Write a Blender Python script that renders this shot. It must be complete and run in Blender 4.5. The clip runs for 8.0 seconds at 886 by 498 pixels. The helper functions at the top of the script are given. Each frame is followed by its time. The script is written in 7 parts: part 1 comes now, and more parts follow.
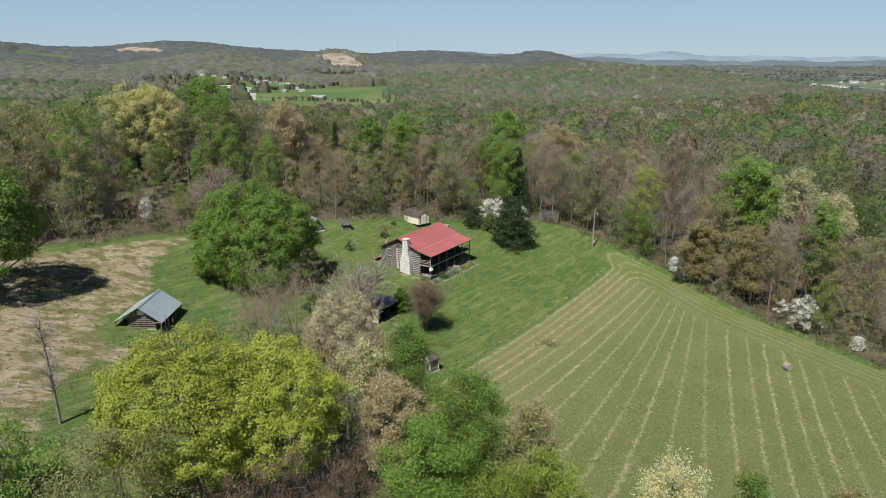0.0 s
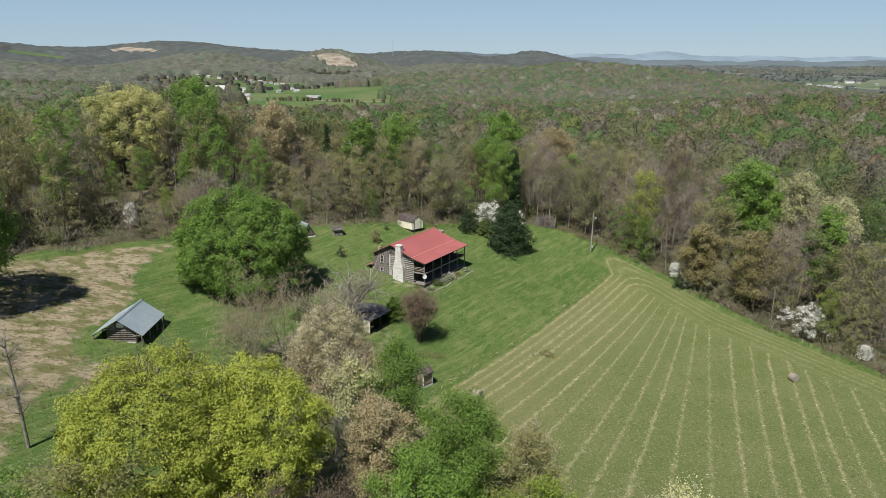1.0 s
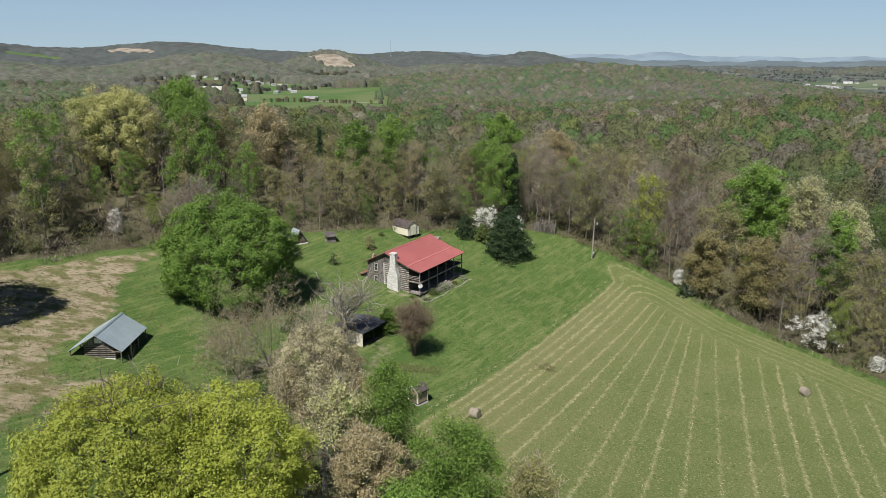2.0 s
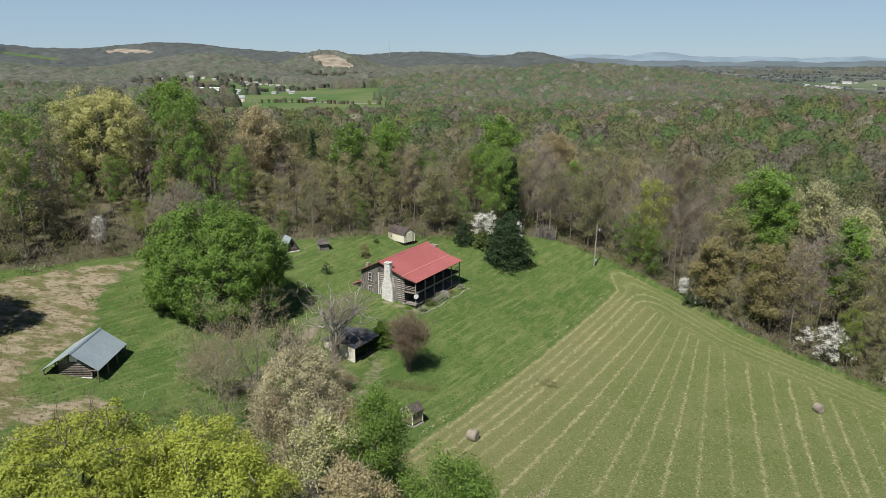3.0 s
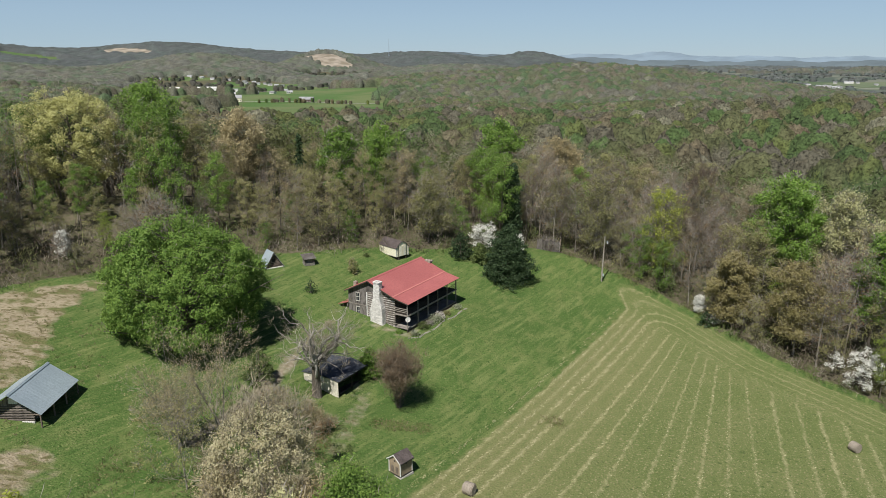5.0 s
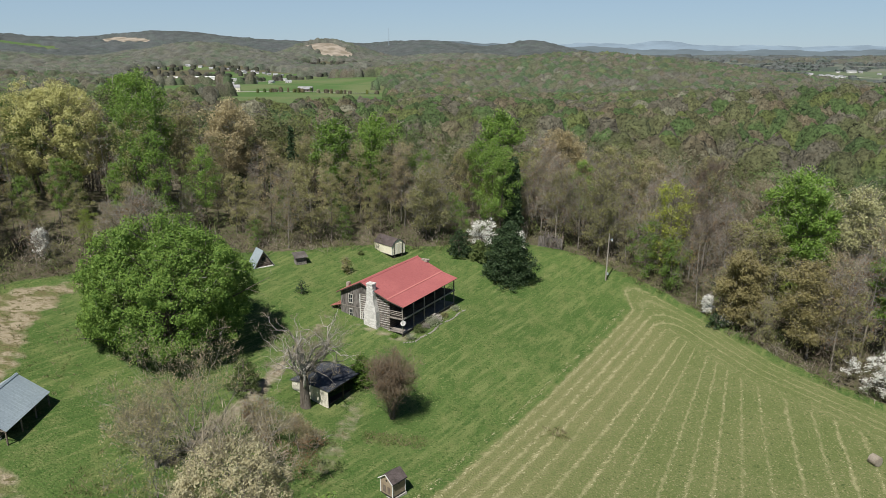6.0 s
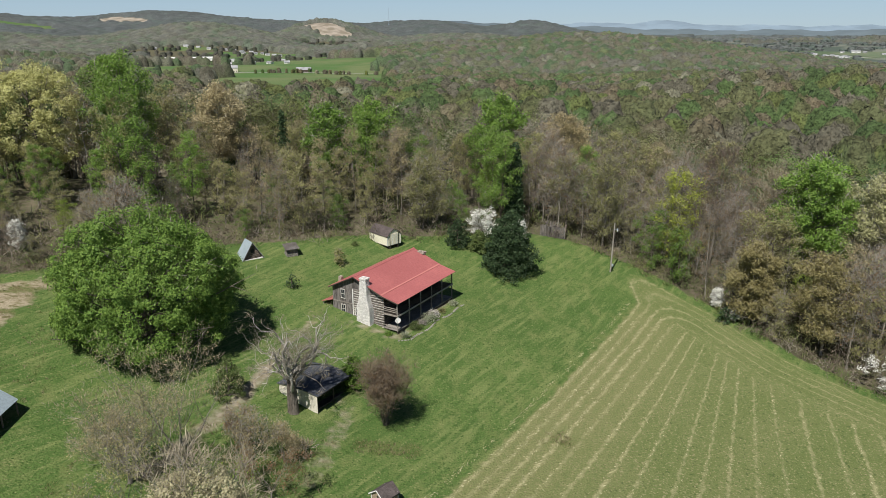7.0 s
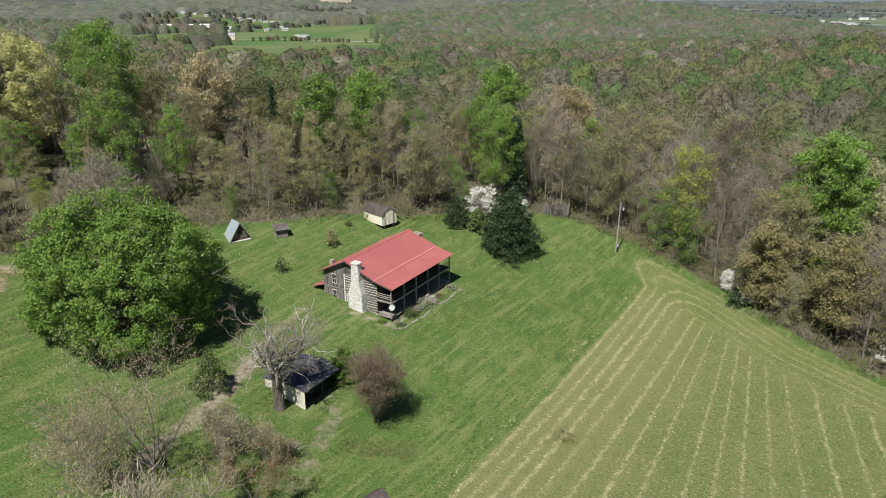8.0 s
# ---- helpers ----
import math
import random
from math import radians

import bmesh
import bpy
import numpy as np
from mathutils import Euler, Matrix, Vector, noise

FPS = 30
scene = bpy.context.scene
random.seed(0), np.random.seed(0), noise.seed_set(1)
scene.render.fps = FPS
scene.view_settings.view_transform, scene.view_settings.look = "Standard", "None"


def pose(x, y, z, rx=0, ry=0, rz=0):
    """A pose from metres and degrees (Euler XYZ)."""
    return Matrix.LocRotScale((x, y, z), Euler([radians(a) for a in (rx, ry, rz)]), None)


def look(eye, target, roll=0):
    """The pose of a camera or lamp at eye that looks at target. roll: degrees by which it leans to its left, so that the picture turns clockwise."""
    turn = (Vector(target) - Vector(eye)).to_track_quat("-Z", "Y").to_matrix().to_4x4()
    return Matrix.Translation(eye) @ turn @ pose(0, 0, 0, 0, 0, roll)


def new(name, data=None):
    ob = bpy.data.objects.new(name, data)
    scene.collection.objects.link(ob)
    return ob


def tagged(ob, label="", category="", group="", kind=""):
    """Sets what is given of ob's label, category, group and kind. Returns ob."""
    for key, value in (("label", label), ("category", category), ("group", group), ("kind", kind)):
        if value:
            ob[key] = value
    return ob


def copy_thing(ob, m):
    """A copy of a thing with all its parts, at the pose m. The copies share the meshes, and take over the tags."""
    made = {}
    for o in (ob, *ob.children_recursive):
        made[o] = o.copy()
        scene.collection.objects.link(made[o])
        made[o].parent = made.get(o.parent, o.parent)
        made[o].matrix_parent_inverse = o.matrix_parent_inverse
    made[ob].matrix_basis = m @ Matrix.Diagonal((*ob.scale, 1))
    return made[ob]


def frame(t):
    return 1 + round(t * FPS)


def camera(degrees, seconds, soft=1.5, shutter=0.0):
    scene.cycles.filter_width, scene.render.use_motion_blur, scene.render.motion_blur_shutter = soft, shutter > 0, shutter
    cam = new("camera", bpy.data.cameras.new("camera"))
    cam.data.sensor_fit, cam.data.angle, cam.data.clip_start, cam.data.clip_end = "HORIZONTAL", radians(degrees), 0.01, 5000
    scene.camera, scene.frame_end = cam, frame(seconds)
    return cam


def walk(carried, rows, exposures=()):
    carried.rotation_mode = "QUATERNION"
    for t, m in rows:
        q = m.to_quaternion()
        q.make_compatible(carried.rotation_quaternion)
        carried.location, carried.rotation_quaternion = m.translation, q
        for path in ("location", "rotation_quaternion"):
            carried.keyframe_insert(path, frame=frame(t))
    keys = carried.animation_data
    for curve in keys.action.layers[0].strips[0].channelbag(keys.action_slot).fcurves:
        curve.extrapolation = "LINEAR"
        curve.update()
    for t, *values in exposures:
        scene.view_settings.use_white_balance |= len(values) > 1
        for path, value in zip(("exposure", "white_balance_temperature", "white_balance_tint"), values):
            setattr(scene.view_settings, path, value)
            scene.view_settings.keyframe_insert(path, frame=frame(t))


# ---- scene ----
cam = camera(63.7, 8.0, soft=0.8)
METRES, EYE, TILT, LEAN, TURN = 44.0, 40.5, -15.2, 0.0, 0.0
ROWS = [
    (0.0, 0.0, 0.0, 0.0, -0.0, 0.0, 0.0),
    (0.5, 0.0029, 0.047, 0.0129, -0.19, 0.01, 0.08),
    (1.0, 0.007, 0.0982, 0.0273, -0.33, 0.01, 0.09),
    (1.5, 0.0114, 0.1526, 0.0422, -0.41, 0.03, 0.12),
    (3.0, 0.0257, 0.3268, 0.0906, -0.55, 0.09, 0.24),
    (3.5, 0.0303, 0.3877, 0.1074, -0.58, 0.11, 0.22),
    (4.0, 0.0354, 0.45, 0.124, -0.59, 0.12, 0.22),
    (4.5, 0.0408, 0.512, 0.1407, -0.58, 0.13, 0.23),
    (6.0, 0.0595, 0.7018, 0.1898, -0.54, -0.76, 0.21),
    (6.5, 0.0654, 0.7657, 0.2071, -0.52, -1.49, 0.23),
    (7.0, 0.0718, 0.8305, 0.2247, -0.5, -2.25, 0.24),
    (7.5, 0.0793, 0.8964, 0.2417, -0.46, -3.23, 0.25),
    (8.0, 0.0873, 0.9616, 0.2598, -0.4, -4.7, 0.25),
]
walk(cam, [(t, pose(0, 0, EYE, TILT, LEAN, TURN) @ pose(METRES * x, METRES * y, METRES * z, 90 + pitch, roll, yaw)) for t, x, y, z, yaw, pitch, roll in ROWS],
     [(0.0, 0.33), (3.0, 0.28), (6.0, 0.27), (7.5, 0.35), (8.0, 0.44)])

# ---- light: clear spring noon, the sun high behind the first view ----
SUN_TO = Vector((-0.26, -0.57, 0.93)).normalized()
world = bpy.data.worlds.new("sky")
scene.world = world
world.use_nodes = True
wn = world.node_tree
sky = wn.nodes.new("ShaderNodeTexSky")
sky.sky_type, sky.sun_disc = "NISHITA", False
sky.sun_elevation = math.asin(SUN_TO.z)
sky.sun_rotation = math.atan2(SUN_TO.x, SUN_TO.y)
sky.altitude, sky.air_density, sky.dust_density, sky.ozone_density = 1600, 0.9, 0.15, 2.0
wn.nodes["Background"].inputs[1].default_value = 0.045
tone = wn.nodes.new("ShaderNodeMix")
tone.data_type, tone.blend_type = "RGBA", "MULTIPLY"
tone.inputs[0].default_value, tone.inputs[7].default_value = 1.0, (0.82, 0.93, 1.06, 1)
wn.links.new(sky.outputs[0], tone.inputs[6])
haze = wn.nodes.new("ShaderNodeMix")
haze.data_type = "RGBA"
haze.inputs[7].default_value = (8.7, 11.7, 14.6, 1)
# the haze is thickest at the horizon and thins out overhead
up = wn.nodes.new("ShaderNodeTexCoord")
split = wn.nodes.new("ShaderNodeSeparateXYZ")
thin = wn.nodes.new("ShaderNodeMapRange")
thin.inputs[1].default_value, thin.inputs[2].default_value, thin.inputs[3].default_value, thin.inputs[4].default_value = 0.05, 0.42, 0.55, 0.0
wn.links.new(up.outputs["Generated"], split.inputs[0])
wn.links.new(split.outputs[2], thin.inputs[0])
wn.links.new(thin.outputs[0], haze.inputs[0])
wn.links.new(tone.outputs[2], haze.inputs[6])
wn.links.new(haze.outputs[2], wn.nodes["Background"].inputs[0])
sun = new("sun", bpy.data.lights.new("sun", "SUN"))
sun.data.energy, sun.data.angle, sun.data.color = 5.0, radians(0.5), (1.0, 0.965, 0.91)
sun.matrix_world = look(SUN_TO * 300, (0, 0, 0))

# ---- materials ----
def shader(name, rough=0.8, metal=0.0, spec=0.3):
    m = bpy.data.materials.new(name)
    m.use_nodes = True
    b = m.node_tree.nodes["Principled BSDF"]
    b.inputs["Roughness"].default_value, b.inputs["Metallic"].default_value = rough, metal
    b.inputs["Specular IOR Level"].default_value = spec
    return m, m.node_tree.nodes, m.node_tree.links, b


def mixer(nd, ln, fac, a, b, mode="MIX"):
    """A colour mix; fac, a and b are sockets or values."""
    n = nd.new("ShaderNodeMix")
    n.data_type, n.blend_type = "RGBA", mode
    for i, v in ((0, fac), (6, a), (7, b)):
        if isinstance(v, bpy.types.NodeSocket):
            ln.new(v, n.inputs[i])
        else:
            n.inputs[i].default_value = (*v, 1) if isinstance(v, tuple) else v
    return n.outputs[2]


def noisy(nd, ln, scale, lo=0.35, hi=0.65, detail=4.0, stretch=None, space="Object", turn=0.0):
    """A noise between 0 and 1 at a scale per metre."""
    tc = nd.new("ShaderNodeTexCoord")
    mp = nd.new("ShaderNodeMapping")
    if stretch:
        mp.inputs["Scale"].default_value = stretch
    if turn:
        mp.vector_type = "TEXTURE"
        mp.inputs["Rotation"].default_value = (0, 0, radians(turn))
        mp.inputs["Scale"].default_value = tuple(1 / v for v in stretch)
    n = nd.new("ShaderNodeTexNoise")
    n.inputs["Scale"].default_value, n.inputs["Detail"].default_value = scale, detail
    r = nd.new("ShaderNodeMapRange")
    r.inputs[1].default_value, r.inputs[2].default_value = lo, hi
    ln.new(tc.outputs[space], mp.inputs[0])
    ln.new(mp.outputs[0], n.inputs["Vector"])
    ln.new(n.outputs[0], r.inputs[0])
    return r.outputs[0]


def bumped(nd, ln, b, height, strength=0.4, dist=0.05):
    n = nd.new("ShaderNodeBump")
    n.inputs["Strength"].default_value, n.inputs["Distance"].default_value = strength, dist
    ln.new(height, n.inputs["Height"])
    ln.new(n.outputs[0], b.inputs["Normal"])


def surface(name, c1, c2, c3=None, coarse=0.6, fine=9.0, rough=0.85, metal=0.0, bump=0.3, stretch=None, vary=0.15):
    """Two colours mixed by a coarse noise, grain of a third by a fine one, and a shift from object to object."""
    m, nd, ln, b = shader(name, rough, metal)
    col = mixer(nd, ln, noisy(nd, ln, coarse, stretch=stretch), c1, c2)
    grain = noisy(nd, ln, fine, 0.45, 0.7, 6.0, stretch)
    if c3:
        col = mixer(nd, ln, grain, col, c3)
    info = nd.new("ShaderNodeObjectInfo")
    mr = nd.new("ShaderNodeMapRange")
    mr.inputs[3].default_value, mr.inputs[4].default_value = 1 - vary, 1 + vary
    ln.new(info.outputs["Random"], mr.inputs[0])
    hv = nd.new("ShaderNodeHueSaturation")
    ln.new(mr.outputs[0], hv.inputs["Value"])
    ln.new(col, hv.inputs["Color"])
    ln.new(hv.outputs[0], b.inputs["Base Color"])
    bumped(nd, ln, b, grain, bump)
    return m


def foliage(name, c1, c2, vary=0.16, trans=0.35, attr=False):
    """Leaves: two greens from leaf to leaf and from tree to tree, with light shining through them. attr: the colour comes from the plant's own attribute."""
    m, nd, ln, b = shader(name, 0.6, 0.0, 0.25)
    geo = nd.new("ShaderNodeNewGeometry")
    isl = geo.outputs["Random Per Island"]
    if attr:
        at = nd.new("ShaderNodeAttribute")
        at.attribute_name = "species"
        col = at.outputs["Color"]
    else:
        col = mixer(nd, ln, isl, c1, c2)
    info = nd.new("ShaderNodeObjectInfo")
    mr = nd.new("ShaderNodeMapRange")
    mr.inputs[3].default_value, mr.inputs[4].default_value = 1 - vary, 1 + vary
    ln.new(isl if attr else info.outputs["Random"], mr.inputs[0])
    hv = nd.new("ShaderNodeHueSaturation")
    ln.new(mr.outputs[0], hv.inputs["Value"])
    ln.new(col, hv.inputs["Color"])
    ln.new(hv.outputs[0], b.inputs["Base Color"])
    if trans:
        tr = nd.new("ShaderNodeBsdfTranslucent")
        ln.new(hv.outputs[0], tr.inputs["Color"])
        mx = nd.new("ShaderNodeMixShader")
        mx.inputs[0].default_value = trans
        ln.new(b.outputs[0], mx.inputs[1])
        ln.new(tr.outputs[0], mx.inputs[2])
        ln.new(mx.outputs[0], nd["Material Output"].inputs["Surface"])
    return m


LEAF = {
    "yellow": foliage("leaf_yellow_green", (0.32, 0.37, 0.055), (0.45, 0.49, 0.095)),
    "green": foliage("leaf_fresh_green", (0.125, 0.225, 0.04), (0.23, 0.345, 0.07)),
    "deep": foliage("leaf_mid_green", (0.10, 0.185, 0.034), (0.18, 0.275, 0.055)),
    "olive": foliage("leaf_olive", (0.215, 0.212, 0.08), (0.335, 0.325, 0.14)),
    "straw": foliage("leaf_straw_olive", (0.27, 0.235, 0.10), (0.40, 0.35, 0.165)),
    "tan": foliage("leaf_tan_bud", (0.30, 0.25, 0.13), (0.43, 0.36, 0.20)),
    "bud": foliage("leaf_pale_bud", (0.37, 0.315, 0.17), (0.51, 0.44, 0.26)),
    "rust": foliage("leaf_rust_bud", (0.20, 0.12, 0.065), (0.28, 0.18, 0.09)),
    "lime": foliage("leaf_lime", (0.15, 0.225, 0.03), (0.26, 0.33, 0.055)),
    "gold": foliage("leaf_golden_bloom", (0.42, 0.42, 0.15), (0.60, 0.58, 0.26)),
    "shade": foliage("leaf_shade_tree", (0.09, 0.17, 0.03), (0.20, 0.30, 0.06), 0.1, 0.28),
    "cream": foliage("blossom_cream", (0.42, 0.42, 0.20), (0.58, 0.57, 0.31)),
    "blush": foliage("blossom_blush", (0.37, 0.33, 0.19), (0.54, 0.50, 0.32)),
    "white": foliage("blossom_white", (0.72, 0.72, 0.66), (0.85, 0.85, 0.8), 0.06),
    "pine": foliage("needles_dark", (0.02, 0.042, 0.017), (0.06, 0.095, 0.038), 0.15, 0.1),
    "box": foliage("leaf_evergreen_bush", (0.07, 0.105, 0.03), (0.135, 0.165, 0.055), 0.15, 0.2),
}
TWIG = {
    "grey": foliage("twig_grey", (0.195, 0.175, 0.15), (0.30, 0.275, 0.24), 0.2, 0),
    "brown": foliage("twig_brown", (0.20, 0.17, 0.115), (0.30, 0.26, 0.185), 0.2, 0),
    "dark": foliage("twig_dark", (0.085, 0.066, 0.052), (0.15, 0.118, 0.092), 0.1, 0),
    "russet": foliage("twig_russet", (0.115, 0.088, 0.062), (0.19, 0.15, 0.105), 0.1, 0),
    "pale": foliage("twig_bleached", (0.34, 0.31, 0.27), (0.52, 0.49, 0.44), 0.1, 0),
}
BARK = surface("bark", (0.11, 0.09, 0.07), (0.19, 0.165, 0.14), (0.06, 0.05, 0.04), 1.5, 12, 0.95, bump=0.8, stretch=(1, 1, 0.2))
BLEACHED = surface("bleached_dead_wood", (0.30, 0.27, 0.23), (0.52, 0.49, 0.44), (0.15, 0.13, 0.11), 0.9, 9, 0.95, bump=0.8, stretch=(1, 1, 0.3))
BARK_PALE = surface("bark_pale", (0.22, 0.20, 0.165), (0.32, 0.295, 0.25), (0.10, 0.085, 0.07), 1.2, 10, 0.95, bump=0.8, stretch=(1, 1, 0.25))
WOODS = foliage("woods", (0.2, 0.2, 0.1), (0.2, 0.2, 0.1), 0.07, 0.25, True)
CANOPY = foliage("far_canopy", (0.2, 0.2, 0.1), (0.2, 0.2, 0.1), 0.12, 0.0, True)
cn, cl = CANOPY.node_tree.nodes, CANOPY.node_tree.links
cb = cn["Principled BSDF"]
cb.inputs["Roughness"].default_value = 1.0
# leaf clumps and shaded gaps painted into the crowns' colour, at two sizes
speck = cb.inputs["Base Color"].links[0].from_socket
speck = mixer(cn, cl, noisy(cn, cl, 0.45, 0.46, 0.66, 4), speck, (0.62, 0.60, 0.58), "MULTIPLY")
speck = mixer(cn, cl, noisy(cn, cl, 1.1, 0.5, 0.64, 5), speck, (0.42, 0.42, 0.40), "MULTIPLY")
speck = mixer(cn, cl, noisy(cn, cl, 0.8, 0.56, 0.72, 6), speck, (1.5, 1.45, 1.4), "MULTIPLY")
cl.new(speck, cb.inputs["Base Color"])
bumped(cn, cl, cb, noisy(cn, cl, 0.7, 0.2, 0.8, 6), 1.0, 1.1)
RED_ROOF = surface("roof_red_metal", (0.36, 0.115, 0.108), (0.41, 0.135, 0.125), (0.32, 0.10, 0.095), 0.25, 3.0, 0.36, bump=0.03, vary=0.04)
RED_TRIM = surface("roof_red_trim", (0.46, 0.17, 0.15), (0.5, 0.19, 0.165), None, 0.5, 6, 0.4, bump=0.03)
STEEL = surface("roof_grey_steel", (0.36, 0.43, 0.47), (0.44, 0.515, 0.555), (0.32, 0.385, 0.42), 0.35, 5, 0.38, 0.35, 0.05, vary=0.06)
WORN_WHITE = surface("worn_white_frame", (0.48, 0.46, 0.42), (0.62, 0.6, 0.56), (0.3, 0.28, 0.25), 2.0, 12, 0.85, bump=0.2)
LOG = surface("weathered_log", (0.15, 0.125, 0.105), (0.26, 0.23, 0.205), (0.07, 0.06, 0.05), 0.8, 14, 0.9, bump=0.7, stretch=(0.25, 1, 1), vary=0.25)
LOG_BROWN = surface("brown_log", (0.13, 0.10, 0.08), (0.24, 0.20, 0.165), (0.07, 0.055, 0.045), 0.8, 14, 0.9, bump=0.7, stretch=(0.25, 1, 1), vary=0.3)
CHINK = surface("lime_chinking", (0.66, 0.63, 0.57), (0.78, 0.75, 0.70), (0.45, 0.42, 0.37), 1.2, 14, 0.95, bump=0.5)
BOARD = surface("grey_barn_board", (0.12, 0.105, 0.095), (0.23, 0.21, 0.195), (0.055, 0.048, 0.043), 0.7, 10, 0.9, bump=0.6, stretch=(1, 1, 0.15), vary=0.3)
DARK_AND_SHADED_WOOD = surface("dark_and_shaded_wood", (0.05, 0.04, 0.033), (0.09, 0.075, 0.06), None, 1.0, 12, 0.9, bump=0.4)
POST_WOOD = surface("grey_post", (0.25, 0.22, 0.19), (0.36, 0.33, 0.29), (0.14, 0.12, 0.10), 1.0, 12, 0.9, bump=0.5)
STONE = surface("limestone", (0.40, 0.37, 0.32), (0.60, 0.57, 0.51), (0.27, 0.245, 0.21), 1.6, 5.0, 0.95, bump=0.8, vary=0.22)
FIELDSTONE = surface("grey_fieldstone", (0.22, 0.205, 0.18), (0.36, 0.34, 0.30), (0.13, 0.12, 0.10), 2.0, 12, 0.95, bump=0.5)
MORTAR = surface("mortar", (0.40, 0.38, 0.34), (0.5, 0.48, 0.44), (0.3, 0.28, 0.25), 1.5, 10, 0.95, bump=0.5)
GLASS = surface("window_glass", (0.02, 0.024, 0.028), (0.03, 0.034, 0.04), None, 0.5, 3, 0.08, bump=0.0)
WHITE = surface("white_paint", (0.72, 0.71, 0.67), (0.8, 0.79, 0.76), (0.6, 0.58, 0.54), 0.8, 8, 0.7, bump=0.1)
CREAM = surface("cream_siding", (0.68, 0.64, 0.49), (0.75, 0.71, 0.56), (0.58, 0.54, 0.41), 0.7, 8, 0.7, bump=0.1)
TAN = surface("tan_siding", (0.25, 0.195, 0.135), (0.33, 0.265, 0.185), (0.17, 0.13, 0.09), 0.9, 9, 0.8, bump=0.2)
SHINGLE = surface("brown_shingle", (0.075, 0.06, 0.055), (0.13, 0.105, 0.10), (0.045, 0.038, 0.036), 1.5, 10, 0.95, bump=0.5)
# grey-blue sun glint is mixed into the roofing's base colour
BLACK_ROOF = surface("black_roll_roofing", (0.045, 0.05, 0.064), (0.10, 0.108, 0.125), (0.025, 0.028, 0.037), 0.8, 7, 0.55, bump=0.2)
PANEL = surface("faded_panel", (0.60, 0.56, 0.47), (0.74, 0.70, 0.61), (0.42, 0.37, 0.29), 0.9, 7, 0.9, bump=0.2)
HAY = surface("weathered_hay", (0.36, 0.31, 0.25), (0.46, 0.40, 0.33), (0.24, 0.20, 0.15), 1.6, 16, 1.0, bump=1.0)
BLACK_TRIM_AND_GAP = surface("black_trim_and_gap", (0.02, 0.02, 0.02), (0.035, 0.033, 0.03), None, 1, 8, 0.6, bump=0.1)

# ---- mesh helpers ----
def raw(name, v, f, mats, smooth=False, uv=None):
    """A mesh from an array of vertices and an array of equal faces."""
    v, f = np.asarray(v, np.float32), np.asarray(f, np.int32)
    me = bpy.data.meshes.new(name)
    k = f.shape[1]
    me.vertices.add(len(v))
    me.vertices.foreach_set("co", v.ravel())
    me.loops.add(f.size)
    me.loops.foreach_set("vertex_index", f.ravel())
    me.polygons.add(len(f))
    me.polygons.foreach_set("loop_start", np.arange(0, f.size, k, dtype=np.int32))
    me.polygons.foreach_set("use_smooth", np.full(len(f), smooth))
    me.update(calc_edges=True)
    for m in mats if isinstance(mats, (list, tuple)) else [mats]:
        me.materials.append(m)
    return me


def paint(me, name, values):
    """A number or colour for each vertex, under a name that a material reads."""
    values = np.asarray(values, np.float32)
    if values.ndim == 1:
        me.attributes.new(name, "FLOAT", "POINT").data.foreach_set("value", values)
    else:
        rgba = np.ones((len(values), 4), np.float32)
        rgba[:, :3] = values
        me.attributes.new(name, "FLOAT_COLOR", "POINT").data.foreach_set("color", rgba.ravel())


def part(name, data, material, parent, label=""):
    """Links a bmesh or a mesh as one mesh object under a thing or a part."""
    if isinstance(data, bmesh.types.BMesh):
        me = bpy.data.meshes.new(name)
        data.to_mesh(me)
        data.free()
        me.materials.append(material)
    else:
        me = data
    ob = new(name, me)
    ob.parent = parent
    if label:
        ob["label"] = label
    return ob


def box(x0, y0, z0, x1, y1, z1, bevel=0.0):
    bm = bmesh.new()
    bmesh.ops.create_cube(bm, size=1)
    for v in bm.verts:
        v.co = Vector((x0 if v.co.x < 0 else x1, y0 if v.co.y < 0 else y1, z0 if v.co.z < 0 else z1))
    if bevel:
        bmesh.ops.bevel(bm, geom=bm.edges[:], offset=bevel, segments=1, affect="EDGES")
    return bm


def prism(outline, axis, a, b):
    """A closed outline of (p, q) pushed from a to b along the axis x or y."""
    bm = bmesh.new()
    put = (lambda p, q, s: (s, p, q)) if axis == "x" else (lambda p, q, s: (p, s, q))
    lo = [bm.verts.new(put(p, q, a)) for p, q in outline]
    hi = [bm.verts.new(put(p, q, b)) for p, q in outline]
    bm.faces.new(lo)
    bm.faces.new(hi)
    n = len(outline)
    for i in range(n):
        bm.faces.new((lo[i], lo[(i + 1) % n], hi[(i + 1) % n], hi[i]))
    bmesh.ops.recalc_face_normals(bm, faces=bm.faces[:])
    return bm


def rod(p, q, r0, r1=None, sides=8):
    """A tapered round bar from p to q."""
    p, q = Vector(p), Vector(q)
    bm = bmesh.new()
    bmesh.ops.create_cone(bm, cap_ends=True, segments=sides, radius1=r0, radius2=r0 if r1 is None else r1, depth=(q - p).length)
    bm.transform(Matrix.Translation((p + q) / 2) @ (q - p).to_track_quat("Z", "Y").to_matrix().to_4x4())
    return bm


def thing(name, x, y, z, rz, label, category, group=""):
    ob = new(name)
    ob.matrix_basis = pose(x, y, z, 0, 0, rz)
    return tagged(ob, label, category, group)


# ---- the land ----
def ease(a, b, x):
    t = np.clip((x - a) / (b - a), 0, 1)
    return t * t * (3 - 2 * t)


KNOLL = (-3.08, -6.88, 3.31, 0.5, 0.0, 3.51)
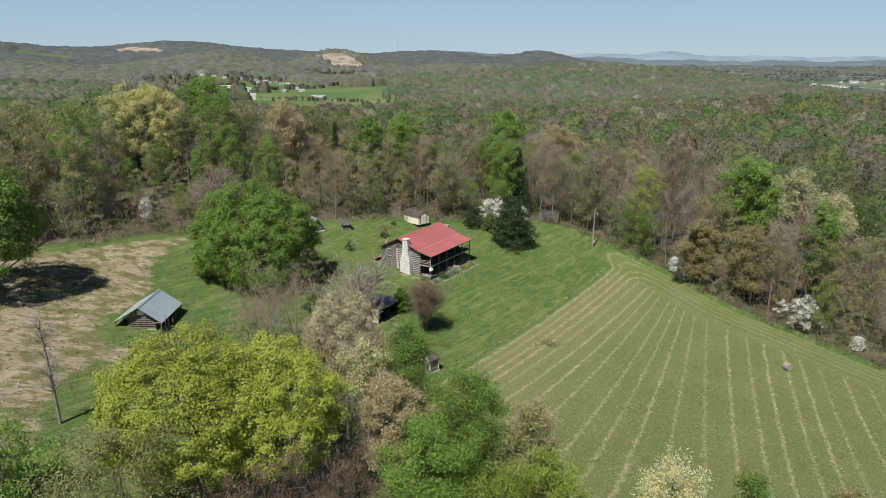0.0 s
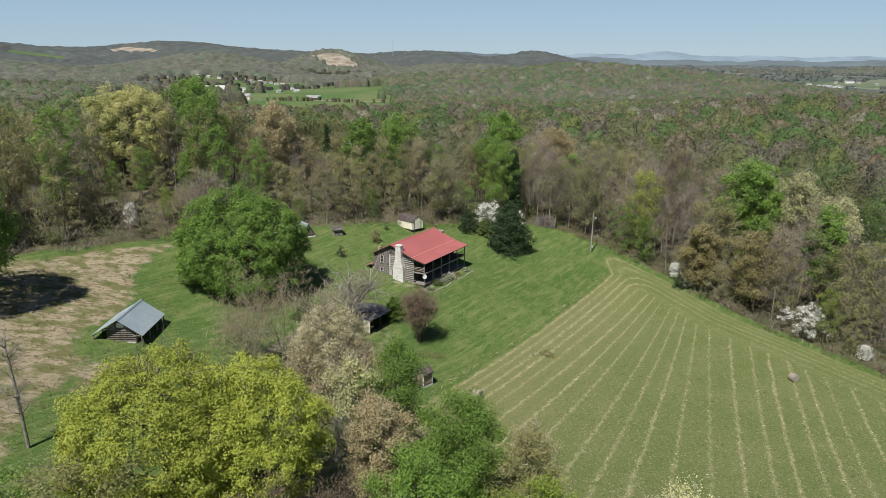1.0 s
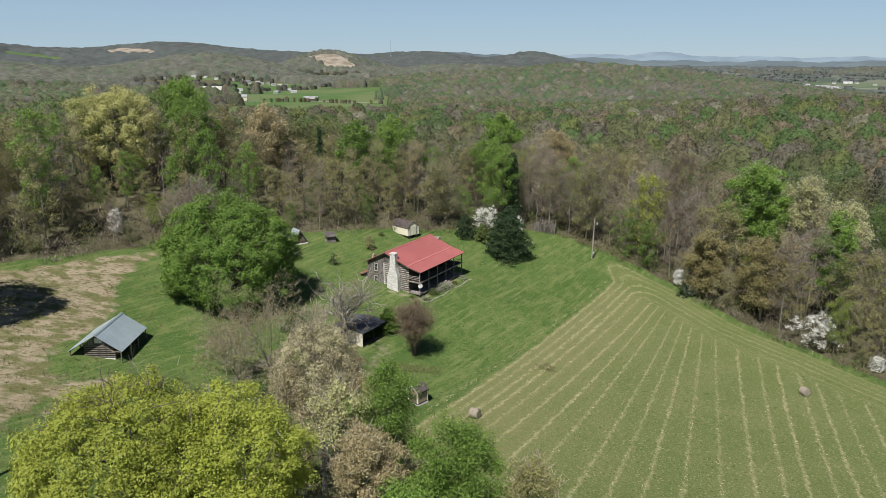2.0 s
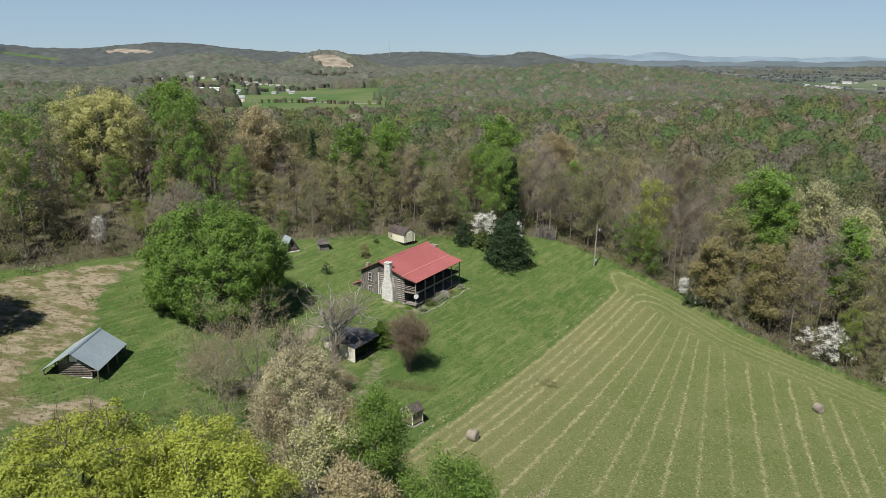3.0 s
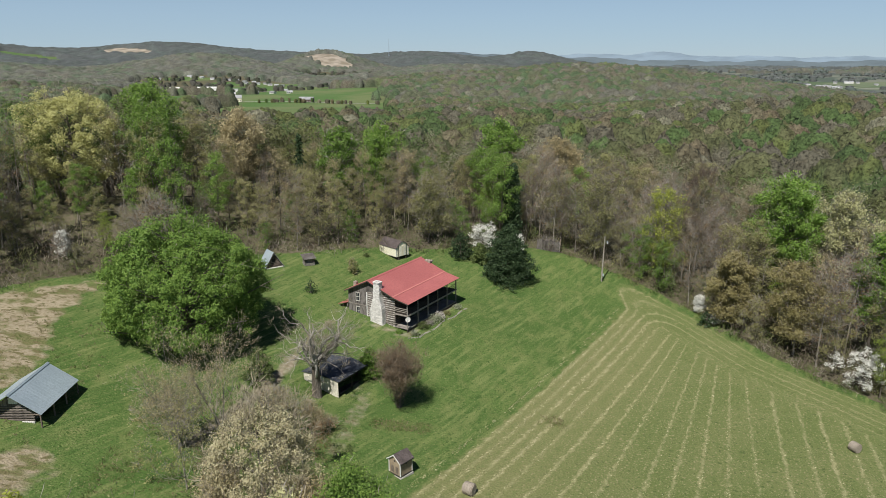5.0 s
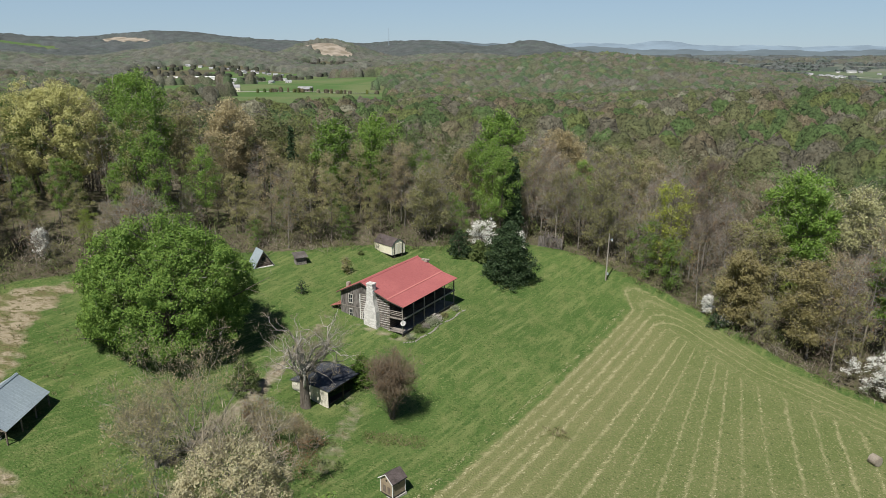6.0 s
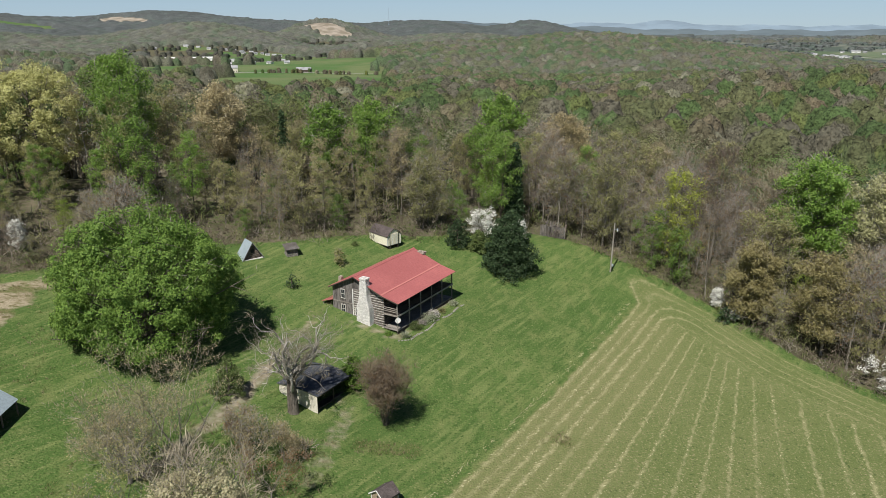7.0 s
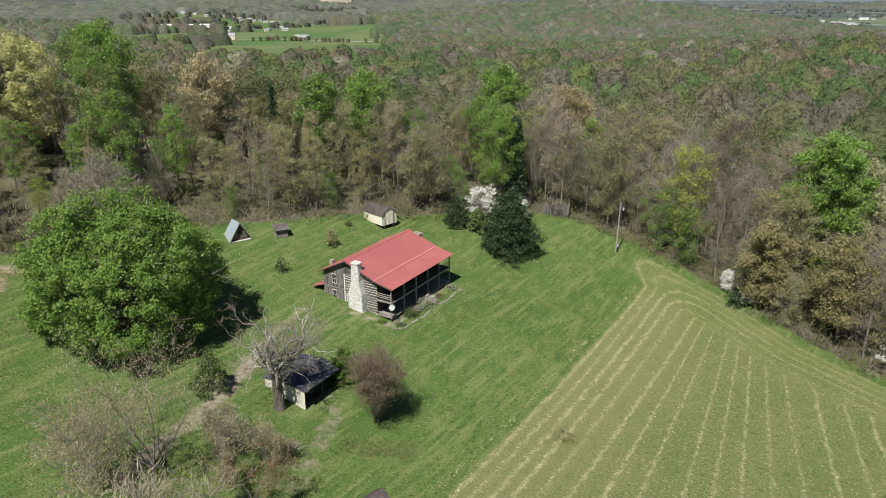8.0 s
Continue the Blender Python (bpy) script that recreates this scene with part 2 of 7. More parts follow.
# far hills: x, y, height, half width, half depth
HILLS = (
    (-680, 2250, 64, 220, 220), (-1180, 1950, 44, 240, 200), (-400, 2750, 74, 170, 220), (-1450, 3900, 88, 420, 320),
    (300, 1450, 46, 360, 310), (950, 1500, -16, 420, 700), (40, 3500, 56, 260, 260), (480, 3700, 60, 220, 220), (-2250, 3500, 92, 420, 420),
    (-650, 3950, 40, 500, 300), (1300, 2900, 14, 900, 700), (250, 650, 12, 200, 130), (-260, 420, -8, 200, 200), (-60, 4500, 36, 420, 250),
    (230, 390, 9, 110, 110), (250, 470, 7.5, 130, 150), (-950, 2600, 40, 220, 160), (120, 2300, 34, 220, 140), (-180, 1480, -8, 300, 200), (100, 1050, -10, 130, 160),
)


def wave(x, y, s, seed=0.0):
    """A gentle roll of the land, about -1 to 1, with a wavelength of about s metres."""
    a, b = x / s * 6.283, y / s * 6.283
    return (np.sin(a + 1.3 * np.sin(b * 0.7 + seed) + seed) + np.sin(b * 1.1 + 1.1 * np.sin(a * 0.8 - seed) + 2 * seed)) / 2


def height(x, y):
    """The ground's height: the knoll of the farm, then woods that fall away to a valley, then hills."""
    x, y = np.asarray(x, float), np.asarray(y, float)
    u, v = np.clip(x / 50, -1.7, 2.0), np.clip((y - 120) / 50, -1.1, 1.0)
    a, b, c, d, e, f = KNOLL
    near = a + b * u + c * v + d * u * u + e * u * v + f * v * v
    near = near + 1.15 * np.exp(-(((x + 2) / 17) ** 2 + ((y - 135) / 14) ** 2))
    near = near - 0.75 * np.exp(-(((x + 9) / 7) ** 2 + ((y - 112) / 6) ** 2))
    r = np.hypot(x / 1.15, y - 118)
    far = -3 + 5 * ease(20, -100, x) - 5 * ease(20, 120, x) - 26 * ease(120, 720, np.hypot(x, y - 100))
    far = far + wave(x, y, 260, 1.0) * 2.5 * ease(150, 500, r) + wave(x, y, 900, 2.0) * 6 * ease(500, 2000, r)
    for hx, hy, hh, rx, ry in HILLS:
        far = far + hh * np.exp(-(((x - hx) / rx) ** 2 + ((y - hy) / ry) ** 2))
    far = far + 46 * ease(2500, 4800, r) * ease(1500, -300, x)
    w = ease(62, 140, r)
    return near * (1 - w) + far * w


def ground_z(x, y):
    return float(height(x, y))


# the edge of the woods round the farm
CLEARING = np.array([(-150, -60), (-120, 40), (-92, 100), (-70, 122), (-57, 134), (-38, 150), (-23, 156), (-12, 161.5), (2, 165), (14, 170), (26, 173.5),
                     (33, 168), (41, 162), (51, 150), (58.5, 137), (67.5, 128), (78, 115), (95, 95), (120, 50), (150, -60)])


def off_edge(x, y):
    """Metres from the edge of the woods; below nought inside the clearing."""
    x, y = np.atleast_1d(np.asarray(x, float)), np.atleast_1d(np.asarray(y, float))
    best = np.full(x.shape, 1e9)
    inside = np.zeros(x.shape, bool)
    n = len(CLEARING)
    for i in range(n):
        (ax, ay), (bx, by) = CLEARING[i], CLEARING[(i + 1) % n]
        t = np.clip(((x - ax) * (bx - ax) + (y - ay) * (by - ay)) / ((bx - ax) ** 2 + (by - ay) ** 2), 0, 1)
        best = np.minimum(best, np.hypot(x - ax - t * (bx - ax), y - ay - t * (by - ay)))
        cross = ((ay > y) != (by > y)) & (x < (bx - ax) * (y - ay) / (by - ay + 1e-12) + ax)
        inside ^= cross
    return np.where(inside, -best, best)


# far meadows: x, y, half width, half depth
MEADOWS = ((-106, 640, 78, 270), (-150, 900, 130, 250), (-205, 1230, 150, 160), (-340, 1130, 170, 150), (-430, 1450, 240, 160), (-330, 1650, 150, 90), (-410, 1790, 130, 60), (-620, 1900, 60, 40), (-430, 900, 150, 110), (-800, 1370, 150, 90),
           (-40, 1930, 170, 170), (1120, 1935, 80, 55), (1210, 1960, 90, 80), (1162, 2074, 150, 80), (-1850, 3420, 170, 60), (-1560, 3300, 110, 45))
THIN = ((-560, 1800, 190, 190), (-300, 2250, 120, 200), (-420, 1560, 240, 120))
QUARRIES = ((-425, 2700, 62, 62), (-372, 2640, 60, 70), (-335, 2580, 60, 62), (-1470, 3690, 130, 62), (-1580, 3720, 90, 50))


def past_woods(x, y):
    """Metres past the far side of the wooded rise, where the open plain begins."""
    az, r = np.degrees(np.arctan2(x, y)), np.hypot(x, y)
    return np.where(az > 14, r - (1950 - 100 * (np.minimum(az, 36) - 25)), -1e3)


def patch(x, y, spots):
    best = np.full(np.shape(x), -1.0)
    for px, py, rx, ry in spots:
        d = 1 - np.hypot((x - px) / rx, (y - py) / ry) + 0.12 * wave(x, y, 90, px)
        best = np.maximum(best, d)
    return best


def row_line(x, y):
    """The number across the mown rows, which fan out and bend with the slope: metres across the field at y = 90."""
    Y = np.clip(y - 90, -60, 60)
    s = x - 0.5 * Y
    for _ in range(40):
        s = 0.35 * s + 0.65 * (x - row_slope(s) * Y)
    return s


def row_slope(s):
    """How far a row leans to the east for each metre that it goes north."""
    return 0.64 - 0.28 * np.clip((s - 10) / 27, 0, 1)


ROW_AT = np.array([-6.0, -4.4, -2.6, -0.9, 0.8, 2.6, 4.4, 6.6, 9.5, 13.0, 16.8, 21.9, 25.2, 28.6, 32.5, 36.6, 40.6, 44.3, 47.2, 50.7, 53.4, 56.4, 60.2, 64.0, 68.5, 72.5, 77.0, 82.0, 87.0, 92.0])


def row_count(s):
    """Rows counted across the field; they lie close along its first edge and four to five metres apart farther in."""
    return np.interp(s, ROW_AT, np.arange(len(ROW_AT)) - 2.5)


def soft_min(a, b, k):
    """The lesser of two, rounded off where they meet."""
    h = np.clip(0.5 + 0.5 * (b - a) / k, 0, 1)
    return b * (1 - h) + a * h - k * h * (1 - h)


def steps(lo, a, b, hi, fine, grow):
    mid = np.arange(a, b + fine / 2, fine)
    out, s, p = [], fine, b
    while p < hi:
        s *= grow
        p += s
        out.append(p)
    inn, s, p = [], fine, a
    while p > lo:
        s *= grow
        p -= s
        inn.append(p)
    return np.concatenate([inn[::-1], mid, out])


def grid_faces(nx, ny):
    i = np.arange(nx * ny).reshape(ny, nx)
    return np.stack([i[:-1, :-1], i[:-1, 1:], i[1:, 1:], i[1:, :-1]], -1).reshape(-1, 4)


def ground_material():
    m, nd, ln, b = shader("ground", 0.95, 0.0, 0.15)

    def att(name):
        a = nd.new("ShaderNodeAttribute")
        a.attribute_name = name
        return a.outputs["Fac"]

    def calc(op, a, b2, c=None, clamp=False):
        n = nd.new("ShaderNodeMath")
        n.operation, n.use_clamp = op, clamp
        for i, v in enumerate((a, b2, c)):
            if v is None:
                continue
            if isinstance(v, bpy.types.NodeSocket):
                ln.new(v, n.inputs[i])
            else:
                n.inputs[i].default_value = v
        return n.outputs[0]

    def ragged(mask, scale, amount=0.5, sharp=5.0):
        """A mask with an uneven edge."""
        n = noisy(nd, ln, scale, 0.25, 0.75, 5.0)
        v = calc("ADD", mask, calc("MULTIPLY", calc("SUBTRACT", n, 0.5), amount))
        return calc("ADD", calc("MULTIPLY", calc("SUBTRACT", v, 0.5), sharp), 0.5, clamp=True)

    def spots_mask(spots):
        """One half on the rim of the ovals of far fields, more inside."""
        best = None
        for px, py, rx, ry in spots:
            tc, mp, le = nd.new("ShaderNodeTexCoord"), nd.new("ShaderNodeMapping"), nd.new("ShaderNodeVectorMath")
            mp.vector_type, le.operation = "TEXTURE", "LENGTH"
            mp.inputs["Location"].default_value, mp.inputs["Scale"].default_value = (px, py, 0), (rx * 1.08, ry * 1.08, 1e6)
            ln.new(tc.outputs["Object"], mp.inputs[0])
            ln.new(mp.outputs[0], le.inputs[0])
            one = calc("SUBTRACT", 1.5, le.outputs["Value"])
            best = one if best is None else calc("MAXIMUM", best, one)
        return best

    lawn = mixer(nd, ln, noisy(nd, ln, 0.09, 0.35, 0.65), (0.062, 0.112, 0.026), (0.088, 0.138, 0.036))
    lawn = mixer(nd, ln, noisy(nd, ln, 0.5, 0.48, 0.72, 6, (1, 0.6, 1)), lawn, (0.135, 0.16, 0.055))
    lawn = mixer(nd, ln, noisy(nd, ln, 2.2, 0.5, 0.8, 6), lawn, (0.05, 0.10, 0.022))
    lawn = mixer(nd, ln, noisy(nd, ln, 5.0, 0.56, 0.75, 4), lawn, (0.15, 0.16, 0.065))
    lawn = mixer(nd, ln, noisy(nd, ln, 1.3, 0.50, 0.72, 5, (1, 0.1, 1), turn=-33), lawn, (0.155, 0.185, 0.065))
    lawn = mixer(nd, ln, noisy(nd, ln, 1.7, 0.54, 0.74, 6, (1, 0.22, 1), turn=-33), lawn, (0.05, 0.098, 0.022))
    lawn = mixer(nd, ln, noisy(nd, ln, 3.4, 0.60, 0.72, 3), lawn, (0.20, 0.21, 0.09))
    lawn = mixer(nd, ln, noisy(nd, ln, 2.9, 0.575, 0.66, 5), lawn, (0.045, 0.085, 0.018))
    hayf = mixer(nd, ln, noisy(nd, ln, 0.12, 0.4, 0.65), (0.108, 0.138, 0.043), (0.138, 0.156, 0.058))
    hayf = mixer(nd, ln, noisy(nd, ln, 1.6, 0.5, 0.75, 6), hayf, (0.10, 0.135, 0.042))
    hayf = mixer(nd, ln, noisy(nd, ln, 6.0, 0.52, 0.75, 4), hayf, (0.21, 0.20, 0.10))
    hayf = mixer(nd, ln, noisy(nd, ln, 2.6, 0.585, 0.66, 5), hayf, (0.07, 0.10, 0.03))
    hayf = mixer(nd, ln, noisy(nd, ln, 3.6, 0.575, 0.66, 5), hayf, (0.255, 0.235, 0.125))
    # rows of dried cuttings; the first rows lie browner
    rows = att("row")
    brown = nd.new("ShaderNodeMapRange")
    brown.inputs[1].default_value, brown.inputs[2].default_value = 0.0, 1.0
    brown.inputs[3].default_value, brown.inputs[4].default_value = 0.0, 0.55
    ln.new(att("first"), brown.inputs[0])
    hayf = mixer(nd, ln, brown.outputs[0], hayf, (0.195, 0.19, 0.085))
    wob = calc("DIVIDE", calc("MULTIPLY", calc("SUBTRACT", noisy(nd, ln, 0.9, 0.2, 0.8, 6), 0.5), 0.8), att("pitch"))
    fr = calc("FRACT", calc("ADD", rows, wob), 0.0)
    line = calc("SUBTRACT", 1.0, calc("MULTIPLY", calc("ABSOLUTE", calc("SUBTRACT", fr, 0.5), 0.0), calc("MULTIPLY", att("pitch"), 2.4)), clamp=True)
    patchy = noisy(nd, ln, 1.1, 0.32, 0.58, 6)
    straw = calc("MULTIPLY", line, patchy, clamp=True)
    own = nd.new("ShaderNodeTexWhiteNoise")
    own.noise_dimensions = "1D"
    ln.new(calc("FLOOR", calc("ADD", rows, wob), 0.0), own.inputs["W"])
    straw = calc("MULTIPLY", straw, calc("ADD", calc("MULTIPLY", own.outputs["Value"], 0.5), 0.4))
    straw = calc("MULTIPLY", straw, calc("ADD", calc("MULTIPLY", att("first"), 0.2), 0.8))
    hayf = mixer(nd, ln, straw, hayf, (0.35, 0.325, 0.18))
    dark = calc("SUBTRACT", calc("MULTIPLY", calc("ABSOLUTE", calc("SUBTRACT", fr, 0.5), 0.0), 4.0), 1.4, clamp=True)
    dark = calc("MULTIPLY", dark, calc("MULTIPLY", noisy(nd, ln, 0.8, 0.42, 0.7, 5), 0.7))
    hayf = mixer(nd, ln, dark, hayf, (0.075, 0.12, 0.032))
    col = mixer(nd, ln, ragged(att("hay"), 0.8, 0.8, 2.2), lawn, hayf)
    bare = mixer(nd, ln, noisy(nd, ln, 0.25, 0.35, 0.65), (0.255, 0.215, 0.145), (0.335, 0.285, 0.20))
    bare = mixer(nd, ln, noisy(nd, ln, 2.0, 0.45, 0.72, 6), bare, (0.20, 0.165, 0.095))
    tuft = mixer(nd, ln, noisy(nd, ln, 3.0), (0.10, 0.115, 0.04), (0.16, 0.15, 0.07))
    bare = mixer(nd, ln, noisy(nd, ln, 0.5, 0.47, 0.58, 8, (0.6, 1, 1)), bare, tuft)
    bare = mixer(nd, ln, noisy(nd, ln, 1.6, 0.55, 0.63, 5, (0.5, 1, 1)), bare, (0.13, 0.115, 0.055))
    col = mixer(nd, ln, ragged(att("bare"), 0.35, 0.7, 4), col, bare)
    gravel = mixer(nd, ln, noisy(nd, ln, 1.5), (0.21, 0.17, 0.115), (0.34, 0.295, 0.225))
    col = mixer(nd, ln, ragged(att("track"), 0.9, 0.5, 1.8), col, gravel)
    litter = mixer(nd, ln, noisy(nd, ln, 0.3), (0.085, 0.072, 0.05), (0.14, 0.118, 0.082))
    litter = mixer(nd, ln, noisy(nd, ln, 1.5, 0.42, 0.7, 6), litter, (0.07, 0.085, 0.03))
    col = mixer(nd, ln, ragged(att("wood"), 0.5, 0.6, 4), col, litter)
    # distance haze is painted into the plain's ground colour
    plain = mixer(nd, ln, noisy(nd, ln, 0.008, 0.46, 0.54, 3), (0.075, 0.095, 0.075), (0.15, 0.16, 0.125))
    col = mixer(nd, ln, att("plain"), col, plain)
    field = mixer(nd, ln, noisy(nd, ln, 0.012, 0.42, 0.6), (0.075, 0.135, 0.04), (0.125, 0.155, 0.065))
    # meadows on the plain are muted too, as if by haze
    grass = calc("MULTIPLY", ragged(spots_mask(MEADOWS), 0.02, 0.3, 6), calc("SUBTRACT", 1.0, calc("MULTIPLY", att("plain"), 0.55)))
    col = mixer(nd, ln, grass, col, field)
    spoil = mixer(nd, ln, noisy(nd, ln, 0.03, 0.4, 0.6, 8), (0.34, 0.295, 0.24), (0.20, 0.17, 0.125))
    col = mixer(nd, ln, ragged(spots_mask(QUARRIES), 0.02, 0.4, 6), col, spoil)
    ln.new(col, b.inputs["Base Color"])
    bumped(nd, ln, b, noisy(nd, ln, 4.0, 0.2, 0.8, 8), 0.9, 0.12)
    return m


def build_ground():
    xs, ys = steps(-4900, -78, 84, 4900, 1.0, 1.055), steps(-1500, 46, 176, 4950, 1.0, 1.032)
    X, Y = [a.ravel() for a in np.meshgrid(xs, ys)]
    Z = height(X, Y)
    me = raw("ground", np.stack([X, Y, Z], 1), grid_faces(len(xs), len(ys)), ground_material(), True)
    out = off_edge(X, Y)
    near = np.hypot(X, Y - 110) < 260
    s = row_line(X, Y)
    # along the woods the last rows turn and run beside the edge
    turn = soft_min(s + 1.4, -out - 1.6, 6.0)
    hay = ease(-1.0, 1.0, turn) * ease(10, 40, Y)
    paint(me, "row", row_count(np.where(out > -10.5, turn - 1.4, s)))
    paint(me, "hay", hay)
    paint(me, "pitch", np.interp(s, ROW_AT[:-1] / 2 + ROW_AT[1:] / 2, np.diff(ROW_AT)))
    paint(me, "first", ease(22, 2, s) * ease(-6, -16, out))
    # worn soil: round the old barn and across the field beside it
    edge = -48.5 + 3 * np.sin(Y * 0.13 + 1) - 3.0 * np.exp(-((Y - 99) / 6) ** 2) + np.where(Y < 94, ease(94, 84, Y) * 7.5, 0) - ease(60, 50, Y) * 30
    bare = ease(2.5, -3, X - edge) * ease(1, -5, out) * near
    bare = np.maximum(bare, ease(1, -0.5, np.hypot((X + 40) / 6, (Y - 86) / 6.5) - 0.6) * near)
    paint(me, "bare", np.clip(bare, 0, 1) * 0.85)

    def along(pts, width):
        best = np.full(X.shape, 1e9)
        for (ax, ay), (bx, by) in zip(pts, pts[1:]):
            t = np.clip(((X - ax) * (bx - ax) + (Y - ay) * (by - ay)) / ((bx - ax) ** 2 + (by - ay) ** 2), 0, 1)
            best = np.minimum(best, np.hypot(X - ax - t * (bx - ax), Y - ay - t * (by - ay)))
        return ease(width, width * 0.3, best)

    track = np.maximum(0.8 * along([(-19.6, 112), (-18.0, 119.5)], 1.35), 0.66 * along([(-25, 96), (-22.6, 103), (-19.6, 112)], 1.6))
    track = np.maximum(track, 0.36 * along([(-9.5, 98), (-8.6, 104), (-7.4, 111.5), (-9, 115)], 1.9))
    track = np.maximum(track, 0.5 * along([(-18.2, 119), (-17, 125), (-14.5, 131)], 1.0))
    track = np.maximum(track, 0.55 * along([(-8.8, 131.6), (-5.5, 130), (-2.5, 128.8), (5.5, 143)], 0.9))
    paint(me, "track", track * near)
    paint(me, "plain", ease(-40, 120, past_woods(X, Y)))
    paint(me, "wood", ease(-0.6, 2.5, out))
    return tagged(new("ground", me), "mown farm grass, worn soil and leaf litter reaching to far hills", "ground", kind="structure")


build_ground()

# ---- trees ----
def tubes(paths, sides):
    """Tapered tubes along paths, each a list of (x, y, z, radius), as vertices and quads."""
    V, F, base = [], [], 0
    ang = np.arange(sides) / sides * 6.2832
    ring = np.stack([np.cos(ang), np.sin(ang)], 1)
    for path in paths:
        p = np.asarray(path, float)
        t = np.gradient(p[:, :3], axis=0)
        t /= np.linalg.norm(t, axis=1, keepdims=True) + 1e-9
        ref = np.array([1.0, 0, 0]) if abs(t[0, 2]) > 0.7 else np.array([0, 0, 1.0])
        a = np.cross(t, ref)
        a /= np.linalg.norm(a, axis=1, keepdims=True) + 1e-9
        b = np.cross(t, a)
        v = p[:, None, :3] + p[:, None, 3:] * (ring[None, :, :1] * a[:, None] + ring[None, :, 1:] * b[:, None])
        V.append(v.reshape(-1, 3))
        n = len(p)
        i = np.arange(n * sides).reshape(n, sides) + base
        j = np.roll(i, -1, axis=1)
        F.append(np.stack([i[:-1], j[:-1], j[1:], i[1:]], -1).reshape(-1, 4))
        base += n * sides
    return np.concatenate(V), np.concatenate(F)


def unit(rng, n):
    v = rng.normal(size=(n, 3))
    return v / np.linalg.norm(v, axis=1, keepdims=True)


def leaves(rng, centres, spread, count, size, flat=0.75, up=0.5):
    """Leaf clumps: pointed blades scattered round each centre."""
    n = len(centres) * count
    c = np.repeat(centres, count, 0)
    r = np.repeat(np.broadcast_to(spread, len(centres)), count)
    d = unit(rng, n) * (rng.random((n, 1)) ** 0.45)
    d[:, 2] *= flat
    p = c + d * r[:, None]
    nrm = unit(rng, n) * 0.9 + d * 0.8
    nrm[:, 2] += up
    nrm /= np.linalg.norm(nrm, axis=1, keepdims=True)
    a = np.cross(nrm, unit(rng, n))
    a /= np.linalg.norm(a, axis=1, keepdims=True) + 1e-9
    b = np.cross(nrm, a)
    s = size * rng.uniform(0.6, 1.35, (n, 1))
    v = np.stack([p - a * s - b * s * 0.35, p + b * s * 0.75, p + a * s * 1.1 - b * s * 0.25], 1)
    return v.reshape(-1, 3), np.arange(n * 3).reshape(-1, 3)


def shell(rng, mid, radii, lumps, lump, per, size, low=-0.75, wild=0.75):
    """A dense crown: leaves on the outer faces of many rounded lumps that lie over an uneven egg shape."""
    i = np.arange(lumps) + 0.5
    zz = 1 - (1 - low) * i / lumps
    a = i * 2.39996 + rng.normal(size=lumps) * 0.25
    d = np.stack([np.cos(a) * np.sqrt(np.maximum(0, 1 - zz * zz)), np.sin(a) * np.sqrt(np.maximum(0, 1 - zz * zz)), zz], 1)
    bulge = 0.86 + 0.07 * np.sin(3 * a + 4 * zz) + 0.05 * np.sin(5 * a - 7 * zz) + rng.uniform(-0.2, 0.08, lumps)
    c = np.asarray(mid) + d * np.asarray(radii) * bulge[:, None]
    n = lumps * per
    D = np.repeat(d, per, 0)
    q = unit(rng, n) + D * 0.75
    q /= np.linalg.norm(q, axis=1, keepdims=True)
    r = np.repeat(lump * rng.uniform(0.6, 1.3, lumps), per)[:, None]
    p = np.repeat(c, per, 0) + q * r * rng.uniform(0.45, 1.3, (n, 1)) * (1, 1, 0.8)
    nrm = unit(rng, n) * wild + q * 0.9 + (D * 0.9 if wild < 0.5 else 0) + (0, 0, 0.3)
    nrm /= np.linalg.norm(nrm, axis=1, keepdims=True)
    a = np.cross(nrm, unit(rng, n))
    a /= np.linalg.norm(a, axis=1, keepdims=True) + 1e-9
    b = np.cross(nrm, a)
    s = size * rng.uniform(0.6, 1.35, (n, 1))
    v = np.stack([p - a * s - b * s * 0.35, p + b * s * 0.75, p + a * s * 1.1 - b * s * 0.25], 1)
    return v.reshape(-1, 3), np.arange(n * 3).reshape(-1, 3)


def twigs(rng, starts, ways, count, length, width):
    """Fine bare twigs: long thin blades that spray from each limb's end."""
    n = len(starts) * count
    s = np.repeat(starts, count, 0) + rng.normal(size=(n, 3)) * length * 0.4
    w = np.repeat(ways, count, 0) * 0.75 + unit(rng, n) * 0.9
    w[:, 2] += 0.35
    w /= np.linalg.norm(w, axis=1, keepdims=True)
    L = length * rng.uniform(0.5, 1.3, (n, 1))
    side = np.cross(w, unit(rng, n))
    side /= np.linalg.norm(side, axis=1, keepdims=True) + 1e-9
    m = s + w * L * 0.5 + unit(rng, n) * L * 0.07
    e = s + w * L
    if width > 0.019:
        return np.stack([s - side * width, s + side * width, e], 1).reshape(-1, 3), np.arange(n * 3).reshape(-1, 3)
    v = np.stack([s - side * width, s + side * width, e, m - side * width * 0.7], 1)
    return v.reshape(-1, 3), np.arange(n * 4).reshape(-1, 4)


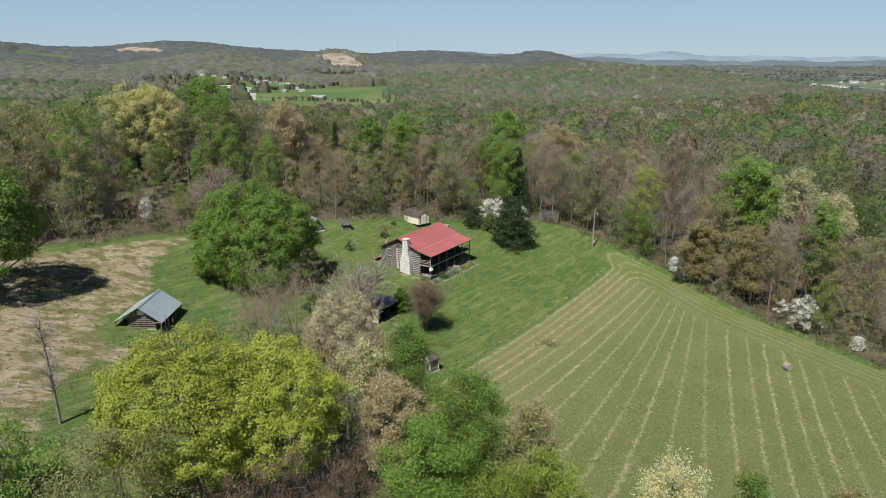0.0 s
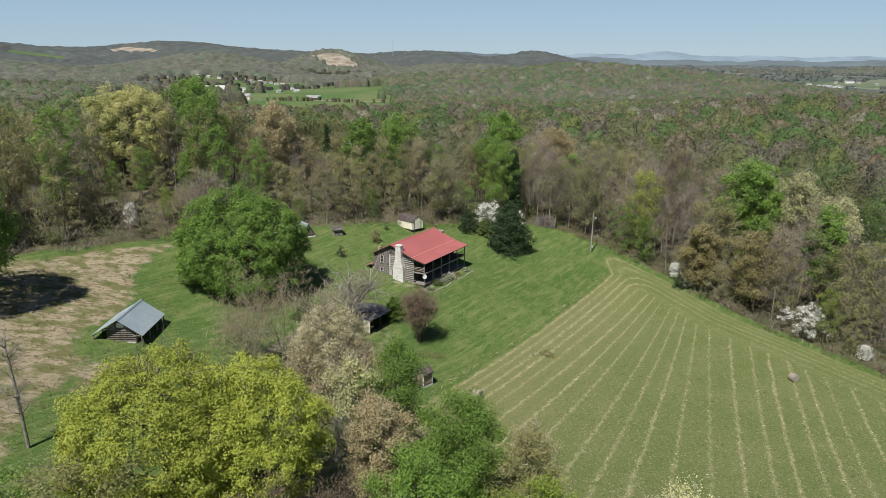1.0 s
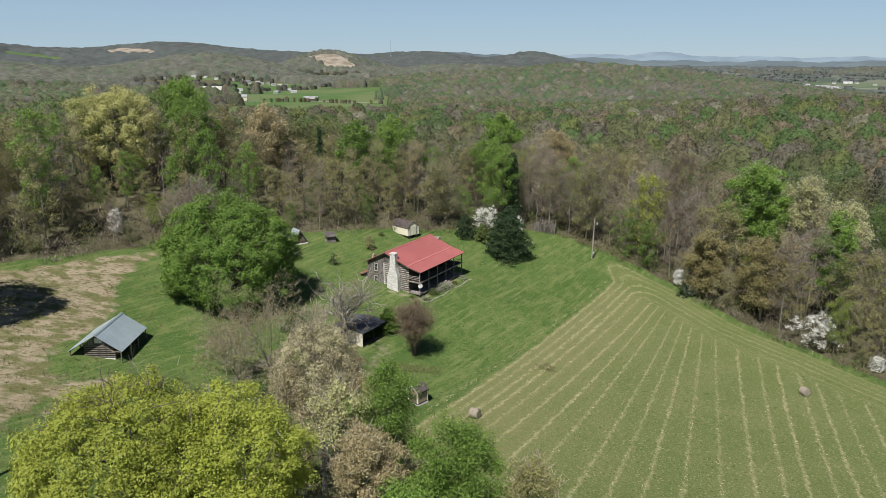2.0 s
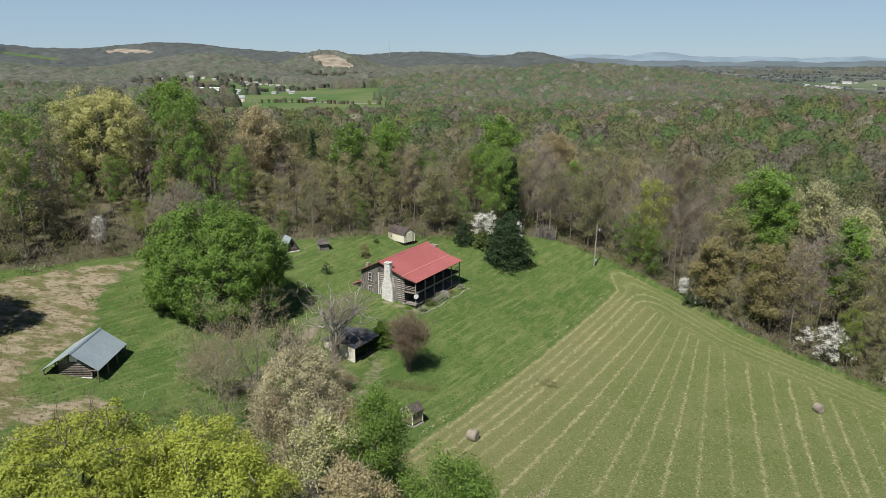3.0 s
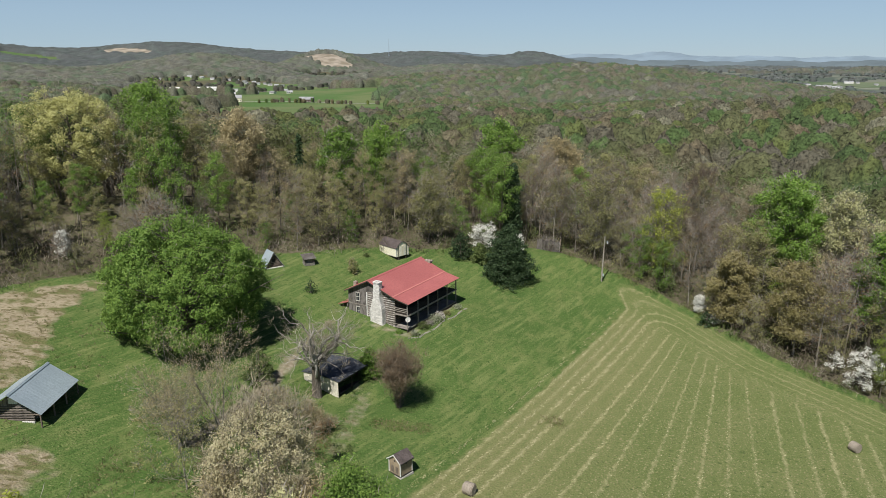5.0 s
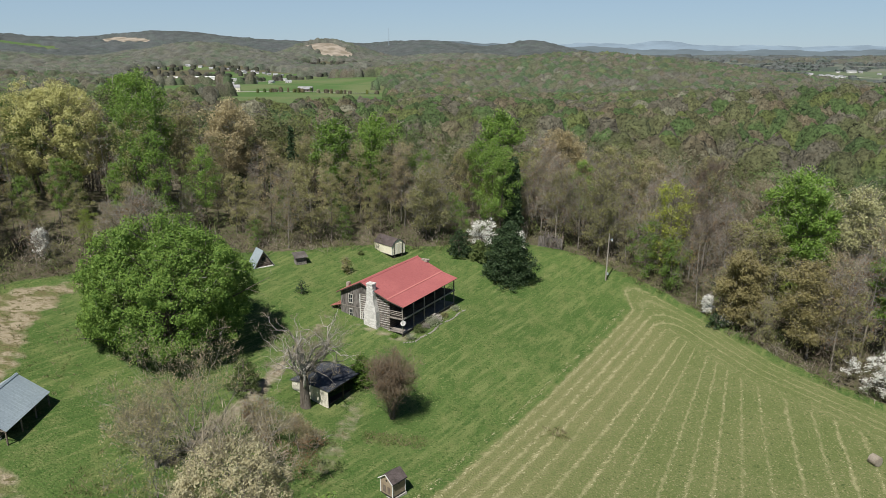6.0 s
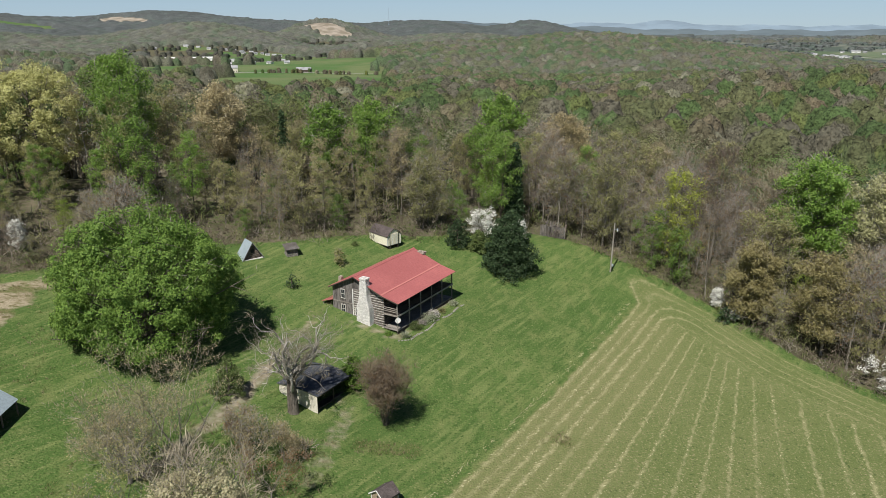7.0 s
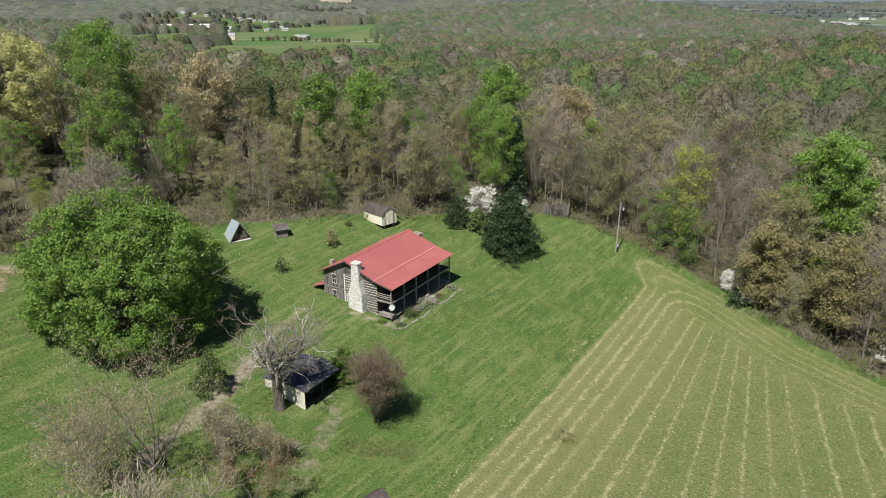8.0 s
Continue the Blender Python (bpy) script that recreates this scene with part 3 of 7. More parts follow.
def skeleton(rng, H, R, low, n, trunk_r, lean=0.03, shape=1.0, sides=5):
    """Trunk and limbs. low: where the crown begins, as a share of the height. Gives tubes' paths, the limbs' ends and their ways."""
    bend = rng.normal(size=2) * lean * H
    top = 0.86 * H

    def stem(z):
        k = z / H
        return np.array([bend[0] * k * k + 0.012 * H * math.sin(5 * k + bend[1]), bend[1] * k * k + 0.012 * H * math.sin(4 * k + bend[0]), z])

    zs = np.linspace(-0.4, top, 7)
    paths = [[(*stem(z), trunk_r * (1.25 if z < 0 else 1) * (1 - 0.86 * max(z, 0) / top)) for z in zs]]
    zc, hz = (low + 1) / 2 * H, (1 - low) / 2 * H
    ends, ways = [], []
    for i in range(n):
        a = i * 2.39996 + rng.uniform(-0.4, 0.4)
        q = (i + 0.5) / n
        zz = zc + hz * (2 * q - 1) * 0.98
        wide = R * math.sqrt(max(0.04, 1 - abs(2 * q - 1) ** (2.2 * shape))) * rng.uniform(0.55, 1.08) * (1.0 if i % 3 else 0.5)
        wide *= 1 + 0.22 * math.sin(3 * a + bend[0] * 9)
        z0 = max(low * H * 0.75, min(top * 0.97, zz - wide * rng.uniform(0.35, 0.8)))
        p0 = stem(z0)
        axis = stem(min(zz, top))
        p2 = np.array([axis[0] + math.cos(a) * wide, axis[1] + math.sin(a) * wide, zz])
        p1 = (p0 + p2) / 2 + np.array([0, 0, -0.06 * wide]) + rng.normal(size=3) * 0.06 * wide
        r0 = trunk_r * 0.42 * (1 - 0.75 * z0 / H)
        paths.append([(*p0, r0), (*p1, r0 * 0.62), (*p2, r0 * 0.16)])
        ends.append(p2)
        ways.append((p2 - p1) / (np.linalg.norm(p2 - p1) + 1e-9))
    return paths, np.array(ends), np.array(ways)


def offshoots(rng, paths, ends, ways, per, reach, r):
    """Second-order branches from the limbs' outer halves."""
    more, e2, w2 = [], [ends], [ways]
    for limb in paths[1:]:
        p = np.array(limb)
        for _ in range(per):
            k = rng.uniform(0.25, 0.95)
            at = p[1] * (1 - k) + p[2] * k
            way = (p[2, :3] - p[1, :3])
            way = way / (np.linalg.norm(way) + 1e-9) * 0.7 + unit(rng, 1)[0] * 0.9 + np.array([0, 0, 0.3])
            way /= np.linalg.norm(way)
            tip = at[:3] + way * reach * rng.uniform(0.5, 1.2)
            mid = (at[:3] + tip) / 2 + unit(rng, 1)[0] * reach * 0.1
            more.append([(*at[:3], r), (*mid, r * 0.6), (*tip, r * 0.2)])
            e2.append(tip[None])
            w2.append(way[None])
    return paths + more, np.concatenate(e2), np.concatenate(w2)


def tree(name, seed, H, R, low, limbs, leaf, twig, bark, label, leaf_n=30, leaf_size=0.3, clump=1.3, twig_n=0, twig_len=1.5, twig_w=0.03,
         trunk_r=None, per=2, lean=0.03, shape=1.0, sides=5, category="tree", up=0.5, lift=True, bare_top=0.0, dense=None):
    """A broadleaf tree at the origin: trunk with limbs, twigs, and a crown of leaf clumps. lift: each limb is a part of its own."""
    rng = np.random.default_rng(seed)
    tr = trunk_r or 0.0135 * H
    paths, ends, ways = skeleton(rng, H, R, low, limbs, tr, lean, shape)
    first = len(paths)
    if per:
        paths, ends, ways = offshoots(rng, paths, ends, ways, per, R * 0.34, tr * 0.09)
    root = tagged(new(name), label, category)
    trunk = part("trunk", raw("trunk", *tubes(paths[:1], 8), bark, True), None, root)
    if lift:
        for i in range(1, first):
            own = [paths[i]] + paths[first + (i - 1) * per:first + i * per]
            part("limb", raw("limb", *tubes(own, sides), bark, True), None, root)
    else:
        part("branchwork", raw("branchwork", *tubes(paths[1:], sides), bark, True), None, root)["kind"] = "stuff"
    if twig_n:
        part("twig_spray", raw("twig_spray", *twigs(rng, ends, ways, twig_n, twig_len, twig_w), twig), None, root)["kind"] = "stuff"
    if dense:
        lumps, lump, each, wide_at = (*dense, 0.5)[:4]
        waist = (low + (1 - low) * wide_at) * H
        body = shell(rng, (0, 0, waist), (R * 0.97, R * 0.97, (0.98 * H - waist)), lumps, lump, each, leaf_size, -0.75 if wide_at == 0.5 else -0.5)
        part("crown", raw("crown", *body, leaf), None, root)["kind"] = "stuff"
    elif leaf_n:
        keep = ends[ends[:, 2] > H * bare_top]
        part("crown", raw("crown", *leaves(rng, keep, clump * rng.uniform(0.7, 1.25, len(keep)), leaf_n, leaf_size, up=up), leaf), None, root)["kind"] = "stuff"
    return root


def plant(root, x, y, rz=0.0, size=1.0, sink=0.1, first=False):
    """Puts a plant, or a copy of it, on the ground."""
    m = pose(x, y, ground_z(x, y) - sink, 0, 0, rz)
    if first:
        root.matrix_basis = m
        root.scale = (size,) * 3
        return root
    root.scale = (size,) * 3
    ob = copy_thing(root, m)
    return ob


def forked(rng, p, way, length, radius, depth, kids, out, tips, rise=0.15, wild=0.55, shrink=0.66, gnarl=0.16):
    """A branch that bends and forks again and again; adds tubes' paths to out and ends to tips."""
    path, q, w = [(*p, radius)], np.array(p, float), np.array(way, float)
    for k in range(3):
        w = w + rng.normal(size=3) * gnarl + np.array([0, 0, rise * 0.3])
        w /= np.linalg.norm(w)
        q = q + w * length / 3
        path.append((*q, radius * (1 - 0.55 * (k + 1) / 3)))
    out.append(path)
    if depth == 0:
        tips.append((q, w))
        return
    for i in range(kids):
        at = np.array(path[1 + int(rng.integers(0, 3))][:3]) if i else q
        side = unit(rng, 1)[0]
        side -= w * np.dot(side, w)
        d = w * (1.0 if i == 0 else 0.75) + side / (np.linalg.norm(side) + 1e-9) * wild * (0.6 if i == 0 else 1.2) + np.array([0, 0, rise])
        forked(rng, at, d / np.linalg.norm(d), length * shrink * rng.uniform(0.75, 1.2), radius * 0.45 * rng.uniform(0.85, 1.1), depth - 1, kids, out, tips, rise, wild, shrink, gnarl)


def bare_tree(x, y, name, seed, H, spread, label, bark, twig, trunk=0.3, radius=0.2, mains=6, depth=3, kids=3, rise=0.2, wild=0.6, twig_n=8, twig_len=0.6, twig_w=0.007,
              leaf=None, leaf_n=0, leaf_size=0.1, clump=0.4, category="tree", stems=1, limb=1.0, trunk_bark=None, gnarl=0.16, from_low=0.6):
    """A leafless or barely leafed tree or bush whose limbs fork down to fine twigs. trunk: where the limbs begin, as a share of the height."""
    rng = np.random.default_rng(seed)
    ob = thing(name, x, y, ground_z(x, y) - 0.05, 0, label, category)
    tips = []
    if stems == 1:
        z1 = H * trunk
        lean = rng.normal(size=2) * 0.05 * z1
        body = [(0, 0, -0.4, radius * 1.35), (0, 0, 0.3, radius * 1.05), (lean[0] * 0.5, lean[1] * 0.5, z1 * 0.6, radius * 0.9), (lean[0], lean[1], z1, radius * (0.75 if trunk < 0.7 else 0.35))]
        part("trunk", raw("trunk", *tubes([body], 9), trunk_bark or bark, True), None, ob)
        for i in range(mains):
            out = []
            a = i * 2.39996 + rng.uniform(-0.3, 0.3)
            up = 1.0 if i == 0 else rng.uniform(0.35, 1.0)
            d = np.array([math.cos(a) * spread * (0.25 if i == 0 else 1), math.sin(a) * spread * (0.25 if i == 0 else 1), up])
            k = 1.0 if i < 3 else rng.uniform(from_low, 1.0)
            forked(rng, (lean[0] * k, lean[1] * k, z1 * k), d / np.linalg.norm(d), (H - z1) * rng.uniform(0.36, 0.5), radius * limb * (0.6 if i < 3 else 0.42), depth, kids, out, tips, rise, wild, 0.66, gnarl)
            part("limb", raw("limb", *tubes(out, 4), bark, True), None, ob)
    else:
        for i in range(stems):
            out = []
            a = i * 2.39996
            k = math.sqrt((i + 0.5) / stems)
            d = np.array([math.cos(a) * spread * k, math.sin(a) * spread * k, 1.0])
            p = (math.cos(a) * 0.3 * k, math.sin(a) * 0.3 * k, -0.1)
            forked(rng, p, d / np.linalg.norm(d), H * rng.uniform(0.36, 0.46) * (1 - 0.22 * k), radius, depth, kids, out, tips, rise, wild)
            part("stem", raw("stem", *tubes(out, 3), bark, True), None, ob)
    ends, ways = np.array([t[0] for t in tips]), np.array([t[1] for t in tips])
    if twig_n:
        part("twig_spray", raw("twig_spray", *twigs(rng, ends, ways, twig_n, twig_len, twig_w), twig), None, ob)["kind"] = "stuff"
    if leaf_n:
        part("crown", raw("crown", *leaves(rng, ends, clump, leaf_n, leaf_size), leaf), None, ob)["kind"] = "stuff"
    return ob

# ---- single trees of the farm ----
def stand(x, y, *args, **kw):
    """A tree of its own, standing at x, y."""
    return plant(tree(*args, **kw), x, y, first=True)


# trees that stand out of the edge of the woods: x, y, radius kept free
STANDS = []


def mark(x, y, *args, **kw):
    STANDS.append((x, y, args[3]))
    return stand(x, y, *args, **kw)


GREY, BROWN, PALE = TWIG["grey"], TWIG["brown"], TWIG["pale"]
stand(-33.4, 121.8, "shade_tree", 101, 18.0, 11.6, 0.02, 104, LEAF["shade"], GREY, BARK, "broad round shade tree in fresh green leaf", 240, 0.15, 1.35, 1, 1.0, 0.012, 0.45, 2, shape=1.3, dense=(760, 1.1, 150, 0.36))
stand(-22.0, 55.6, "yellow_green_tree", 102, 17.8, 8.3, 0.22, 78, LEAF["yellow"], GREY, BARK, "large maple-like tree in bright yellow-green spring leaf", 330, 0.10, 1.3, 1, 0.7, 0.006, 0.36, 3, shape=1.3, dense=(520, 0.85, 180))
stand(-15.6, 57.6, "yellow_green_tree", 103, 17.4, 6.9, 0.22, 66, LEAF["yellow"], GREY, BARK, "spreading tree in yellow-green leaf beside its twin", 330, 0.10, 1.25, 1, 0.7, 0.006, 0.34, 3, shape=1.3, dense=(430, 0.85, 180))
stand(-24.5, 47.5, "olive_tree", 104, 12.5, 5.2, 0.2, 32, LEAF["olive"], GREY, BARK, "olive-green young tree with thin leaf and grey twigs", 170, 0.085, 1.3, 3, 0.7, 0.006, per=3)
stand(-10.8, 72.5, "blossom_tree", 105, 18.6, 4.2, 0.42, 44, LEAF["blush"], BROWN, BARK_PALE, "rounded tree in pinkish cream bud over brown twigs", 170, 0.085, 0.9, 16, 0.8, 0.008, per=4, dense=(230, 0.6, 105))
stand(-12.9, 69.6, "budding_tree", 205, 13.6, 3.0, 0.25, 38, LEAF["bud"], BROWN, BARK_PALE, "brown-twigged tree in thin cream bud", 40, 0.09, 0.9, 14, 0.8, 0.008, per=4)
stand(-6.8, 70.8, "budding_tree", 206, 13.4, 2.7, 0.25, 36, LEAF["tan"], BROWN, BARK_PALE, "slim tree in dull tan bud", 60, 0.09, 0.85, 14, 0.8, 0.008, per=4)
stand(-8.2, 67.0, "blossom_tree", 106, 13.6, 3.0, 0.30, 30, LEAF["cream"], GREY, BARK, "small grey-twigged tree with a little cream blossom", 120, 0.1, 0.9, 12, 0.9, 0.008, per=4, bare_top=0.68)
stand(-5.2, 61.5, "budding_tree", 107, 13.0, 3.6, 0.32, 34, LEAF["bud"], BROWN, BARK_PALE, "tree with tan spring buds over brown twigs", 200, 0.1, 0.95, 12, 0.9, 0.008, per=4, bare_top=0.4)
stand(-4.6, 68.0, "green_tree", 108, 16.0, 3.3, 0.25, 34, LEAF["green"], GREY, BARK, "slim tree in fresh green leaf", 210, 0.092, 1.15, 1, 0.7, 0.006, per=3)
stand(2.4, 61.0, "green_tree", 109, 13.8, 4.6, 0.22, 44, LEAF["green"], GREY, BARK, "full-crowned tree in mid-green leaf at the field's edge", 270, 0.095, 1.3, 1, 0.7, 0.006, per=3, shape=1.2)
stand(-1.5, 54.0, "green_tree", 110, 12.0, 4.0, 0.22, 36, LEAF["green"], GREY, BARK, "rounded tree in dense green leaf", 250, 0.09, 1.2, 1, 0.7, 0.006, per=3)
stand(8.2, 59.5, "budding_tree", 111, 12.6, 3.4, 0.25, 34, LEAF["olive"], BROWN, BARK, "brown-twigged tree just coming into olive leaf", 120, 0.095, 1.0, 12, 0.9, 0.008, per=4)
stand(9.5, 54.5, "green_tree", 112, 10.5, 3.4, 0.2, 30, LEAF["lime"], GREY, BARK, "young tree in light green leaf", 180, 0.085, 1.1, 2, 0.7, 0.006, per=3)
stand(5.0, 52.0, "budding_tree", 113, 10.5, 3.2, 0.2, 30, LEAF["lime"], BROWN, BARK, "young tree with thin yellowish leaf and twigs", 120, 0.085, 1.1, 4, 0.7, 0.006, per=3)
stand(21.0, 56.5, "blossom_tree", 114, 10.2, 3.4, 0.2, 30, LEAF["cream"], GREY, BARK, "rounded small tree with pale greenish blossom", 110, 0.095, 1.1, 6, 0.8, 0.008, per=3)
stand(27.3, 55.5, "green_tree", 115, 11.0, 2.1, 0.2, 26, LEAF["deep"], GREY, BARK, "narrow young tree in mid-green leaf", 120, 0.105, 0.9, 3, 0.8, 0.008, per=2)
stand(38.5, 57.0, "green_tree", 116, 9.0, 2.8, 0.2, 26, LEAF["olive"], GREY, BARK, "small olive-green tree by the mown field", 120, 0.105, 1.0, 3, 0.8, 0.008, per=2)
for i, (x, y, h) in enumerate(((-12.5, 49.5, 12.0), (-8.5, 52.5, 11.0), (-6.0, 47.5, 11.5), (-16.0, 46.5, 11.0))):
    bare_tree(x, y, "bare_tree", 120 + i, h, 0.6, "leafless brown-twigged small tree among green ones", BARK, TWIG["dark"], 0.3, 0.12, 7, 3, 3, 0.25, 0.6, 9, 0.6, 0.005, LEAF["rust"], 6, 0.07)
# the thicket: two wide bare trees, then smaller ones in thin tan and olive leaf
for i, (x, y, h) in enumerate(((-21.6, 97.0, 13.0), (-25.5, 95.0, 9.0))):
    bare_tree(x, y, "thicket_tree", 130 + i, h, 0.45, "wide leafless grey tree of a tangled thicket", BARK_PALE, BROWN, 0.12, 0.19, 8, 4, 3, 0.26, 0.52, 4, 0.5, 0.010, LEAF["tan"], 4, 0.08, 0.5)
THICKET = ((-15.8, 98.5, 6.5), (-12.5, 95.0, 5.0), (-27.0, 96.0, 6.0), (-22.5, 88.0, 8.0), (-12.5, 101.0, 3.6), (-15.0, 88.5, 8.0), (-17.5, 103.0, 3.5))
for i, (x, y, h) in enumerate(THICKET):
    bare_tree(x, y, "thicket_tree", 134 + i, h * 1.15, 0.6, "small thinly leafed tree of a tangled thicket beside the track", BARK_PALE, BROWN if i % 3 == 1 else GREY, 0.15, 0.085, 7, 3, 3, 0.25, 0.6, 9, 0.45, 0.009,
              LEAF[("tan", "rust", "tan", "olive", "tan", "lime", "rust")[i]], 12, 0.085, 0.6)
# the dead tree against the shed, a bare snag, and a fallen top in the field
bare_tree(-13.5, 110.9, "dead_tree", 157, 14.4, 0.32, "gnarled dead tree with bleached bare limbs by the shed", BLEACHED, BROWN, 0.34, 0.62, 12, 3, 3, 0.12, 0.78, 14, 0.55, 0.009, limb=0.85, trunk_bark=BARK, gnarl=0.42, from_low=0.45)
bare_tree(-40.2, 67.5, "dead_snag", 147, 12.5, 0.8, "slender dead trunk with short bare side branches", BARK_PALE, GREY, 0.84, 0.17, 22, 2, 3, 0.05, 0.8, 5, 0.5, 0.01, from_low=0.3)
bare_tree(-47.5, 63.0, "dead_tree", 148, 9.0, 1.1, "leaning dead tree with crooked bare limbs", BARK_PALE, PALE, 0.2, 0.2, 6, 3, 2, -0.05, 0.9, 5, 0.8, 0.012)
bare_tree(-44.0, 58.0, "bare_tree", 149, 6.0, 0.9, "small leafless tree at the soil field's corner", BARK_PALE, GREY, 0.2, 0.12, 6, 3, 3, 0.1, 0.8, 6, 0.7, 0.01)
stand(-38.0, 54.0, "green_tree", 150, 7.0, 4.0, 0.1, 26, LEAF["green"], GREY, BARK, "low spreading green tree in rough grass", 90, 0.12, 1.1, 6, 0.8, 0.008, per=3)
stand(-67.5, 99.5, "shade_tree", 117, 21, 8.4, 0.05, 44, LEAF["shade"], GREY, BARK, "tall dense green tree at the bare field's edge", 140, 0.2, 1.8, 1, 1.5, 0.012, 0.4, 2, shape=1.3, dense=(330, 1.3, 100))
stand(-72.5, 94.0, "olive_tree", 118, 12, 5.0, 0.12, 30, LEAF["olive"], GREY, BARK, "low olive-green tree under a taller one", 100, 0.18, 1.4, 4, 1.5, 0.012, per=3)

mark(-69.0, 167.0, "cream_green_tree", 140, 23.0, 10.4, 0.08, 64, LEAF["gold"], GREY, BARK, "huge spreading tree in yellowish cream-green bloom", 230, 0.165, 1.6, 3, 1.2, 0.015, 0.36, 3, shape=1.3, dense=(330, 1.25, 160))
mark(-59.5, 182.0, "green_tree", 141, 24.0, 6.4, 0.34, 48, LEAF["green"], GREY, BARK, "tall green tree behind a spreading cream one", 104, 0.224, 1.6, 5, 1.4, 0.018, per=3)
mark(-40.2, 181.9, "budding_tree", 142, 19.5, 5.8, 0.3, 44, LEAF["bud"], BROWN, BARK_PALE, "rounded tan-budded tree standing over the woods", 98, 0.208, 1.5, 10, 1.4, 0.018, per=3)
mark(69.4, 155.5, "green_tree", 143, 25.2, 6.8, 0.42, 50, LEAF["green"], GREY, BARK, "tall bright green tree over the woods' edge", 114, 0.216, 1.6, 5, 1.4, 0.018, per=3)
mark(55.0, 147.0, "olive_tree", 144, 13.5, 3.7, 0.12, 40, LEAF["straw"], GREY, BARK, "dense olive tree on the edge of the field", 109, 0.176, 1.3, 6, 1.5, 0.02, per=3)
mark(63.4, 139.5, "olive_tree", 145, 15.5, 4.6, 0.2, 44, LEAF["straw"], GREY, BARK_PALE, "broad olive tree with pale trunk at the field", 88, 0.176, 1.4, 9, 1.5, 0.02, per=3)
mark(77.0, 152.0, "blossom_tree", 146, 25.0, 5.6, 0.36, 44, LEAF["cream"], GREY, BARK_PALE, "tall cream-blossomed woodland tree", 93, 0.192, 1.5, 9, 1.4, 0.018, per=3)
mark(83.0, 146.0, "blossom_tree", 147, 22.0, 5.2, 0.36, 40, LEAF["cream"], GREY, BARK_PALE, "cream-topped tree beside a like one", 78, 0.192, 1.5, 11, 1.4, 0.018, per=3, bare_top=0.6)
mark(76.0, 139.0, "green_tree", 148, 22.0, 3.6, 0.34, 36, LEAF["green"], GREY, BARK, "slim green tree in the woods' edge", 88, 0.208, 1.3, 6, 1.4, 0.018, per=3)
mark(-11.0, 186.0, "green_tree", 149, 20.0, 5.0, 0.34, 40, LEAF["green"], GREY, BARK, "fresh green tree behind the house", 93, 0.224, 1.5, 4, 1.4, 0.018, per=3)
mark(-19.0, 180.0, "green_tree", 150, 18.5, 4.2, 0.34, 38, LEAF["deep"], GREY, BARK, "green woodland tree in half leaf", 78, 0.216, 1.4, 6, 1.4, 0.018, per=3)
mark(17.5, 189.0, "green_tree", 151, 24.5, 5.2, 0.36, 40, LEAF["green"], GREY, BARK, "bright green tree over the pines", 93, 0.224, 1.5, 4, 1.4, 0.018, per=3)
mark(31.5, 192.0, "budding_tree", 152, 22.0, 5.6, 0.34, 42, LEAF["tan"], BROWN, BARK, "wide tan-budded tree in the woods", 88, 0.200, 1.5, 10, 1.4, 0.018, per=3)
mark(35.5, 171.0, "olive_tree", 153, 17.0, 4.6, 0.16, 44, LEAF["olive"], GREY, BARK_PALE, "grey-limbed tree just coming into olive leaf", 36, 0.160, 1.2, 16, 1.5, 0.022, per=3)
mark(47.0, 163.0, "olive_tree", 154, 19.0, 4.2, 0.2, 40, LEAF["yellow"], GREY, BARK, "slim tree with thin yellow-green leaf", 36, 0.176, 1.3, 12, 1.6, 0.022, per=3)
mark(56.0, 168.0, "bare_tree", 155, 22.0, 6.2, 0.34, 44, LEAF["rust"], TWIG["dark"], BARK_PALE, "wide bare grey tree with fine twigs", 5, 0.12, 1.2, 26, 0.9, 0.009, 0.2, per=6)
mark(65.0, 163.0, "bare_tree", 156, 21.0, 5.6, 0.34, 44, LEAF["rust"], BROWN, BARK_PALE, "bare fine-twigged tree beside a like one", 5, 0.12, 1.2, 26, 0.9, 0.009, 0.2, per=6)
mark(-47.0, 149.5, "bare_tree", 157, 9.0, 5.0, 0.15, 36, LEAF["rust"], GREY, BARK_PALE, "low bare grey tree at the soil field's edge", 7, 0.160, 1.0, 22, 1.6, 0.02, per=3)
mark(0.5, 168.5, "budding_tree", 158, 13.0, 4.4, 0.18, 40, LEAF["olive"], GREY, BARK, "low-branched tree by the garden shed", 46, 0.160, 1.2, 14, 1.5, 0.02, per=3)
mark(29.5, 178.0, "olive_tree", 159, 15.0, 4.4, 0.2, 40, LEAF["olive"], GREY, BARK, "olive tree by a fallen-in outbuilding", 41, 0.160, 1.2, 14, 1.5, 0.02, per=3)


def dogwood(x, y, seed, H, R, label):
    """White blossom in flat layers on dark limbs."""
    STANDS.append((x, y, R))
    return stand(x, y, "dogwood", seed, H, R, 0.15, 30, LEAF["white"], GREY, BARK, label, 30, 0.13, 0.6, 4, 0.8, 0.01, per=3, up=2.0, lean=0.08)


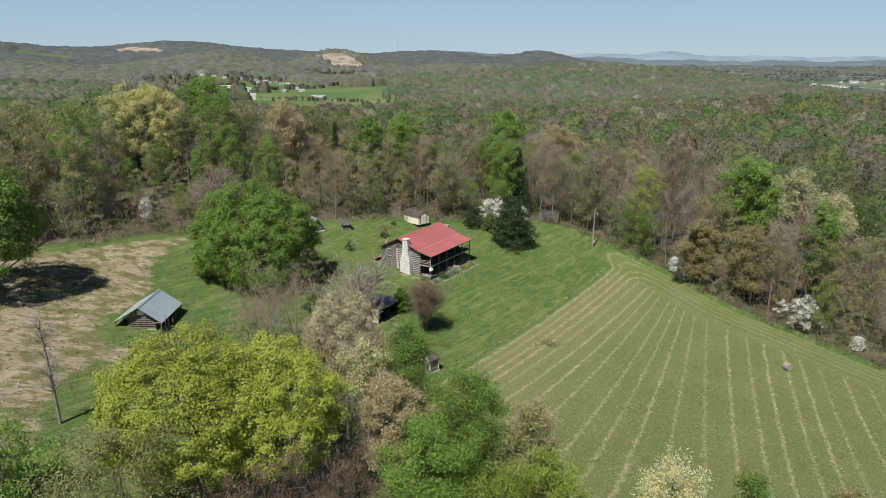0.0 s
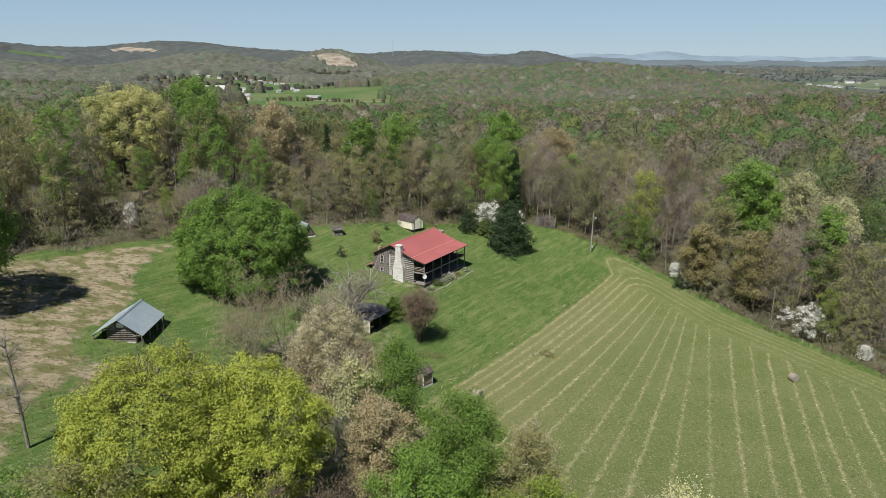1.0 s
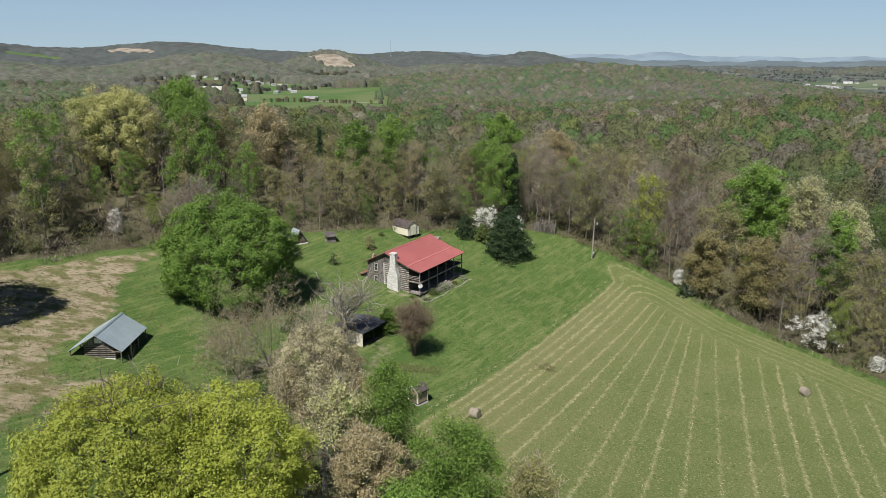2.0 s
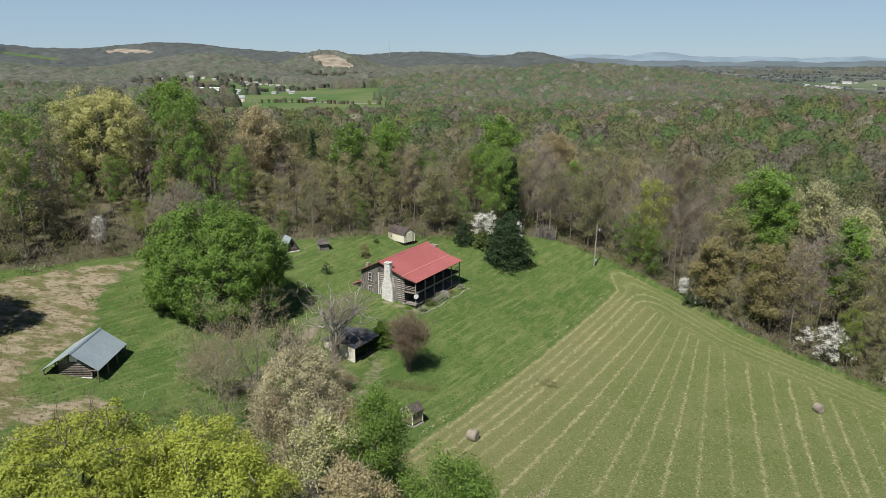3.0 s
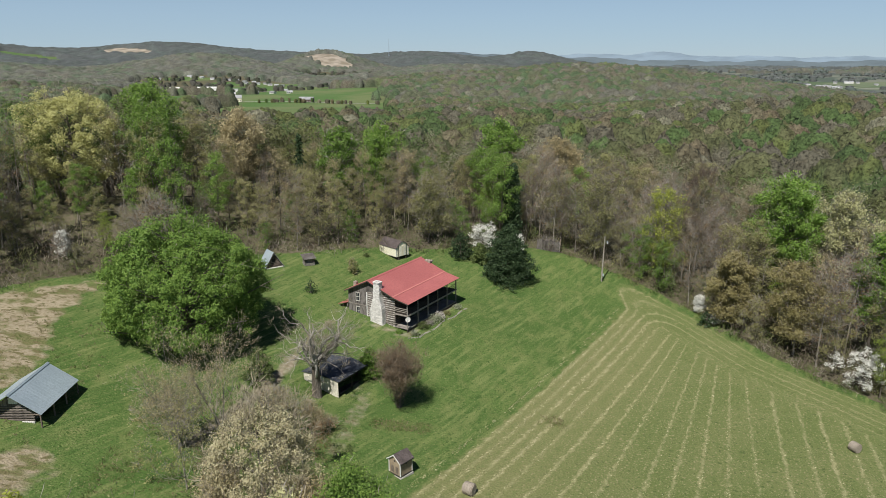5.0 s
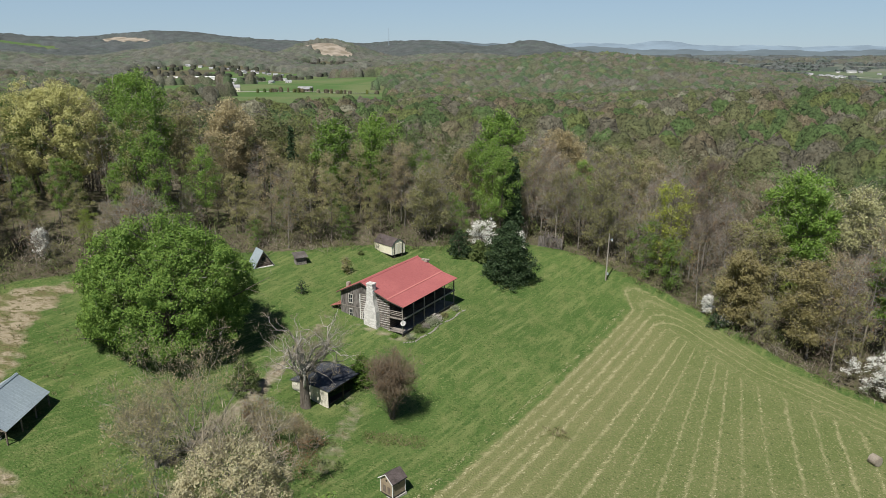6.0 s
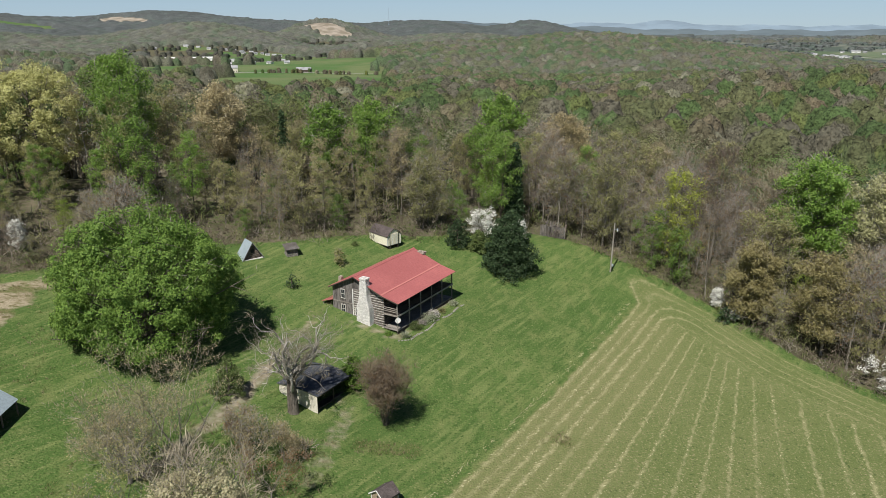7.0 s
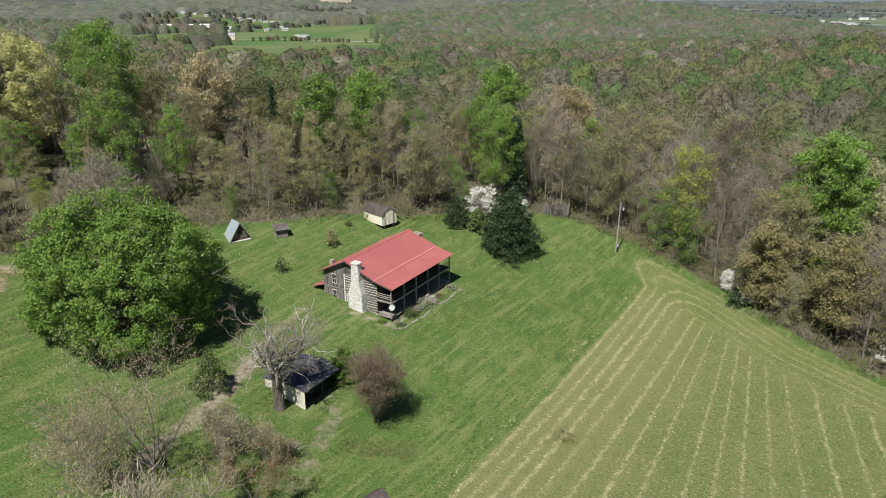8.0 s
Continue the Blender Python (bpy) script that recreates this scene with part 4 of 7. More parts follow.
dogwood(69.6, 129.0, 160, 6.2, 3.7, "flowering tree covered in white blossom at the woods' edge")
dogwood(11.4, 168.0, 161, 5.4, 3.0, "white-flowering tree behind two clipped bushes")
dogwood(52.6, 148.0, 162, 2.0, 1.0, "small white-flowering shrub at the field's edge")
dogwood(51.2, 151.5, 163, 3.4, 0.8, "thin white-flowering sapling beside a shrub")
dogwood(76.5, 122.5, 164, 2.4, 1.0, "low white-flowering shrub in the brush")
dogwood(18.6, 167.5, 165, 4.4, 1.2, "narrow white-flowering tree behind a dark conifer")
dogwood(-60.0, 141.5, 166, 4.6, 1.2, "sparse white-flowering tree in the shade")


def conifer(x, y, seed, H, R, label, name="conifer", clump=0.5, count=46, size=0.16, mat="pine", top=1.0, gaps=0.0, rough=0.12):
    """A dense evergreen: whorls of limbs that shorten upward, thick with needles to the ground."""
    rng = np.random.default_rng(seed)
    root = thing(name, x, y, ground_z(x, y) - 0.05, 0, label, "tree")
    part("trunk", raw("trunk", *tubes([[(0, 0, -0.3, 0.2), (0, 0, H * 0.5, 0.12), (0, 0, H * 0.95, 0.03)]], 8), BARK, True), None, root)
    ends, tiers = [], int(H / 0.55)
    limbs = []
    for i in range(tiers):
        k = (i + 0.5) / tiers
        r = R * (1 - k ** (1.5 * top)) ** 0.8 * rng.uniform(0.85, 1.08)
        for j in range(max(5, int(2.4 * r * 3))):
            a = j * 2.39996 + i
            q = r * rng.uniform(0.35, 1.0) * (1 + rough * math.sin(3 * a + i * 0.4) + (rough - 0.12) * math.sin(5 * a + i * 1.9))
            p = (math.cos(a) * q, math.sin(a) * q, H * k + 0.15 + rng.uniform(-0.2, 0.3))
            ends.append(p)
            if j % 4 == 0:
                limbs.append([(0, 0, max(0.2, H * k - 0.3), 0.05), (p[0] * 0.5, p[1] * 0.5, H * k - 0.1, 0.035), (*p, 0.01)])
    for limb in limbs[:60]:
        part("limb", raw("limb", *tubes([limb], 4), BARK, True), None, root)
    ends = np.array(ends)
    ends = ends[rng.random(len(ends)) >= gaps]
    part("crown", raw("crown", *leaves(rng, ends, clump * rng.uniform(0.7, 1.3, len(ends)), count, size, up=0.2), LEAF[mat]), None, root)["kind"] = "stuff"
    STANDS.append((x, y, R))
    return root


conifer(15.7, 156.0, 170, 10.4, 4.7, "dark dense pine with branches down to the lawn", clump=0.85, count=52, size=0.17, top=1.9, gaps=0.12, rough=0.2)
conifer(7.0, 163.6, 171, 4.8, 2.6, "dark rounded evergreen at the lawn's edge", "evergreen_bush", top=1.9, count=30)
conifer(10.9, 162.2, 172, 3.7, 1.8, "clipped green rounded evergreen bush on the lawn", "evergreen_bush", mat="box", top=2.4, count=70, size=0.2)
conifer(-21.0, 112.0, 173, 4.6, 2.7, "low spreading evergreen beside the track", "evergreen_bush", mat="box", count=40, size=0.12, gaps=0.2)
conifer(18.4, 175.2, 174, 17, 1.8, "narrow trunk wrapped in dark evergreen ivy", "ivy_clad_tree", clump=0.8, count=24, size=0.26, top=3)
conifer(-7.0, 117.4, 175, 3.5, 2.1, "round green bush beside the open shed", "green_bush", mat="shade", top=2.2, count=90, size=0.13)
conifer(-19.1, 140.8, 176, 1.9, 1.0, "small dark bush on the lawn", "lawn_bush", mat="pine", top=1.6, count=18, size=0.13)
conifer(-26.5, 176.0, 178, 17, 1.6, "slender dark cedar among bare trees", "cedar", clump=0.6, count=14, size=0.25)
conifer(51.0, 146.8, 179, 2.6, 1.5, "dark low evergreen under a budding tree", "cedar", top=1.8, count=18)

# the wide twiggy bush on the lawn, and small ones
bare_tree(-2.8, 110.2, "twiggy_bush", 180, 9.6, 0.30, "tall oval leafless bush with dense brown twigs", BARK, TWIG["russet"], stems=30, radius=0.035, depth=3, kids=3, rise=0.3, wild=0.48,
          twig_n=16, twig_len=0.6, twig_w=0.008, leaf=LEAF["rust"], leaf_n=8, leaf_size=0.06, clump=0.35, category="bush")
stand(-13.1, 150.6, "young_tree", 181, 2.5, 1.0, 0.15, 16, LEAF["olive"], BROWN, BARK, "small thin young tree on the lawn", 12, 0.14, 0.5, 6, 0.6, 0.01, per=2)


# ---- the woods ----
KINDS = []


def wood_kind(weight, *args, **kw):
    KINDS.append((weight, tree("woodland_tree", *args, lift=False, sides=3, **kw)))


wood_kind(3.4, 11, 23, 4.8, 0.24, 26, LEAF["olive"], GREY, BARK, "tall half-leafed olive woodland tree with grey twigs", 42, 0.195, 1.35, 11, 1.3, 0.021, trunk_r=0.2)
wood_kind(2.4, 12, 22, 4.4, 0.24, 26, LEAF["tan"], BROWN, BARK_PALE, "tall woodland tree with tan buds and bare brown twigs", 26, 0.18, 1.3, 15, 1.3, 0.021, trunk_r=0.2)
wood_kind(2.6, 13, 24, 4.6, 0.26, 26, LEAF["green"], GREY, BARK, "tall woodland tree in fresh green leaf", 62, 0.2, 1.4, 6, 1.3, 0.02, trunk_r=0.21)
wood_kind(2.8, 14, 21, 4.2, 0.22, 28, LEAF["rust"], GREY, BARK_PALE, "bare grey woodland tree just breaking bud", 9, 0.15, 1.3, 24, 1.2, 0.021, trunk_r=0.18)
wood_kind(2.6, 15, 19, 3.8, 0.16, 24, LEAF["olive"], BROWN, BARK_PALE, "slim woodland tree with thin olive leaf", 34, 0.18, 1.2, 16, 1.2, 0.02, trunk_r=0.16)
wood_kind(0.8, 17, 20, 4.2, 0.24, 26, LEAF["lime"], GREY, BARK, "woodland tree in yellow-green spring leaf", 46, 0.18, 1.35, 8, 1.3, 0.02, trunk_r=0.18)
wood_kind(1.4, 18, 12, 3.0, 0.08, 22, LEAF["deep"], GREY, BARK, "small understorey tree in green leaf", 44, 0.16, 1.1, 8, 1.0, 0.02, trunk_r=0.1)
wood_kind(1.6, 19, 10, 2.9, 0.05, 24, LEAF["olive"], GREY, BARK_PALE, "low twiggy understorey tree with thin olive leaf", 22, 0.15, 1.0, 18, 1.0, 0.0195, trunk_r=0.08)

wood_rng = np.random.default_rng(5)


def scatter(rng, x0, x1, y0, y1, gap):
    """Jittered places about gap metres apart."""
    xs, ys = np.meshgrid(np.arange(x0, x1, gap), np.arange(y0, y1, gap))
    return np.stack([xs.ravel(), ys.ravel()], 1) + rng.uniform(-0.45, 0.45, (xs.size, 2)) * gap


def in_sight(p, margin=7.0):
    """Within the wedge of land that the walk looks over."""
    return (np.abs(np.degrees(np.arctan2(p[:, 0], p[:, 1]))) < 33 + margin) & (p[:, 1] > 60)


spots = scatter(wood_rng, -310, 310, 60, 430, 5.2)
edge = off_edge(spots[:, 0], spots[:, 1])
free = (edge > 1.5) & in_sight(spots, 4)
for sx, sy, sr in STANDS:
    free &= np.hypot(spots[:, 0] - sx, spots[:, 1] - sy) > sr * 0.5 + 0.6
spots, edge = spots[free], edge[free]
order = np.argsort(np.where(np.abs(spots[:, 0]) < 112, edge, edge + 60))
near_spots, back_spots, deep_in = spots[order[:230]], spots[order[230:]], edge[order[230:]]
back_spots = back_spots[(deep_in < 50) | (wood_rng.random(len(deep_in)) < 0.5)]
weights = np.array([k[0] for k in KINDS], float)
weights /= weights.sum()
# west of the house more of the trees are in leaf or bloom
LEFT = np.array((1.2, 1.3, 0.9, 1.5, 1.3, 0.9, 0.5, 1.0))
RIGHT = np.array((0.7, 0.9, 0.45, 3.6, 1.0, 0.5, 0.6, 1.0))
LOW = np.array((0.6, 0.5, 0.7, 0.7, 1.0, 0.6, 4.0, 4.5))
used = set()
for (x, y) in near_spots:
    mix = weights * (LEFT if x < -28 else RIGHT if x > 22 else 1) * (LOW if off_edge(x, y)[0] < 5.5 else 1)
    k = int(wood_rng.choice(len(KINDS), p=mix / mix.sum()))
    # trees are shrunk along the camera's sight line to one tall budding tree
    gap = 0.6 if abs(x + 0.222 * y) < 6.5 and y < 180 else 0.74 if -36 < x < 22 else 0.95
    # and along its sight lines to the great cream tree and the bright green one
    if (abs(x + 0.401 * y) < 11 and y < 163) or (abs(x - 0.433 * y) < 6 and y < 152):
        gap = 0.5
    ob = plant(KINDS[k][1], x, y, wood_rng.uniform(0, 360), gap * wood_rng.uniform(0.7, 1.08), first=k not in used)
    used.add(k)
    tagged(ob, group="woods round the farm")

PALETTE = np.array([(0.130, 0.138, 0.056), (0.165, 0.145, 0.085), (0.09, 0.146, 0.04), (0.142, 0.132, 0.09), (0.115, 0.128, 0.05), (0.23, 0.225, 0.15), (0.13, 0.158, 0.043), (0.078, 0.126, 0.036), (0.168, 0.138, 0.082)])
SHARE = np.array([3, 2.4, 3.4, 2.4, 2.4, 0.6, 1.6, 2.6, 0.8])
SHARE /= SHARE.sum()


def crowd(name, spots, tall, blades, size, label, seed, wide, palette=PALETTE, flat=0.8, sides=6):
    """Single small trees in one mesh: each is a rounded, uneven dome fringed with blades, in its species' colour."""
    rng = np.random.default_rng(seed)
    n = len(spots)
    H = tall * rng.uniform(0.8, 1.14, n)
    R = rng.uniform(*wide, n)
    col = palette[pick_kinds(rng, spots)] * rng.uniform(0.84, 1.16, (n, 1))
    z = height(spots[:, 0], spots[:, 1])
    half = R * flat * rng.uniform(0.85, 1.15, n)
    mid = z + H - half
    k, rings = sides, 3
    ang = np.arange(k) / k * 6.2832
    spin = rng.uniform(0, 6, (n, 1))
    g = np.zeros((n, rings * k + 1, 3))
    for i, (rr, zz) in enumerate(((0.9, -1.2), (1.0, 0.0), (0.84, 0.52))):
        rad = rr * R[:, None] * rng.uniform(0.86, 1.12, (n, k))
        turn = ang[None] + spin + 0.5 * i * 6.2832 / k
        g[:, i * k:(i + 1) * k, 0] = spots[:, :1] + np.cos(turn) * rad
        g[:, i * k:(i + 1) * k, 1] = spots[:, 1:] + np.sin(turn) * rad
        g[:, i * k:(i + 1) * k, 2] = mid[:, None] + (zz + rng.uniform(-0.1, 0.1, (n, k))) * half[:, None]
    # the lowest ring comes down to the ground
    g[:, :k, 2] = np.minimum(g[:, :k, 2], z[:, None] - 0.2)
    g[:, rings * k, :2] = spots + rng.normal(size=(n, 2)) * R[:, None] * 0.12
    g[:, rings * k, 2] = mid + half * rng.uniform(0.92, 1.04, n)
    i0 = np.arange(k)
    i1 = (i0 + 1) % k
    f = []
    for i in range(rings - 1):
        f += [np.stack([i0 + i * k, i1 + i * k, i1 + i * k + k], 1), np.stack([i0 + i * k, i1 + i * k + k, i0 + i * k + k], 1)]
    f = np.concatenate(f + [np.stack([i0 + (rings - 1) * k, i1 + (rings - 1) * k, np.full(k, rings * k)], 1)])
    # domes are painted a little darker than their blades, for inner shade
    V, C = [g.reshape(-1, 3)], [np.repeat(col * 0.9, rings * k + 1, 0)]
    F = [(f[None] + (np.arange(n) * (rings * k + 1))[:, None, None]).reshape(-1, 3)]
    if blades:
        q = unit(rng, n * blades)
        q[:, 2] = np.abs(q[:, 2])
        m = len(q)
        p = np.concatenate([np.repeat(spots, blades, 0), np.repeat(mid, blades)[:, None]], 1)
        p = p + q * np.stack([np.repeat(R, blades), np.repeat(R, blades), np.repeat(half, blades)], 1) * rng.uniform(0.88, 1.1, (m, 1))
        nrm = unit(rng, m) * 0.55 + q
        nrm /= np.linalg.norm(nrm, axis=1, keepdims=True)
        a = np.cross(nrm, unit(rng, m))
        a /= np.linalg.norm(a, axis=1, keepdims=True) + 1e-9
        b = np.cross(nrm, a)
        s = size * rng.uniform(0.5, 1.4, (m, 1))
        F.append(np.arange(m * 3).reshape(-1, 3) + len(V[0]))
        V.append(np.stack([p - a * s, p + b * s * 0.8, p + a * s * 0.9 - b * s * 0.35], 1).reshape(-1, 3))
        C.append(np.repeat(np.repeat(col, blades, 0) * rng.uniform(0.85, 1.2, (m, 1)), 3, 0))
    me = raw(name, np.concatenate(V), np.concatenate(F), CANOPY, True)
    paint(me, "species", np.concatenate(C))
    return tagged(new(name, me), label, "woods", kind="stuff")


def pick_kinds(rng, spots, dry=-0.35):
    """A colour of the palette for every tree; neighbours tend to be of one kind."""
    n = len(spots)
    mood = wave(spots[:, 0], spots[:, 1], 150, 3.0) + 0.7 * wave(spots[:, 0], spots[:, 1], 37, 5.0) - 0.25 * ease(20, 120, spots[:, 0])
    kind = np.array([rng.choice(len(PALETTE), p=SHARE) for _ in range(n)])
    green = np.isin(kind, (2, 6, 7))
    kind = np.where(green & (mood < dry), 3, kind)
    return np.where(~green & (mood > 0.8), 2, kind)


def grove(name, spots, tall, wide, lumps, per, size, tint, label, seed):
    """Woodland trees too many to count: trunk, a few limbs and an open crown of leaf sprays each, in one mesh."""
    rng = np.random.default_rng(seed)
    kind = pick_kinds(rng, spots)
    bare = np.isin(kind, (1, 3, 8))
    V, F, C, base = [], [], [], 0
    for style in range(8):
        R, H = 5.0, 20.0
        low = (0.3, 0.42, 0.36, 0.48)[style % 4]
        leaf_v, leaf_f = shell(rng, (0, 0, (0.98 + low) / 2 * H), (R, R, (1 - low) / 2 * H), lumps, R * 0.3, per, size * (0.8 if style > 3 else 1.0), -0.8, 0.3)
        paths, ends, ways = skeleton(rng, H, R, low, 9, 0.2)
        wood_v, wood_f = tubes(paths, 3)
        wood_f = np.concatenate([wood_f[:, [0, 1, 2]], wood_f[:, [0, 2, 3]]])
        mine = np.flatnonzero((np.arange(len(spots)) % 4 == style % 4) & (bare == (style > 3)))
        one = np.concatenate([leaf_v, wood_v])
        faces = np.concatenate([leaf_f, wood_f + len(leaf_v)])
        for i in mine:
            a, h, r = rng.uniform(0, 6.2832), tall * rng.uniform(0.72, 1.15) / H, rng.uniform(*wide) / R
            c, q = math.cos(a) * r, math.sin(a) * r
            x, y = spots[i]
            V.append(np.stack([x + one[:, 0] * c - one[:, 1] * q, y + one[:, 0] * q + one[:, 1] * c, ground_z(x, y) - 0.2 + one[:, 2] * h], 1))
            F.append(faces + base)
            base += len(one)
            col = tint[kind[i]] * rng.uniform(0.75, 1.25)
            spray = np.repeat(col * rng.uniform(0.92, 1.08, (len(leaf_f), 1)), 3, 0)
            C.append(np.concatenate([spray, np.tile((0.15, 0.13, 0.11), (len(wood_v), 1))]))
    me = raw(name, np.concatenate(V), np.concatenate(F), WOODS)
    paint(me, "species", np.concatenate(C))
    return tagged(new(name, me), label, "woods", kind="stuff")


def canopy(name, y0, y1, wide, step, cell, tall, drop, palette, label, seed, even=0.12, dry=-0.1, within=None, rough=0.05):
    """The top of a closed wood: one sheet whose bumps are its crowns, that comes down to the ground round every field."""
    rng = np.random.default_rng(seed)
    xs, ys = np.arange(-wide, wide + step, step), np.arange(y0, y1 + step, step)
    X, Y = [a.ravel() for a in np.meshgrid(xs, ys)]
    nx, ny = int(2 * wide / cell) + 5, int((y1 - y0) / cell) + 5
    gx, gy = np.meshgrid(np.arange(nx), np.arange(ny))
    centre = np.stack([-wide - 2 * cell + gx * cell, y0 - 2 * cell + gy * cell], -1) + rng.uniform(-0.45, 0.45, (ny, nx, 2)) * cell
    flat_c = centre.reshape(-1, 2)
    wooded = clear_of(flat_c, rng) & (patch(flat_c[:, 0], flat_c[:, 1], THIN) < 0)
    if within is not None:
        wooded &= within(flat_c)
    lift = tall * rng.uniform(1 - even, 1 + even, len(flat_c))
    mood = wave(flat_c[:, 0], flat_c[:, 1], 260, 3.0) + 0.7 * wave(flat_c[:, 0], flat_c[:, 1], 90, 5.0)
    kind = np.array([rng.choice(len(palette), p=SHARE) for _ in range(len(flat_c))])
    green = np.isin(kind, (2, 6, 7))
    kind = np.where(green & (mood < dry), 3, kind)
    tint = palette[kind] * rng.uniform(0.88, 1.12, (len(flat_c), 1))
    ci, cj = ((X + wide) / cell + 2).astype(int), ((Y - y0) / cell + 2).astype(int)
    best, who = np.full(len(X), 1e9), np.zeros(len(X), int)
    for di in (-1, 0, 1):
        for dj in (-1, 0, 1):
            at = np.clip(cj + dj, 0, ny - 1) * nx + np.clip(ci + di, 0, nx - 1)
            d = np.hypot(X - flat_c[at, 0], Y - flat_c[at, 1]) - 0.15 * (lift[at] - tall)
            who = np.where(d < best, at, who)
            best = np.minimum(best, d)
    Z = height(X, Y) + np.where(wooded[who], lift[who] - drop * (best / cell) ** 2 + rng.normal(size=len(X)) * drop * rough, -8.0)
    Z = np.where((Y < ys[1]) | (Y > ys[-2]), height(X, Y) - 3, Z)
    f = grid_faces(len(xs), len(ys))
    seen = in_sight(np.stack([X, Y], 1), 2)
    keep = seen[f].any(1) & wooded[who][f].any(1)
    V, f, C = np.stack([X, Y, Z], 1), f[keep], tint[who] * rng.uniform(0.86, 1.14, (len(X), 1))
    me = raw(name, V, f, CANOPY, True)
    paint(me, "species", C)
    return tagged(new(name, me), label, "woods", kind="stuff")


def clear_of(p, rng):
    """Not in a field; few trees in the ovals of THIN, cleared to fit the camera's view of far houses and a quarry."""
    x, y = p[:, 0], p[:, 1]
    thin = patch(x, y, THIN) > 0
    # the open plain past the wooded rise
    plain = past_woods(x, y) > 60 * wave(x, y, 300, 1.0)
    return (patch(x, y, MEADOWS) < 0) & (patch(x, y, QUARRIES) < 0) & (~thin | (rng.random(len(x)) < 0.2)) & (~plain | ((wave(x, y, 260, 4.0) > 0.2) & (np.hypot(x, y) > 2900)))


# farther woods: bare greys, with haze painted in as grey-blue by distance
BARE_HAZE = np.array((0.098, 0.100, 0.104))
HAZE_BLUE = np.array((0.095, 0.112, 0.122))
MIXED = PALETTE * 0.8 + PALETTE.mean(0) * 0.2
back_spots = back_spots[clear_of(back_spots, wood_rng)]
deep_in = off_edge(back_spots[:, 0], back_spots[:, 1])
grove("back_woods", back_spots[deep_in < 95], 19.5, (3.9, 6.2), 34, 30, 0.22, PALETTE * 1.1, "spring woods of mixed green, tan and grey trees", 21)
canopy("inner_woods", 165, 440, 330, 1.35, 9.5, 20, 14, PALETTE * 0.74 + HAZE_BLUE * 0.1, "spring woods on the slope behind the farm", 28, 0.17, -0.7, lambda p: off_edge(p[:, 0], p[:, 1]) > 72, 0.05)
canopy("valley_woods", 420, 920, 640, 2.1, 11.5, 19, 14, PALETTE * 0.70 + HAZE_BLUE * 0.15, "wooded slopes in early spring leaf", 22, 0.16, -0.8, None, 0.06)
canopy("lower_woods", 890, 1520, 1060, 3.4, 14, 15, 15, PALETTE * 0.60 + HAZE_BLUE * 0.3, "distant woods of the lower valley", 26, 0.2, -0.6, rough=0.06)
canopy("far_woods", 1480, 2860, 1900, 7.0, 19, 14, 14, MIXED * 0.46 + BARE_HAZE * 0.24 + HAZE_BLUE * 0.34, "distant woods over rolling hills", 23, 0.18)
canopy("hill_woods", 2800, 4600, 3000, 15, 36, 16, 14, MIXED * 0.18 + HAZE_BLUE * 0.88, "distant wooded ridges", 24, 0.14)
single = scatter(wood_rng, -800, 0, 1350, 2500, 21)
single = single[(patch(single[:, 0], single[:, 1], THIN) > 0) & (wood_rng.random(len(single)) < 0.25)]
crowd("valley_trees", single, 10, 6, 1.2, "single trees among the far valley's houses", 33, (5, 8.5), MIXED * 0.42 + BARE_HAZE * 0.5, flat=0.65)
town = scatter(wood_rng, 380, 2600, 900, 3700, 24)
town = town[(past_woods(town[:, 0], town[:, 1]) > 20) & in_sight(town, 3) & (patch(town[:, 0], town[:, 1], MEADOWS) < 0)]
town = town[wave(town[:, 0], town[:, 1], 210, 2.0) + 0.7 * wave(town[:, 0], town[:, 1], 80, 1.0) + wood_rng.uniform(-0.5, 0.5, len(town)) > np.where(np.hypot(town[:, 0] - 980, town[:, 1] - 1935) < 130, 1.0, 0.3)]
crowd("plain_woods", town, 8, 0, 1.5, "low scattered trees and hedges of a distant plain", 27, (9, 15), MIXED * 0.3 + HAZE_BLUE * 1.0, flat=0.5, sides=6)
rng_h = np.random.default_rng(77)
hedge = np.stack([np.linspace(-245, -50, 46) + rng_h.normal(size=46) * 2, 1046 + rng_h.normal(size=46) * 3], 1)
crowd("hedgerow", hedge[rng_h.random(46) < 0.6], 6, 20, 0.6, "low hedgerow of bushes between two far meadows", 25, (1.8, 3.4))


